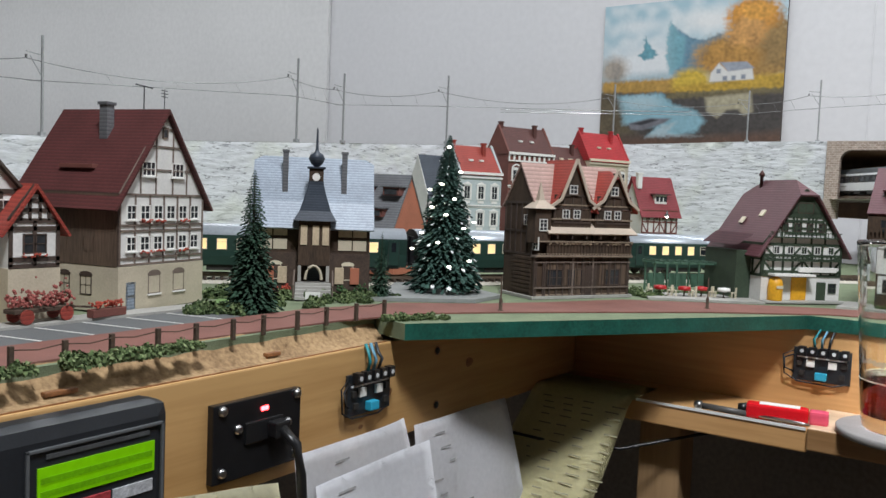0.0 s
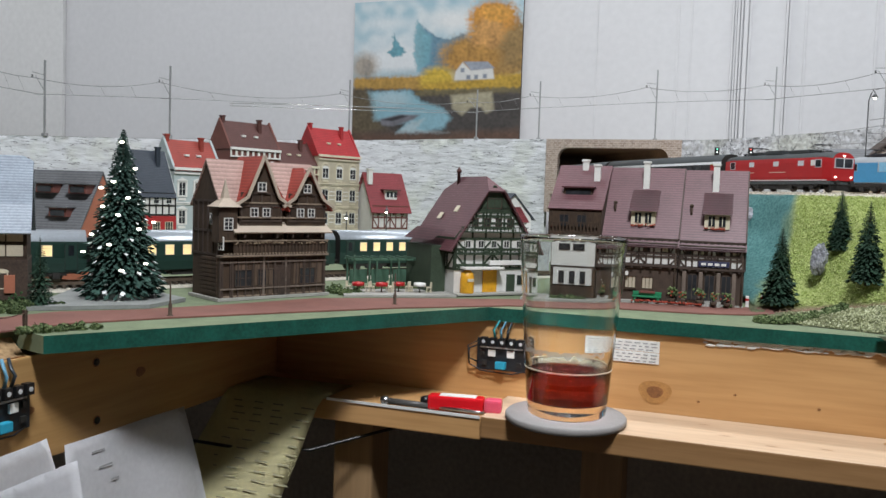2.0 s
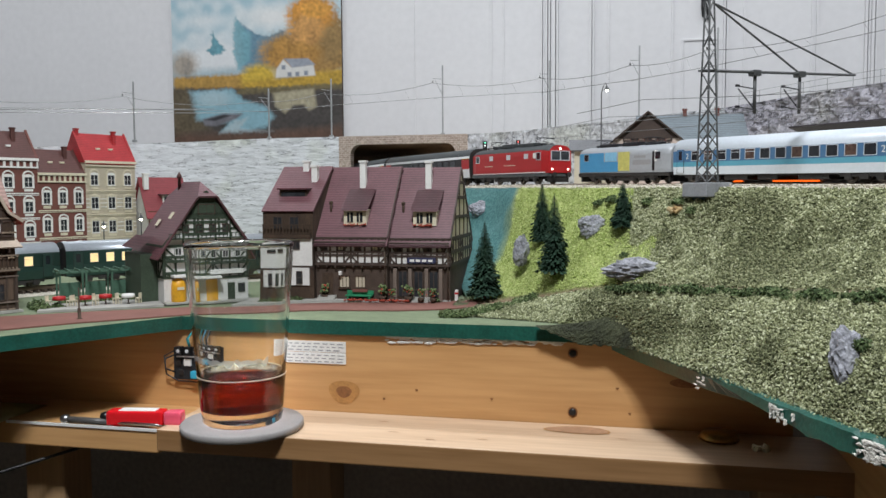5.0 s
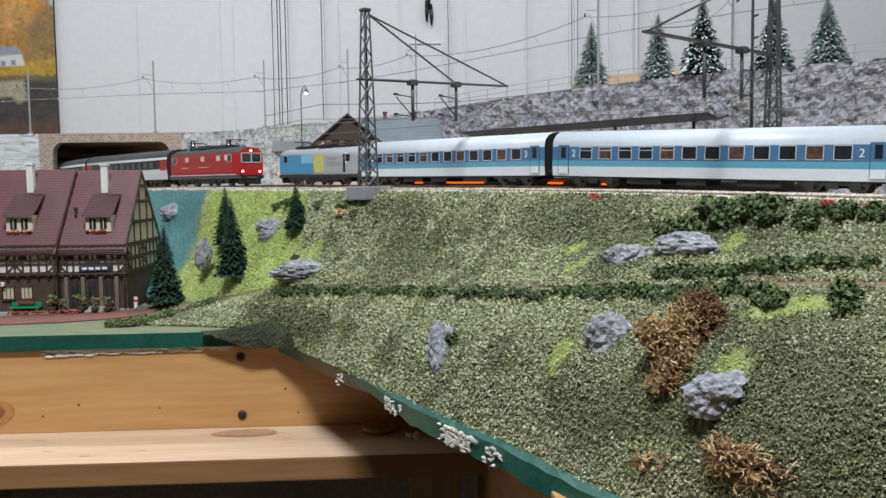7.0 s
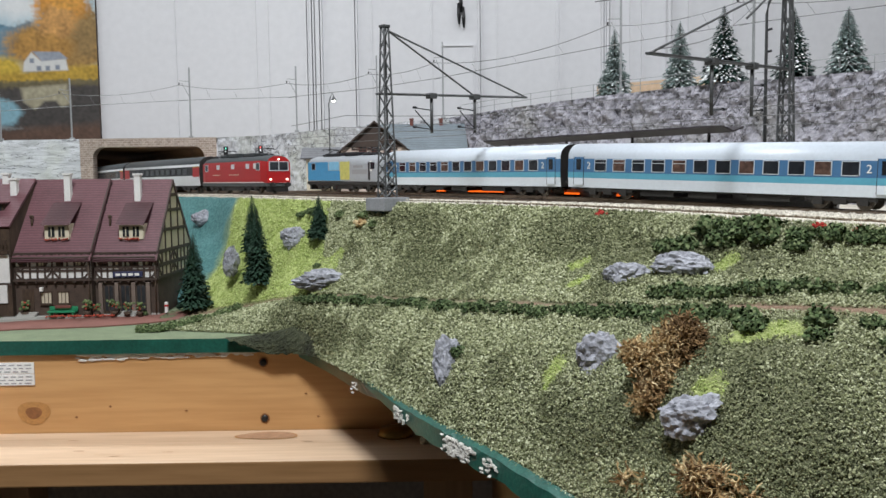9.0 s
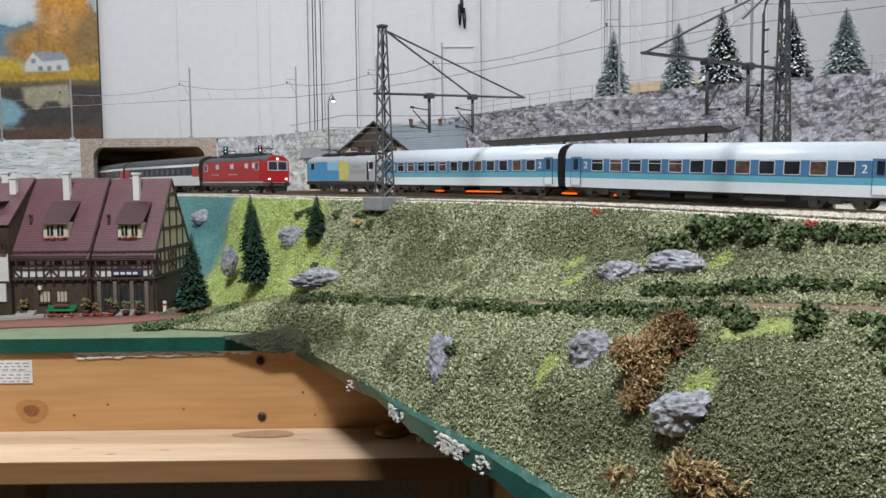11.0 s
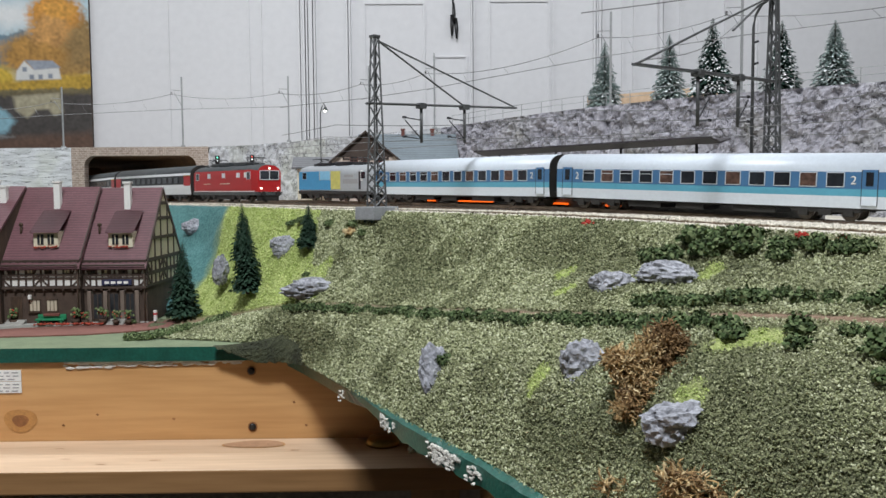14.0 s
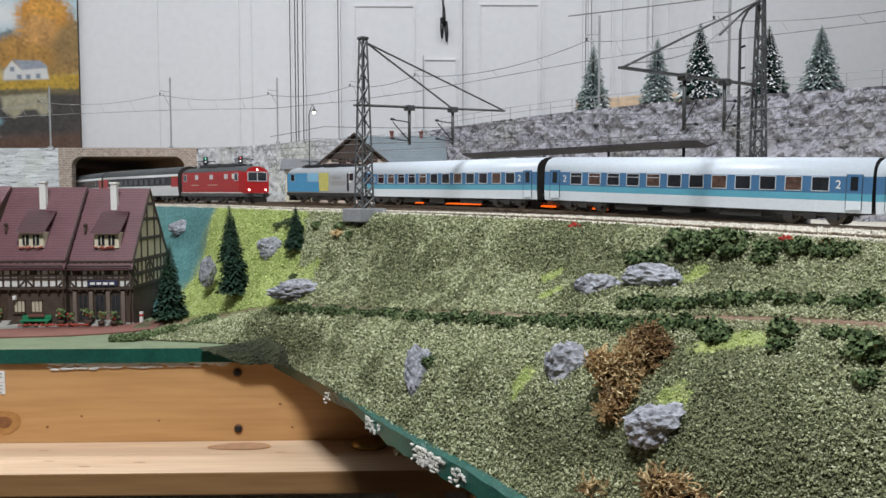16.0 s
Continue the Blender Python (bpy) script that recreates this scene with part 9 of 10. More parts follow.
part("display", boxed((0.0485, -0.0228, 0.0770), (0.1025, -0.0219, 0.0905)), mat("green_backlit_display", (0.10, 0.30, 0.0), 0.35, 0, 0.2, 30, 200, 0, emit=(0.20, 0.55, 0.0), power=0.40), hc, "glowing lime green display")
bm = bmesh.new()
for k in range(2):
    box(bm, (0.0495, -0.0232, 0.0785 + k * 0.0055), (0.1010, -0.0228, 0.0810 + k * 0.0055))
part("display_line", bm, mat("display_dots", (0.07, 0.20, 0.0), 0.4, 0, 0.3, 200, 900, 0, emit=(0.13, 0.40, 0.0), power=0.28), hc)
for x, w, c in ((0.067, 0.014, (0.35, 0.04, 0.05)), (0.082, 0.020, (0.42, 0.43, 0.45))):
    part("printed_mark", boxed((x, -0.0226, 0.0680), (x + w, -0.0219, 0.0735), 0.0003), mat("print_%d" % int(x * 1000), c, 0.5, 0, 0.3, 300, 900, 0), hc)
part("printed_mark", boxed((0.052, -0.0226, 0.0935), (0.100, -0.0219, 0.0955), 0.0002), mat("grey_print_band", (0.06, 0.062, 0.065), 0.5, 0, 0.2, 200, 900, 0), hc)

# papers
paper = mat("white_printer_paper", (0.74, 0.74, 0.76), 0.8, 0, 0.05, 20, 300, 0.1)


def sheet(name, label, corners, material, bend, seed, n=14):
    """A sheet of paper through four corners (upper left, upper right, lower right, lower left), softly buckled."""
    a, b, c, d = [Vector(p) for p in corners]
    nrm = (b - a).cross(d - a).normalized()
    bm = bmesh.new()
    vs = []
    for j in range(n + 1):
        for i in range(n + 1):
            s, t = i / n, j / n
            p = (a * (1 - s) + b * s) * (1 - t) + (d * (1 - s) + c * s) * t
            p += nrm * (bend * math.sin(math.pi * s) * math.sin(2.2 * t + seed) + 0.0015 * math.sin(7 * s + seed + 3 * t))
            vs.append(bm.verts.new(p))
    for j in range(n):
        for i in range(n):
            f = bm.faces.new((vs[j * (n + 1) + i], vs[j * (n + 1) + i + 1], vs[(j + 1) * (n + 1) + i + 1], vs[(j + 1) * (n + 1) + i]))
            f.smooth = True
    bmesh.ops.solidify(bm, geom=list(bm.faces), thickness=0.00025)
    root = thing(name, label, "paper", Matrix.Identity(4), "papers below the layout")
    part("page", bm, material, root)
    rnd = random.Random(seed)
    for r in range(7):
        t = 0.1 + r * 0.11
        s = 0.1 + rnd.random() * 0.3
        p = (a * (1 - s) + b * s) * (1 - t) + (d * (1 - s) + c * s) * t
        e1, e2 = (b - a).normalized(), (d - a).normalized()
        off = nrm * (bend * math.sin(math.pi * s) * math.sin(2.2 * t + seed) + 0.0015 * math.sin(7 * s + seed + 3 * t))
        l = rnd.uniform(0.006, 0.014)
        bm = bmesh.new()
        for sgn in (0.0005, -0.0006):
            q = [p + off + nrm * sgn * 1.6, p + off + nrm * sgn * 1.6 + e1 * l, p + off + nrm * sgn * 1.6 + e1 * l + e2 * 0.0012, p + off + nrm * sgn * 1.6 + e2 * 0.0012]
            bm.faces.new([bm.verts.new(v) for v in q])
        part("writing", bm, M["letter_grey"], root)
    return root


sheet("paper_sheet", "crumpled white sheet with pencil notes leaning on the beam", [(-0.327, 0.452, 1.046), (-0.318, 0.556, 1.048), (-0.30, 0.57, 0.955), (-0.31, 0.44, 0.955)], paper, 0.004, 3)
sheet("paper_sheet", "white sheet with notes below the town beam", [(-0.325, 0.335, 1.053), (-0.322, 0.432, 1.056), (-0.296, 0.45, 0.95), (-0.305, 0.33, 0.95)], paper, 0.007, 5)
sheet("paper_sheet", "white folded sheet in front of the others", [(-0.315, 0.345, 1.035), (-0.305, 0.44, 1.043), (-0.290, 0.44, 0.955), (-0.292, 0.335, 0.955)], paper, 0.005, 8)
sheet("paper_sheet", "yellowish sheet below the socket plate", [(-0.328, 0.255, 1.050), (-0.326, 0.325, 1.040), (-0.306, 0.325, 0.95), (-0.31, 0.25, 0.95)], mat("cream_paper", (0.58, 0.55, 0.38), 0.8, 0, 0.06, 20, 300, 0.1), 0.003, 9)
structure("paper_tray", boxed((-0.36, 0.1, 0.93), (-0.27, 0.62, 0.95)), M["pine_y"], "low wooden tray that holds the papers", "tray")
yp = mat("pale_yellow_paper", (0.68, 0.63, 0.37), 0.75, 0, 0.07, 25, 300, 0.1)
bm = bmesh.new()
prof = [(0.690, 1.0446), (0.66, 1.0448), (0.645, 1.0452), (0.634, 1.0445), (0.6265, 1.040), (0.617, 1.028), (0.604, 1.010), (0.589, 0.992), (0.572, 0.975), (0.556, 0.962), (0.54, 0.952)]
rows = []
for k, (y, z) in enumerate(prof):
    f = k / (len(prof) - 1)
    x0, x1 = -0.332 - 0.04 * max(0.0, f - 0.45), -0.2455 + 0.004 * f - 0.012 * f * f
    rows.append([bm.verts.new((x0 + (x1 - x0) * i / 8, y - 0.006 * math.sin(math.pi * i / 8) * f, z + 0.003 * math.sin(math.pi * i / 8) * f)) for i in range(9)])
for a, b in zip(rows, rows[1:]):
    for i in range(8):
        bm.faces.new((a[i], b[i], b[i + 1], a[i + 1])).smooth = True
bmesh.ops.solidify(bm, geom=list(bm.faces), thickness=0.00025)
note = thing("note_paper", "pale yellow paper with handwriting draped over the shelf", "paper")
part("page", bm, yp, note)
rnd = random.Random(4)
ink = mat("faint_grey_writing", (0.30, 0.28, 0.18), 0.8, 0, 0.1, 100, 400, 0)
for k in range(4, len(prof) - 1):
    for sub in (0.15, 0.5, 0.85):
        f = (k + sub) / (len(prof) - 1)
        y = prof[k][0] + (prof[k + 1][0] - prof[k][0]) * sub
        z = prof[k][1] + (prof[k + 1][1] - prof[k][1]) * sub
        for j in range(4):
            x = -0.322 + 0.019 * j + rnd.uniform(0, 0.006) + 0.004 * f
            b = math.sin(math.pi * (x + 0.331) / 0.083)
            bm = bmesh.new()
            l = rnd.uniform(0.007, 0.012)
            yy, zz = y - 0.006 * b * f - 0.0008, z + 0.003 * b * f + 0.0008
            bm.faces.new([bm.verts.new(v) for v in ((x, yy, zz), (x + l, yy, zz), (x + l, yy - 0.0007, zz - 0.0008), (x, yy - 0.0007, zz - 0.0008))])
            part("writing", bm, ink, note)
wire = thing("cable", "thin black cable hanging under the shelf", "cable")
bm = bmesh.new()
tube(bm, [(-0.345, 0.59, 1.012), (-0.30, 0.60, 1.008), (-0.25, 0.625, 1.006), (-0.205, 0.66, 1.018), (-0.17, 0.69, 1.026)], 0.0013, 7)
part("cord", bm, M["black"], wire)

# ---- painting and cord on the back wall ----
pt = thing("painting", "framed autumn landscape painting with lake and white house", "painting", pose(-0.941, 2.098, 1.29))
PW, PH = 0.459, 0.425

def inside(px, py, poly, soft):
    """Soft mask of a polygon: 1 inside, 0 outside, blended over soft."""
    q = np.array(poly, float)
    r = np.roll(q, -1, axis=0)
    odd, dist = np.zeros(px.shape, bool), np.full(px.shape, 9.0)
    for (x0, y0), (x1, y1) in zip(q, r):
        if y0 != y1:
            odd ^= ((y0 > py) != (y1 > py)) & (px < x0 + (py - y0) * (x1 - x0) / (y1 - y0))
        t = np.clip(((px - x0) * (x1 - x0) + (py - y0) * (y1 - y0)) / ((x1 - x0) ** 2 + (y1 - y0) ** 2 + 1e-9), 0, 1)
        dist = np.minimum(dist, np.hypot(px - x0 - t * (x1 - x0), py - y0 - t * (y1 - y0)))
    return np.clip(0.5 + np.where(odd, dist, -dist) / (2 * soft), 0, 1)


def oval(px, py, cx, cy, rx, ry, soft):
    return np.clip((1 - np.hypot((px - cx) / rx, (py - cy) / ry)) / soft, 0, 1)


NX, NY = 210, 190
px, py = np.meshgrid(np.linspace(0, 1, NX), np.linspace(0, 1.19, NY))
brush = np.array([[noise.noise(Vector((x * 16, y * 13, 2.0))) for x in px[0]] for y in py[:, 0]])
dab = np.array([[noise.noise(Vector((x * 55, y * 48, 7.0))) for x in px[0]] for y in py[:, 0]])
wx, wy = px + 0.012 * dab + 0.01 * brush, py + 0.012 * np.roll(dab, 31, 1) + 0.008 * brush
img = np.empty((NY, NX, 3))
img[:] = (0.36, 0.53, 0.60)


def lay(mask, col, vary=0.25):
    c = np.array(col)[None, None, :] * (1 + vary * (0.7 * dab + 0.6 * brush))[:, :, None]
    img[:] = img * (1 - mask[:, :, None]) + c * mask[:, :, None]


lay(np.clip(0.45 + 1.1 * brush, 0, 1) * 0.8, (0.62, 0.69, 0.71), 0.08)
lay(oval(wx, wy, 0.28, 0.42, 0.42, 0.22, 0.7), (0.72, 0.75, 0.76), 0.06)
lay(oval(wx, wy, 0.62, 0.16, 0.34, 0.13, 0.8), (0.74, 0.76, 0.75), 0.06)
lay(oval(wx, wy, 0.2, 0.16, 0.2, 0.08, 0.8), (0.66, 0.72, 0.74), 0.06)
lay(0.75 * inside(wx, wy, [(0.0, 0.53), (0.3, 0.50), (0.55, 0.50), (0.55, 0.6), (0, 0.6)], 0.03), (0.30, 0.42, 0.46))
lay(inside(wx, wy, [(0.37, 0.40), (0.375, 0.26), (0.39, 0.145), (0.43, 0.20), (0.50, 0.265), (0.58, 0.29), (0.66, 0.25), (0.72, 0.33), (0.66, 0.52), (0.42, 0.54)], 0.008) * np.clip((px - 0.36) * 12, 0, 1), (0.13, 0.25, 0.33), 0.3)
lay(inside(wx, wy, [(0.37, 0.38), (0.375, 0.25), (0.39, 0.145), (0.43, 0.22), (0.48, 0.27), (0.47, 0.45), (0.40, 0.52), (0.385, 0.45)], 0.01) * 0.85, (0.17, 0.38, 0.44), 0.25)
lay(inside(wx, wy, [(0.205, 0.365), (0.24, 0.34), (0.245, 0.235), (0.27, 0.29), (0.325, 0.37), (0.29, 0.405), (0.235, 0.40)], 0.006), (0.12, 0.30, 0.36), 0.3)
lay(oval(wx, wy, 0.07, 0.47, 0.12, 0.13, 0.6) * 0.8, (0.30, 0.23, 0.16), 0.5)
for cx, cy, rx, ry, col in ((0.82, 0.42, 0.34, 0.22, (0.34, 0.20, 0.06)), (0.93, 0.32, 0.13, 0.20, (0.27, 0.17, 0.06)), (0.72, 0.42, 0.20, 0.14, (0.42, 0.22, 0.05)), (0.83, 0.15, 0.17, 0.15, (0.55, 0.25, 0.04)), (0.80, 0.26, 0.13, 0.12, (0.52, 0.27, 0.08)), (0.86, 0.12, 0.10, 0.08, (0.62, 0.30, 0.05))):
    lay(oval(wx + 0.02 * dab, wy + 0.02 * brush, cx, cy, rx, ry, 0.35), col, 0.5)
lay(inside(wx, wy, [(0, 0.555), (0.3, 0.545), (0.5, 0.55), (0.5, 0.68), (0, 0.66)], 0.012), (0.42, 0.25, 0.06), 0.4)
lay(oval(wx, wy, 0.52, 0.58, 0.13, 0.12, 0.4), (0.58, 0.40, 0.05), 0.4)
lay(inside(wx, wy, [(0.45, 0.60), (1.05, 0.53), (1.05, 0.66), (0.4, 0.66)], 0.015), (0.47, 0.30, 0.04), 0.5)
lay(inside(wx, wy, [(0.0, 0.63), (0.35, 0.64), (0.6, 0.65), (1.05, 0.64), (1.05, 1.1), (-0.1, 1.1), (-0.1, 0.64)], 0.012), (0.062, 0.055, 0.05), 0.5)
lay(inside(wx, wy, [(0.38, 0.65), (1.05, 0.63), (1.05, 0.67), (0.4, 0.69)], 0.01) * 0.8, (0.16, 0.13, 0.06), 0.5)
lay(inside(wx, wy, [(0.10, 0.66), (0.36, 0.65), (0.42, 0.72), (0.56, 0.78), (0.61, 0.85), (0.57, 0.92), (0.40, 0.955), (0.28, 0.95), (0.34, 0.88), (0.14, 0.87)], 0.015), (0.24, 0.43, 0.50), 0.2)
lay(oval(wx, wy, 0.24, 0.71, 0.16, 0.07, 0.6) * 0.7, (0.45, 0.58, 0.62), 0.1)
lay(inside(wx, wy, [(0.27, 0.965), (0.37, 0.87), (0.45, 0.85), (0.40, 0.93), (0.60, 0.95)], 0.012) * 0.7, (0.46, 0.55, 0.57), 0.15)
lay(inside(wx, wy, [(-0.1, 0.62), (0.10, 0.64), (0.14, 0.85), (0.22, 0.93), (-0.1, 1.0)], 0.03) * 0.8, (0.13, 0.10, 0.055), 0.5)
lay(inside(wx, wy, [(-0.1, 0.955), (0.5, 0.96), (1.1, 0.92), (1.1, 1.1), (-0.1, 1.1)], 0.03) * 0.8, (0.13, 0.07, 0.045), 0.4)
lay(inside(px, py, [(0.175, 0.855), (0.30, 0.82), (0.42, 0.825), (0.38, 0.86), (0.26, 0.905), (0.19, 0.90)], 0.008), (0.17, 0.17, 0.19), 0.3)
lay(inside(px, py, [(0.19, 0.86), (0.31, 0.825), (0.35, 0.835), (0.25, 0.87)], 0.006), (0.03, 0.03, 0.035), 0.3)
lay(inside(px, py, [(0.62, 0.58), (0.625, 0.52), (0.665, 0.455), (0.71, 0.51), (0.84, 0.50), (0.85, 0.575)], 0.005), (0.66, 0.66, 0.63), 0.1)
lay(inside(px, py, [(0.67, 0.45), (0.81, 0.455), (0.85, 0.50), (0.715, 0.515)], 0.005), (0.30, 0.33, 0.38), 0.25)
for x, y in ((0.655, 0.495), (0.69, 0.545), (0.735, 0.545), (0.785, 0.54)):
    lay(inside(px, py, [(x, y), (x + 0.022, y), (x + 0.022, y + 0.03), (x, y + 0.03)], 0.004), (0.22, 0.25, 0.30), 0.2)
lay(inside(px, py, [(0.60, 0.685), (0.84, 0.665), (0.855, 0.79), (0.81, 0.815), (0.78, 0.77), (0.72, 0.775), (0.67, 0.83), (0.615, 0.78)], 0.01) * 0.85, (0.44, 0.40, 0.27), 0.35)
part("stretcher", boxed((0, -0.0085, 0), (PW, 0, PH), 0.001), M["timber_brown"], pt)
me = bpy.data.meshes.new("canvas")
me.from_pydata([(x * PW, -0.0098, PH * (1 - y / 1.19)) for y in py[:, 0] for x in px[0]], [], [(j * NX + i, (j + 1) * NX + i, (j + 1) * NX + i + 1, j * NX + i + 1) for j in range(NY - 1) for i in range(NX - 1)])
att = me.color_attributes.new("oil", "FLOAT_COLOR", "POINT")
att.data.foreach_set("color", np.concatenate([np.clip(img, 0, 1), np.ones((NY, NX, 1))], axis=2).ravel().astype(np.float32))


def oil_paint(nt, mp, out):
    at = nt.nodes.new("ShaderNodeVertexColor")
    at.layer_name = "oil"
    return at.outputs[0]


me.materials.append(mat("oil_on_canvas", (0.5, 0.5, 0.5), 0.55, 0, 0.1, 20, 260, 0.25, 0.0006, extra=oil_paint))
canvas = new("canvas", me)
canvas.parent = pt
cord = thing("hanging_cord", "black cord with two small plugs on the wall", "cord", pose(0.374, 2.088, 1.61))
bm = bmesh.new()
tube(bm, [(-0.006, 0, 0.20), (-0.004, 0, 0.12), (-0.002, 0, 0.07)], 0.0022, 8)
part("cord", bm, M["black"], cord)
for x, z, t in ((0.0, 0.045, 4), (-0.005, 0.018, 3), (0.006, 0.010, 3)):
    bm = bmesh.new()
    tube(bm, [(x, 0, z - 0.022), (x, 0, z), (x - 0.001, 0, z + 0.026)], [0.0022, 0.0045, 0.003], 8)
    part("plug", bm, M["black"], cord)

# ---- masts and wires of the upper line ----
M["mast"] = mat("light_grey_mast", (0.34, 0.35, 0.35), 0.5, 0.2, 0.1, 60, 400, 0.05)
M["mast_dark"] = mat("dark_grey_lattice", (0.085, 0.088, 0.088), 0.5, 0.3, 0.15, 60, 400, 0.05)
M["wire"] = mat("grey_contact_wire", (0.22, 0.22, 0.22), 0.4, 0.6, 0.1, 60, 400, 0)
poles = [(-0.826, 0.17, 1.236, 0.098), (-0.826, 0.477, 1.246, 0.100), (-0.808, 0.822, 1.266, 0.110), (-0.793, 0.898, 1.270, 0.096), (-0.745, 1.085, 1.283, 0.104), (-0.584, 1.351, 1.304, 0.098), (-0.385, 1.440, 1.311, 0.084), (-0.279, 1.457, 1.312, 0.098), (-0.086, 1.457, 1.312, 0.113), (0.092, 1.421, 1.317, 0.103), (0.227, 1.313, 1.319, 0.100), (0.322, 1.217, 1.320, 0.101), (0.516, 1.013, 1.328, 0.103), (0.622, 0.906, 1.329, 0.104), (0.80, 0.69, 1.322, 0.10)]
hang = []
for i, (x, y, z, hgt) in enumerate(poles):
    a, b = poles[max(i - 1, 0)], poles[min(i + 1, len(poles) - 1)]
    d = Vector((b[0] - a[0], b[1] - a[1], 0)).normalized()
    out = Vector((d.y, -d.x, 0))
    root = thing("catenary_mast", "thin grey catenary mast on the stone wall", "catenary mast", Matrix.Translation((x, y, z)), "catenary masts")
    bm = bmesh.new()
    box(bm, (-0.0011, -0.0011, -0.001), (0.0011, 0.0011, hgt), 0, 0.0002)
    box(bm, (-0.003, -0.003, -0.001), (0.003, 0.003, 0.003), 0, 0.0004)
    part("post", bm, M["mast"], root)
    side = -d if i % 2 else -d
    tip = -d * 0.017
    bm = bmesh.new()
    z1, z2 = hgt * 0.80, hgt * 0.54
    tube(bm, [(0, 0, z1), tuple(tip + Vector((0, 0, z1 + 0.002)))], 0.0005, 5)
    tube(bm, [(0, 0, z2 + 0.004), tuple(tip * 0.75 + Vector((0, 0, z1 - 0.002)))], 0.0005, 5)
    tube(bm, [(0, 0, z2), tuple(tip * 0.9 + Vector((0, 0, z2 - 0.001)))], 0.0004, 5)
    part("bracket", bm, M["mast"], root)
    bm = bmesh.new()
    for k in range(3):
        tube(bm, [tuple(tip + Vector((0, 0, z1 - 0.002 - k * 0.0012))), tuple(tip + Vector((0, 0, z1 - 0.0014 - k * 0.0012)))], 0.0013, 8)
    part("insulator", bm, M["under"], root)
    base = Vector((x, y, z))
    hang.append((base + tip + Vector((0, 0, z1 - 0.005)), base + tip * 0.5 + Vector((0, 0, z2))))
for (a, c), (b, e) in zip(hang, hang[1:]):
    w = thing("catenary_wire", "thin grey overhead wire between two masts", "overhead wire", None, "overhead wires")
    bm = bmesh.new()
    L = (b - a).length
    tube(bm, [a.lerp(b, t) + Vector((0, 0, -0.045 * L * 4 * t * (1 - t))) for t in [k / 12 for k in range(13)]], 0.00042, 5)
    part("carrying_wire", bm, M["wire"], w)
    bm = bmesh.new()
    tube(bm, [c, c.lerp(e, 0.5), e], 0.00042, 5)
    part("contact_wire", bm, M["wire"], w)
    for t in (0.25, 0.5, 0.75):
        bm = bmesh.new()
        p = a.lerp(b, t) + Vector((0, 0, -0.045 * L * 4 * t * (1 - t)))
        tube(bm, [p, c.lerp(e, t)], 0.00018, 4)
        part("dropper", bm, M["wire"], w)
# two bright bare wires in front of the painting
w = thing("catenary_wire", "bright bare wire before the painting", "overhead wire", None, "overhead wires")
bm = bmesh.new()
for dz, x1 in ((0.0, -0.42), (0.004, -0.47)):
    tube(bm, [(-0.70, 1.17, 1.3385 + dz), (x1, 1.41, 1.352 + dz * 2)], 0.0006, 6)
part("strand", bm, mat("bright_bare_wire", (0.75, 0.75, 0.75), 0.25, 0.9, 0.05, 60, 300, 0), w)


def lattice(label, place, h, wb, wt, turn):
    root = thing("lattice_mast", label, "catenary mast", Matrix.Translation(place) @ Matrix.Rotation(turn, 4, "Z"), "lattice masts")
    cs = ((-1, -1), (1, -1), (1, 1), (-1, 1))
    for sx, sy in cs:
        bm = bmesh.new()
        tube(bm, [(sx * wb, sy * wb, 0), (sx * wt, sy * wt, h)], 0.0009, 4)
        part("leg", bm, M["mast_dark"], root)
    bm = bmesh.new()
    n = 15
    for k in range(n):
        f0, f1 = k / n, (k + 1) / n
        w0, w1 = wb + (wt - wb) * f0, wb + (wt - wb) * f1
        for i in range(4):
            a, b = cs[i], cs[(i + 1) % 4]
            if (k + i) % 2:
                a, b = b, a
            tube(bm, [(a[0] * w0, a[1] * w0, h * f0), (b[0] * w1, b[1] * w1, h * f1)], 0.00055, 4)
            if k < 5:
                tube(bm, [(b[0] * w0, b[1] * w0, h * f0), (a[0] * w1, a[1] * w1, h * f1)], 0.00055, 4)
    part("lattice", bm, M["mast_dark"], root)
    part("top_cap", boxed((-wt - 0.0012, -wt - 0.0012, h - 0.001), (wt + 0.0012, wt + 0.0012, h + 0.001), 0.0003), M["mast_dark"], root)
    return root


concrete = mat("grey_concrete_block", (0.27, 0.28, 0.29), 0.85, 0, 0.12, 90, 700, 0.3)


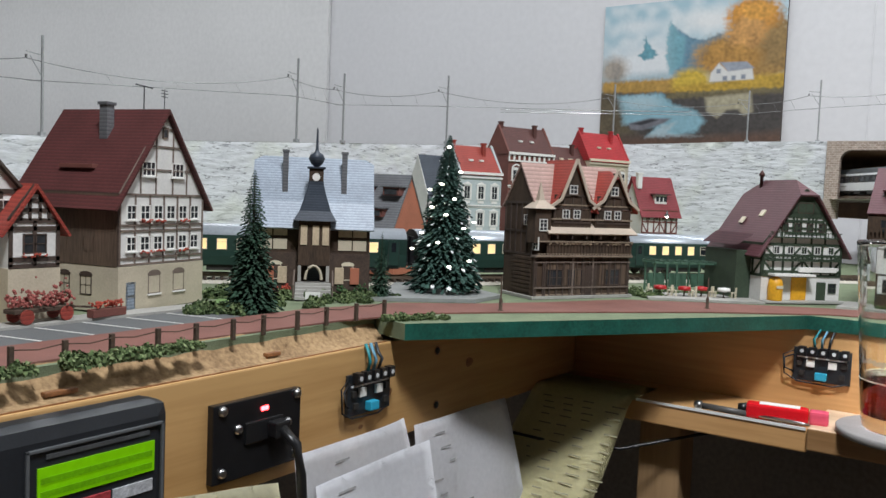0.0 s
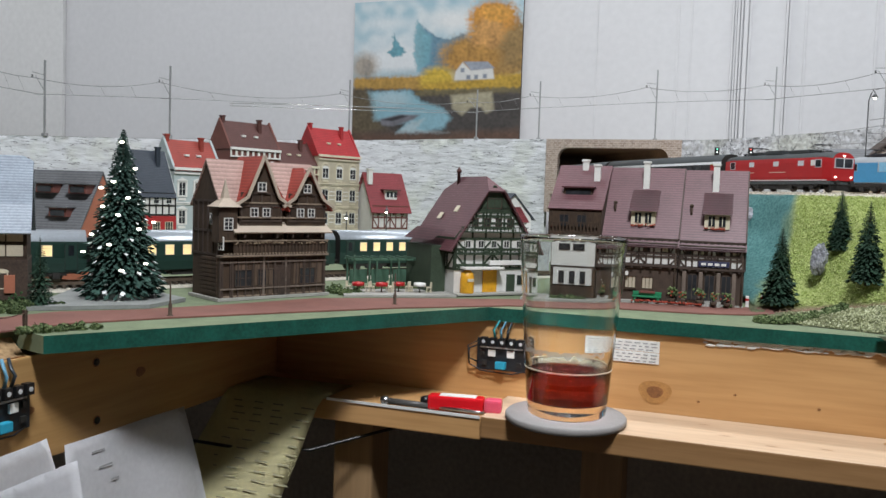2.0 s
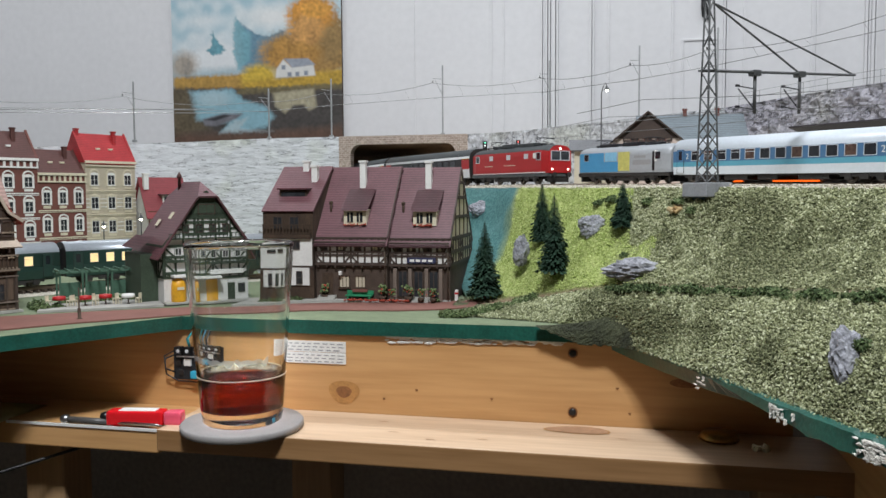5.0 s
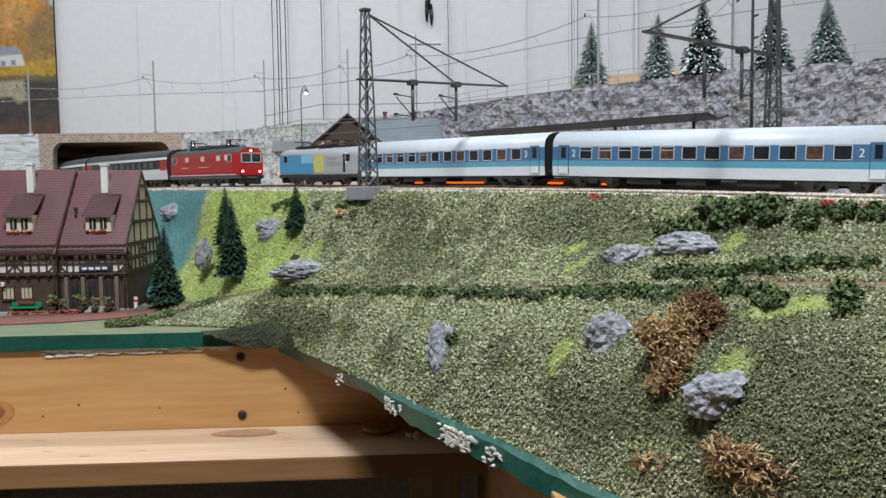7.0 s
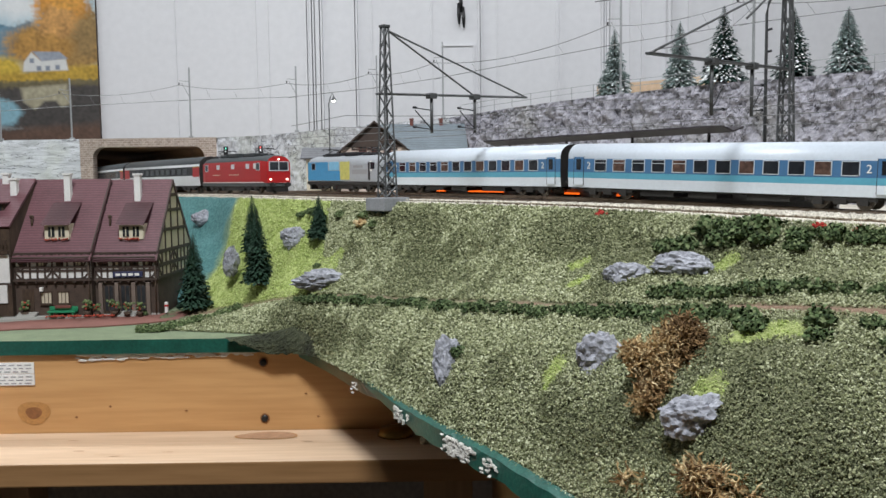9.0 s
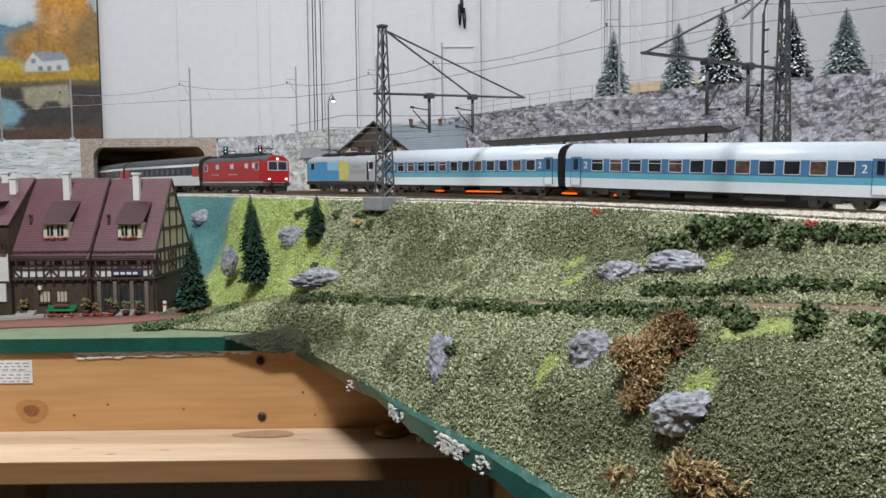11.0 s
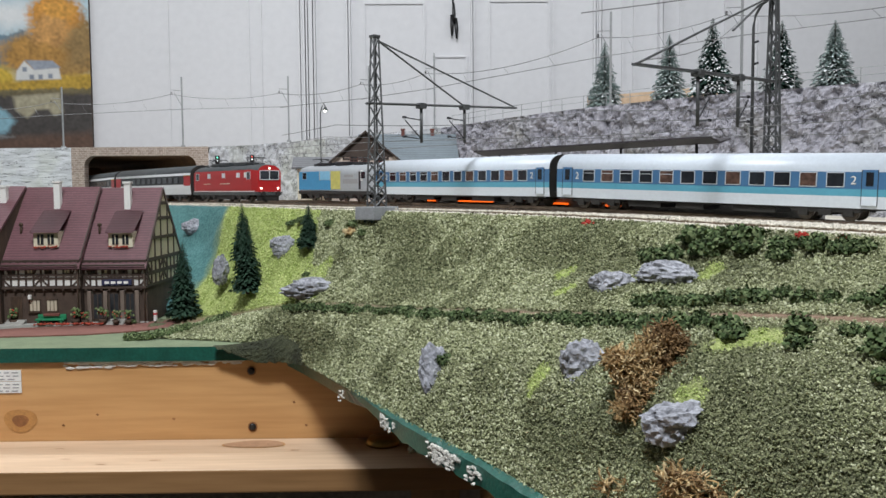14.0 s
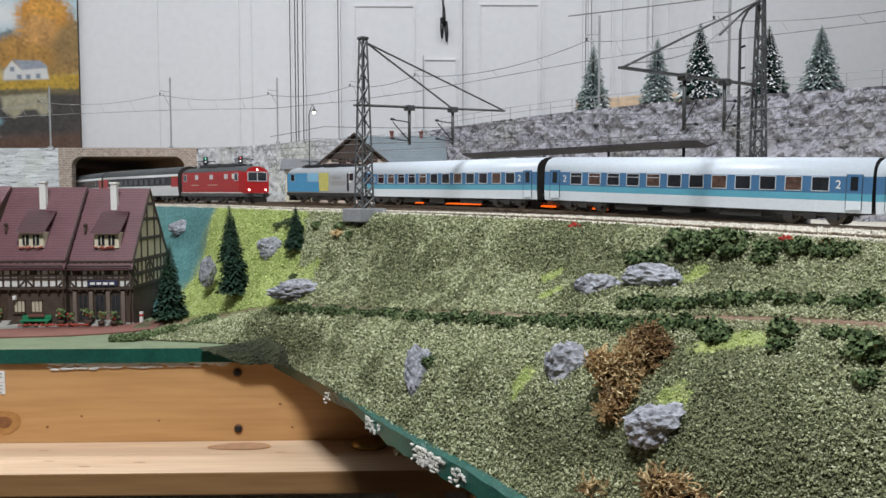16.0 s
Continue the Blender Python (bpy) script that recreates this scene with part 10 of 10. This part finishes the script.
def portal_mast(label, foot, h, end, zarm, ties, joints, droplen):
    foot, end = Vector(foot), Vector(end)
    turn = math.atan2(end.y - foot.y, end.x - foot.x)
    root = lattice(label, foot, h, 0.0054, 0.0021, turn)
    L = math.hypot(end.x - foot.x, end.y - foot.y)
    rise = end.z - foot.z - zarm
    bm = bmesh.new()
    p0, p1 = Vector((-0.008, 0, zarm)), Vector((L, 0, zarm + rise))
    for sy in (-0.0018, 0.0018):
        tube(bm, [p0 + Vector((0, sy, 0)), p1 + Vector((0, sy * 0.5, 0))], 0.0009, 5)
    part("arm", bm, M["mast_dark"], root)
    for t in ties:
        bm = bmesh.new()
        tube(bm, [(0.003, 0, h - 0.003), tuple(p0.lerp(p1, t))], 0.0008, 5)
        part("tie_rod", bm, M["mast_dark"], root)
    for t in joints:
        q = p0.lerp(p1, t)
        bm = bmesh.new()
        box(bm, (q.x - 0.0035, -0.0035, q.z - 0.003), (q.x + 0.0035, 0.0035, q.z + 0.0015), 0, 0.0008)
        tube(bm, [q, q - Vector((0, 0, droplen))], 0.0013, 6)
        part("dropper_post", bm, M["mast_dark"], root)
        bm = bmesh.new()
        for dz in (0.40, 0.9):
            e = q + Vector((-0.019, 0, -droplen * dz + 0.0015))
            tube(bm, [q - Vector((0, 0, droplen * dz)), e], 0.0005, 5)
            tube(bm, [e, e + Vector((0.003, 0, 0))], 0.0011, 6)
        tube(bm, [q - Vector((0, 0, droplen * 0.9)), q + Vector((-0.017, 0, -droplen * 0.42))], 0.0005, 5)
        part("bracket", bm, M["panto"], root)
    return root


m1 = portal_mast("dark lattice mast on a concrete block with long arm", (0.273, 0.746, 1.2225), 0.1335, (0.394, 0.844, 1.3095), 0.0810, (0.62, 1.0), (0.33, 0.62), 0.031)
part("foundation", boxed((-0.0125, -0.0125, -0.0105), (0.0125, 0.0125, 0.0), 0.0008), concrete, m1, "grey concrete block")
part("foundation_foot", boxed((-0.008, -0.008, -0.017), (0.008, 0.008, -0.0105), 0.0006), mat("dark_teal_foot", (0.03, 0.07, 0.07), 0.7, 0, 0.2, 90, 500, 0.2), m1)
m2 = portal_mast("dark lattice mast behind the blue coaches", (0.567, 0.693, 1.2115), 0.165, (0.430, 0.548, 1.3035), 0.1015, (0.99,), (0.33, 0.62), 0.034)
part("foundation", boxed((-0.011, -0.011, -0.006), (0.011, 0.011, 0.0), 0.0008), concrete, m2)
bm = bmesh.new()
tube(bm, [(0.0, 0, 0.162), (0.03, 0, 0.150), (0.07, 0, 0.128)], 0.0008, 5)
part("tie_rod", bm, M["mast_dark"], m2)
pole = thing("catenary_mast", "thin dark pole arched over to the lattice mast", "catenary mast", Matrix.Translation((0.5592, 0.7118, 1.2095)), "catenary masts")
bm = bmesh.new()
tube(bm, [(0, 0, 0), (0, 0, 0.146), (0.0008, -0.002, 0.154), (0.003, -0.007, 0.1605), (0.006, -0.0135, 0.163)], [0.0016, 0.0011, 0.0010, 0.0010, 0.0009], 8)
part("post", bm, M["mast_dark"], pole)
for z in (0.118, 0.134):
    bm = bmesh.new()
    tube(bm, [(0.0, 0.0, z), (0.0035, -0.002, z + 0.001)], 0.0009, 6)
    part("insulator", bm, M["panto"], pole)
# contact wires over the main tracks
for ln, s0, s1 in ((red_line, 0.02, 0.95), (blue_line, 0.02, 1.1)):
    w = thing("catenary_wire", "thin overhead wire above a main track", "overhead wire", None, "overhead wires")
    for dz, nm in ((0.056, "contact_wire"), (0.074, "carrying_wire")):
        bm = bmesh.new()
        tube(bm, [ln.at(s0 + (s1 - s0) * k / 40) + Vector((0, 0, dz + (0 if nm == "contact_wire" else -0.006 * math.sin(math.pi * ((k % 12) / 12))))) for k in range(41)], 0.0003, 5)
        part(nm, bm, M["wire"], w)
for a, b in (((0.40, 0.545, 1.331), (0.80, 0.60, 1.42)), ((0.435, 0.55, 1.306), (0.62, 0.90, 1.40))):
    w = thing("catenary_wire", "thin slack overhead wire by the rock wall", "overhead wire", None, "overhead wires")
    bm = bmesh.new()
    a, b = Vector(a), Vector(b)
    tube(bm, [a.lerp(b, t) + Vector((0, 0, -0.01 * math.sin(math.pi * t))) for t in [k / 10 for k in range(11)]], 0.00035, 5)
    part("strand", bm, M["wire"], w)

# signals and lamps along the station
def signal(x, y, z, h, label, lamp):
    root = thing("signal", label, "railway signal", Matrix.Translation((x, y, z)) @ Matrix.Rotation(radians(10), 4, "Z"), "signals")
    bm = bmesh.new()
    tube(bm, [(0, 0, 0), (0, 0, h)], 0.0008, 6)
    box(bm, (-0.003, -0.003, -0.002), (0.003, 0.003, 0.002), 0, 0.0004)
    part("post", bm, mat("signal_post_grey", (0.10, 0.13, 0.11), 0.5, 0, 0.1, 60, 300, 0) if "sig" not in M else M["sig"], root)
    part("head", boxed((-0.0032, -0.0025, h - 0.004), (0.0032, 0.0012, h + 0.009), 0.0006), M["black"], root)
    for dz, c in ((0.0062, lamp), (0.0022, (0.75, 0.8, 0.8))):
        bm = bmesh.new()
        tube(bm, [(0, -0.0024, h + dz), (0, -0.0031, h + dz)], 0.0011, 10)
        part("lens", bm, mat("signal_lens_%d%d" % (int(dz * 1e4), int(x * 1e3)), c, 0.3, 0, 0, 10, 10, 0, emit=c, power=1.6), root)


signal(0.018, 1.262, 1.2215, 0.058, "slim two-light signal before the rubble wall", (0.15, 0.7, 0.45))
signal(0.061, 1.288, 1.2215, 0.060, "slim two-light signal with red lamp lit", (0.9, 0.12, 0.1))
lamp_glow = mat("glowing_lamp_glass", (1, 0.97, 0.9), 0.3, 0, 0, 10, 10, 0, emit=(1, 0.95, 0.82), power=10)


def street_lamp(x, y, z, h, label, arm=0.007):
    root = thing("street_lamp", label, "lamp", Matrix.Translation((x, y, z)), "lamps")
    bm = bmesh.new()
    pts = [(0, 0, 0), (0, 0, h * 0.9)] + ([(0.002, 0, h * 0.96), (arm * 0.7, 0, h), (arm, 0, h * 0.97)] if arm else [(0, 0, h)])
    tube(bm, pts, 0.0007, 6)
    part("post", bm, M["mast_dark"], root)
    bm = bmesh.new()
    lathe(bm, [(0.0006, h * 0.97), (0.0032, h * 0.97 - 0.0045), (0.0032, h * 0.97 - 0.0052)], 12, (arm, 0))
    part("shade", bm, M["mast_dark"], root)
    bm = bmesh.new()
    bmesh.ops.create_icosphere(bm, subdivisions=2, radius=0.0019, matrix=Matrix.Translation((arm, 0, h * 0.97 - 0.0055)))
    part("bulb", bm, lamp_glow, root)


street_lamp(0.183, 1.105, 1.2215, 0.122, "tall lit station lamp with bent arm", 0.006)
street_lamp(-0.360, 1.01, 1.1185, 0.076, "lit white lamp beside the platform", 0.0)
street_lamp(-0.425, 1.03, 1.1185, 0.066, "lit white lamp beyond the platform", 0.0)

# station building
st = thing("station_building", "cream station building with grey roof and front gable", "model house", pose(0.229, 1.128, 1.2195, 0, 0, 4) @ Matrix.Scale(1.09, 4), "houses of the model town")
part("wall", walls_mesh(0.110, 0.075, 0.052, 0.083, "x"), mat("ochre_station_wall", (0.42, 0.24, 0.11), 0.7, 0, 0.12, 60, 600, 0.1), st)
part("roof", roof_mesh(0.110, 0.075, 0.052, 0.083, "x", 0.008, 0.003), tiles("grey_station_slate", (0.17, 0.21, 0.235), 0.0022), st)
T = Matrix.Translation((-0.032, -0.006, 0))
bm = walls_mesh(0.076, 0.06, 0.052, 0.083, "y")
bmesh.ops.transform(bm, matrix=T, verts=bm.verts)
part("gable_wall", bm, mat("pinkish_station_plaster", (0.60, 0.49, 0.42), 0.75, 0, 0.1, 60, 600, 0.1), st)
bm = bmesh.new()
tri_front = [bm.verts.new((x, y, z)) for y in (-0.0012, -0.0002) for x, z in ((0.002, 0.0545), (0.074, 0.0545), (0.038, 0.0815))]
for q in ((0, 1, 2), (5, 4, 3), (0, 3, 4, 1), (1, 4, 5, 2), (2, 5, 3, 0)):
    bm.faces.new([tri_front[i] for i in q])
bmesh.ops.recalc_face_normals(bm, faces=bm.faces)
bmesh.ops.transform(bm, matrix=T, verts=bm.verts)
part("gable_cladding", bm, M["timber_brown"], st, "dark boarded gable")
bm = roof_mesh(0.076, 0.07, 0.052, 0.084, "y", 0.009, 0.006)
bmesh.ops.transform(bm, matrix=T, verts=bm.verts)
part("gable_roof", bm, M["timber_brown"], st)
timbering(st, T, 0.012, 0.064, [0.052, 0.060], 4, M["timber_brown"], False, None, 0.0018)
for x in (0.020, 0.034, 0.048):
    add_window(st, T, x, 0.043, 0.009, 0.013, M["brick_dark"], M["glass_dark"], 2, 2)
    add_window(st, T, x, 0.012, 0.009, 0.016, M["brick_dark"], M["glass_dark"], 2, 2)
part("annexe", boxed((-0.072, 0.004, 0), (-0.032, 0.045, 0.046), 0.0004), M["cream"], st)
bm = roof_mesh(0.042, 0.041, 0.046, 0.056, "x", 0.006, 0.004)
bmesh.ops.transform(bm, matrix=Matrix.Translation((-0.074, 0.004, 0)), verts=bm.verts)
part("annexe_roof", bm, M["roof_grey"], st)
for x in (0.05, 0.085):
    chimney(st, x, 0.037, 0.078, 0.089, 0.004, M["brick_dark"])
for x in (0.058, 0.076, 0.094):
    add_window(st, FRONT, x, 0.012, 0.010, 0.016, M["white"], M["glass_dark"], 2, 2)
# platform with its long canopy
cn = thing("platform_canopy", "long dark platform canopy on thin posts", "canopy", Matrix.Identity(4))
ca, cb = Vector((0.372, 0.945, 1.2705)), Vector((0.546, 0.742, 1.2705))
cd = (cb - ca).normalized()
cnrm = Vector((cd.y, -cd.x, 0))
bm = bmesh.new()
prof = [(-0.016, 0.004), (0.0, 0.0), (0.016, 0.004), (0.016, 0.0052), (0.0, 0.0014), (-0.016, 0.0052)]
rings = [[bm.verts.new(p + cnrm * o + Vector((0, 0, u))) for o, u in prof] for p in (ca, cb)]
for i in range(6):
    bm.faces.new((rings[0][i], rings[0][(i + 1) % 6], rings[1][(i + 1) % 6], rings[1][i]))
bm.faces.new(rings[0])
bm.faces.new(rings[1][::-1])
bmesh.ops.recalc_face_normals(bm, faces=bm.faces)
part("canopy_roof", bm, mat("dark_plum_canopy", (0.035, 0.028, 0.032), 0.6, 0, 0.2, 60, 400, 0.1), cn)
for t in (0.08, 0.36, 0.64, 0.92):
    p = ca.lerp(cb, t)
    part("post", boxed((p.x - 0.001, p.y - 0.001, 1.222), (p.x + 0.001, p.y + 0.001, p.z + 0.001)), M["under"], cn)
bm = bmesh.new()
ribbon(bm, blue_line, blue_line.nearest(0.56, 0.64), blue_line.nearest(0.25, 0.99), [(0.0195, -0.008), (0.0195, 0.0065), (0.062, 0.0065), (0.062, -0.008)], 40)
structure("platform", bm, mat("grey_platform", (0.22, 0.21, 0.20), 0.85, 0, 0.15, 60, 600, 0.2), "grey station platform behind the blue train", "platform")
for s, l in ((blue_line.nearest(0.345, 0.875), 0.05), (blue_line.nearest(0.412, 0.79), 0.02), (blue_line.nearest(0.455, 0.745), 0.018), (blue_line.nearest(0.30, 0.93), 0.02)):
    lp = thing("platform_lamp", "low orange glowing strip lamp at the platform edge", "lamp", blue_line.seat(s - l / 2, s + l / 2), "platform lamps")
    part("strip", boxed((-l / 2, -0.0188, 0.0012), (l / 2, -0.0172, 0.0026)), M["glow_orange"], lp)
    part("holder", boxed((-l / 2, -0.0192, -0.005), (l / 2, -0.0170, 0.0012)), M["under"], lp)

# railing and hut on the rock wall
rail_pts = [(0.345, 1.187, 1.3205), (0.42, 1.106, 1.325), (0.5, 1.026, 1.328), (0.6, 0.926, 1.329), (0.69, 0.821, 1.326), (0.80, 0.69, 1.322)]
rl_line = Line(rail_pts, 12)
fence = thing("railing", "thin grey railing along the top of the rock wall", "railing")
s = 0.0
while s < rl_line.length:
    p = rl_line.at(s)
    bm = bmesh.new()
    tube(bm, [p, p + Vector((0, 0, 0.0145))], 0.0004, 5)
    part("post", bm, M["mast"], fence)
    s += 0.030
for dz in (0.0075, 0.0142):
    bm = bmesh.new()
    tube(bm, [rl_line.at(rl_line.length * k / 40) + Vector((0, 0, dz)) for k in range(41)], 0.0003, 5)
    part("rail", bm, M["mast"], fence)
structure("upper_board", boxed((0.50, 1.075, 1.322), (0.66, 1.09, 1.349), 0, pose(0.55, 1.08, 0, 0, 0, -38) @ pose(-0.55, -1.08, 0)), M["pine_pale_x"], "bare wooden board behind the frosted firs", "board")
hut = thing("hut", "brown wooden hut with low roof on the upper level", "hut", pose(0.79, 0.86, 1.325, 0, 0, -35), "")
part("wall", walls_mesh(0.07, 0.05, 0.026, 0.045, "y"), mat("ochre_hut_wall", (0.40, 0.25, 0.12), 0.7, 0, 0.15, 60, 500, 0.1), hut)
part("roof", roof_mesh(0.07, 0.05, 0.026, 0.045, "y", 0.014, 0.008, 0.0025), M["dark_boards"], hut)

# ---- street furniture ----
ys = [0.188, 0.212, 0.236, 0.261, 0.285, 0.309, 0.332, 0.358, 0.384, 0.411, 0.441]
for i, y in enumerate(ys):
    root = thing("fence_post", "short dark brown fence post with cord", "fence post", Matrix.Translation((-0.3475 + 0.003 * (i % 2) * 0.3, y, 1.1182)), "fence posts along the street")
    part("post", boxed((-0.0011, -0.0011, 0), (0.0011, 0.0011, 0.0115), 0.0003), M["bark"], root)
    if i + 1 < len(ys):
        bm = bmesh.new()
        dy = ys[i + 1] - y
        tube(bm, [(0, 0, 0.0098), (0, dy * 0.5, 0.0085), (0, dy, 0.0098)], 0.0003, 5)
        part("cord", bm, M["bark"], root)
for x, y, lb in ((-0.308, 0.527, "dark bollard post on the green by the square"), (-0.203, 0.674, "dark bollard post on the green by the inn")):
    root = thing("bollard", lb, "post", Matrix.Translation((x, y, 1.1178)), "posts on the green")
    bm = bmesh.new()
    lathe(bm, [(0.0032, 0.0), (0.0030, 0.0012), (0.0013, 0.002), (0.0013, 0.009), (0.0006, 0.0105), (0.0005, 0.026), (0.0, 0.0265)], 12)
    part("column", bm, M["bark"], root)
for x, y in ((0.0655, 0.836), (0.0785, 0.8555), (0.094, 0.874)):
    root = thing("marker_post", "white road post with a red band", "post", Matrix.Translation((x, y, 1.1195)), "road posts")
    part("post", boxed((-0.0014, -0.0014, -0.001), (0.0014, 0.0014, 0.0095), 0.0003), M["white"], root)
    part("band", boxed((-0.0016, -0.0016, 0.0055), (0.0016, 0.0016, 0.0072)), M["sbb_red"], root)
bench = thing("bench", "green table and bench before the terrace", "bench", pose(-0.019, 0.8135, 1.1205))
grn = mat("green_plastic", (0.02, 0.22, 0.10), 0.45, 0, 0.1, 90, 400, 0.02)
part("seat", boxed((-0.0125, -0.003, 0.0035), (0.0125, 0.003, 0.005), 0.0004), grn, bench)
part("backrest", boxed((-0.0125, 0.003, 0.005), (0.0125, 0.004, 0.0085), 0.0004), grn, bench)
for x in (-0.010, 0.010):
    part("leg", boxed((x - 0.0008, -0.0025, 0.0), (x + 0.0008, 0.003, 0.0035)), grn, bench)
bm = bmesh.new()
rnd = random.Random(6)
for i in range(120):
    bmesh.ops.create_icosphere(bm, subdivisions=1, radius=rnd.uniform(0.0006, 0.0011), matrix=Matrix.Translation((rnd.uniform(-0.032, 0.028), 0.8095 + rnd.uniform(-0.0012, 0.0012) + 0.0, 1.1208 + rnd.uniform(0, 0.001))))
tagged(part("flower_bed", bm, M["flower_red"], None, "low bed of red flowers before the terrace"), "", "flower bed")
for i, x in enumerate((0.012, 0.026, 0.038, -0.052, 0.049, 0.002)):
    root = thing("plant_tub", "brown tub with a leafy plant before the terrace", "plant pot", Matrix.Translation((x, 0.813 + 0.002 * (i % 2), 1.1205)) @ Matrix.Scale(1.2 if i % 2 else 1.0, 4), "plant tubs")
    bm = bmesh.new()
    lathe(bm, [(0.0022, 0.0), (0.0030, 0.0035), (0.0026, 0.0036), (0.0, 0.003)], 12)
    part("tub", bm, M["bark"], root)
    bm = bmesh.new()
    for k in range(26):
        bmesh.ops.create_icosphere(bm, subdivisions=1, radius=0.0011, matrix=Matrix.Translation((rnd.gauss(0, 0.0018), rnd.gauss(0, 0.0015), 0.0055 + rnd.random() * 0.006)))
    part("plant", bm, M["leaf_mid"], root)
    bm = bmesh.new()
    for k in range(5):
        bmesh.ops.create_icosphere(bm, subdivisions=1, radius=0.0007, matrix=Matrix.Translation((rnd.gauss(0, 0.002), -0.002, 0.005 + rnd.random() * 0.006)))
    part("blossom", bm, M["flower_red"], root)
# beer garden
pg = thing("pergola", "green wooden pergola over the beer garden", "pergola", pose(-0.275, 0.747, 1.1203, 0, 0, 45))
gt = mat("grey_green_paint", (0.06, 0.13, 0.085), 0.6, 0, 0.15, 90, 500, 0.05)
for x in (0.0, 0.022, 0.044, 0.066):
    for y in (0.0, 0.02):
        part("post", boxed((x - 0.0008, y - 0.0008, 0), (x + 0.0008, y + 0.0008, 0.026)), gt, pg)
for y in (-0.0005, 0.0205):
    part("beam", boxed((-0.003, y - 0.0008, 0.026), (0.069, y + 0.0008, 0.0278), 0.0002), gt, pg)
for i in range(9):
    x = -0.001 + i * 0.0085
    part("slat", boxed((x - 0.0006, -0.004, 0.0278), (x + 0.0006, 0.024, 0.0292)), gt, pg)
for x0 in (0.002, 0.024, 0.046):
    part("trellis", boxed((x0, 0.0202, 0.003), (x0 + 0.018, 0.0208, 0.016)), gt, pg)
for i, (x, y) in enumerate(((-0.262, 0.728), (-0.243, 0.737), (-0.232, 0.750), (-0.214, 0.757))):
    root = thing("garden_table", "small table with red cloth in the beer garden", "table", Matrix.Translation((x, y, 1.1203)), "garden tables")
    bm = bmesh.new()
    lathe(bm, [(0.0014, 0), (0.0006, 0.001), (0.0006, 0.0085)], 8)
    part("stand", bm, M["bark"], root)
    bm = bmesh.new()
    lathe(bm, [(0.0058, 0.0055), (0.0054, 0.0085), (0.0, 0.0092)], 14)
    part("tablecloth", bm, M["sbb_red"] if i != 3 else M["white"], root)
    for k in (-1, 1):
        ch = thing("garden_chair", "small pale garden chair beside a table", "chair", Matrix.Translation((x + k * 0.008, y + 0.003 * k, 1.1203)), "garden chairs")
        part("seat", boxed((-0.002, -0.002, 0.0045), (0.002, 0.002, 0.0052)), M["cream"], ch)
        part("backrest", boxed((k * 0.0017 - 0.0003, -0.002, 0.0052), (k * 0.0017 + 0.0003, 0.002, 0.0095)), M["cream"], ch)
        for ax, ay in ((-0.0016, -0.0016), (0.0016, -0.0016), (-0.0016, 0.0016), (0.0016, 0.0016)):
            part("leg", boxed((ax - 0.0003, ay - 0.0003, 0), (ax + 0.0003, ay + 0.0003, 0.0045)), M["cream"], ch)
# market stall and flower cart in front of the timbered houses
ct = thing("flower_cart", "red flower-laden cart before the half-timbered houses", "cart", pose(-0.452, 0.262, 1.1206, 0, 0, 96))
part("bed", boxed((-0.020, -0.005, 0.006), (0.018, 0.005, 0.0085), 0.0005), M["bark"], ct)
for x in (-0.013, 0.012):
    for y in (-0.0058, 0.0058):
        bm = bmesh.new()
        tube(bm, [(x, y - 0.0006, 0.0042), (x, y + 0.0006, 0.0042)], 0.0042, 16)
        part("wheel", bm, M["roof_orange_red"], ct)
bm = bmesh.new()
for i in range(240):
    bmesh.ops.create_icosphere(bm, subdivisions=1, radius=rnd.uniform(0.0006, 0.0013), matrix=Matrix.Translation((rnd.uniform(-0.02, 0.018), rnd.gauss(0, 0.003), 0.0095 + abs(rnd.gauss(0, 0.004)))))
part("load", bm, mat("dull_red_load", (0.30, 0.085, 0.07), 0.8, 0, 0.35, 300, 900, 0.2), ct)
bm = bmesh.new()
tube(bm, [(0.018, 0, 0.007), (0.034, 0, 0.005)], 0.0007, 6)
part("shaft", bm, M["bark"], ct)
for x, y, lb in ((-0.447, 0.300, "low dark red planter box on the pavement"), (-0.449, 0.222, "dark red planter box beside the cart")):
    root = thing("planter", lb, "planter", pose(x, y, 1.1206, 0, 0, 96), "planters")
    part("trough", boxed((-0.012, -0.003, 0), (0.012, 0.003, 0.005), 0.0005), M["brick_dark"], root)
    bm = bmesh.new()
    for i in range(90):
        bmesh.ops.create_icosphere(bm, subdivisions=1, radius=0.0008, matrix=Matrix.Translation((rnd.uniform(-0.011, 0.011), rnd.gauss(0, 0.0015), 0.006 + rnd.random() * 0.003)))
    part("flowers", bm, M["flower_red"], root)
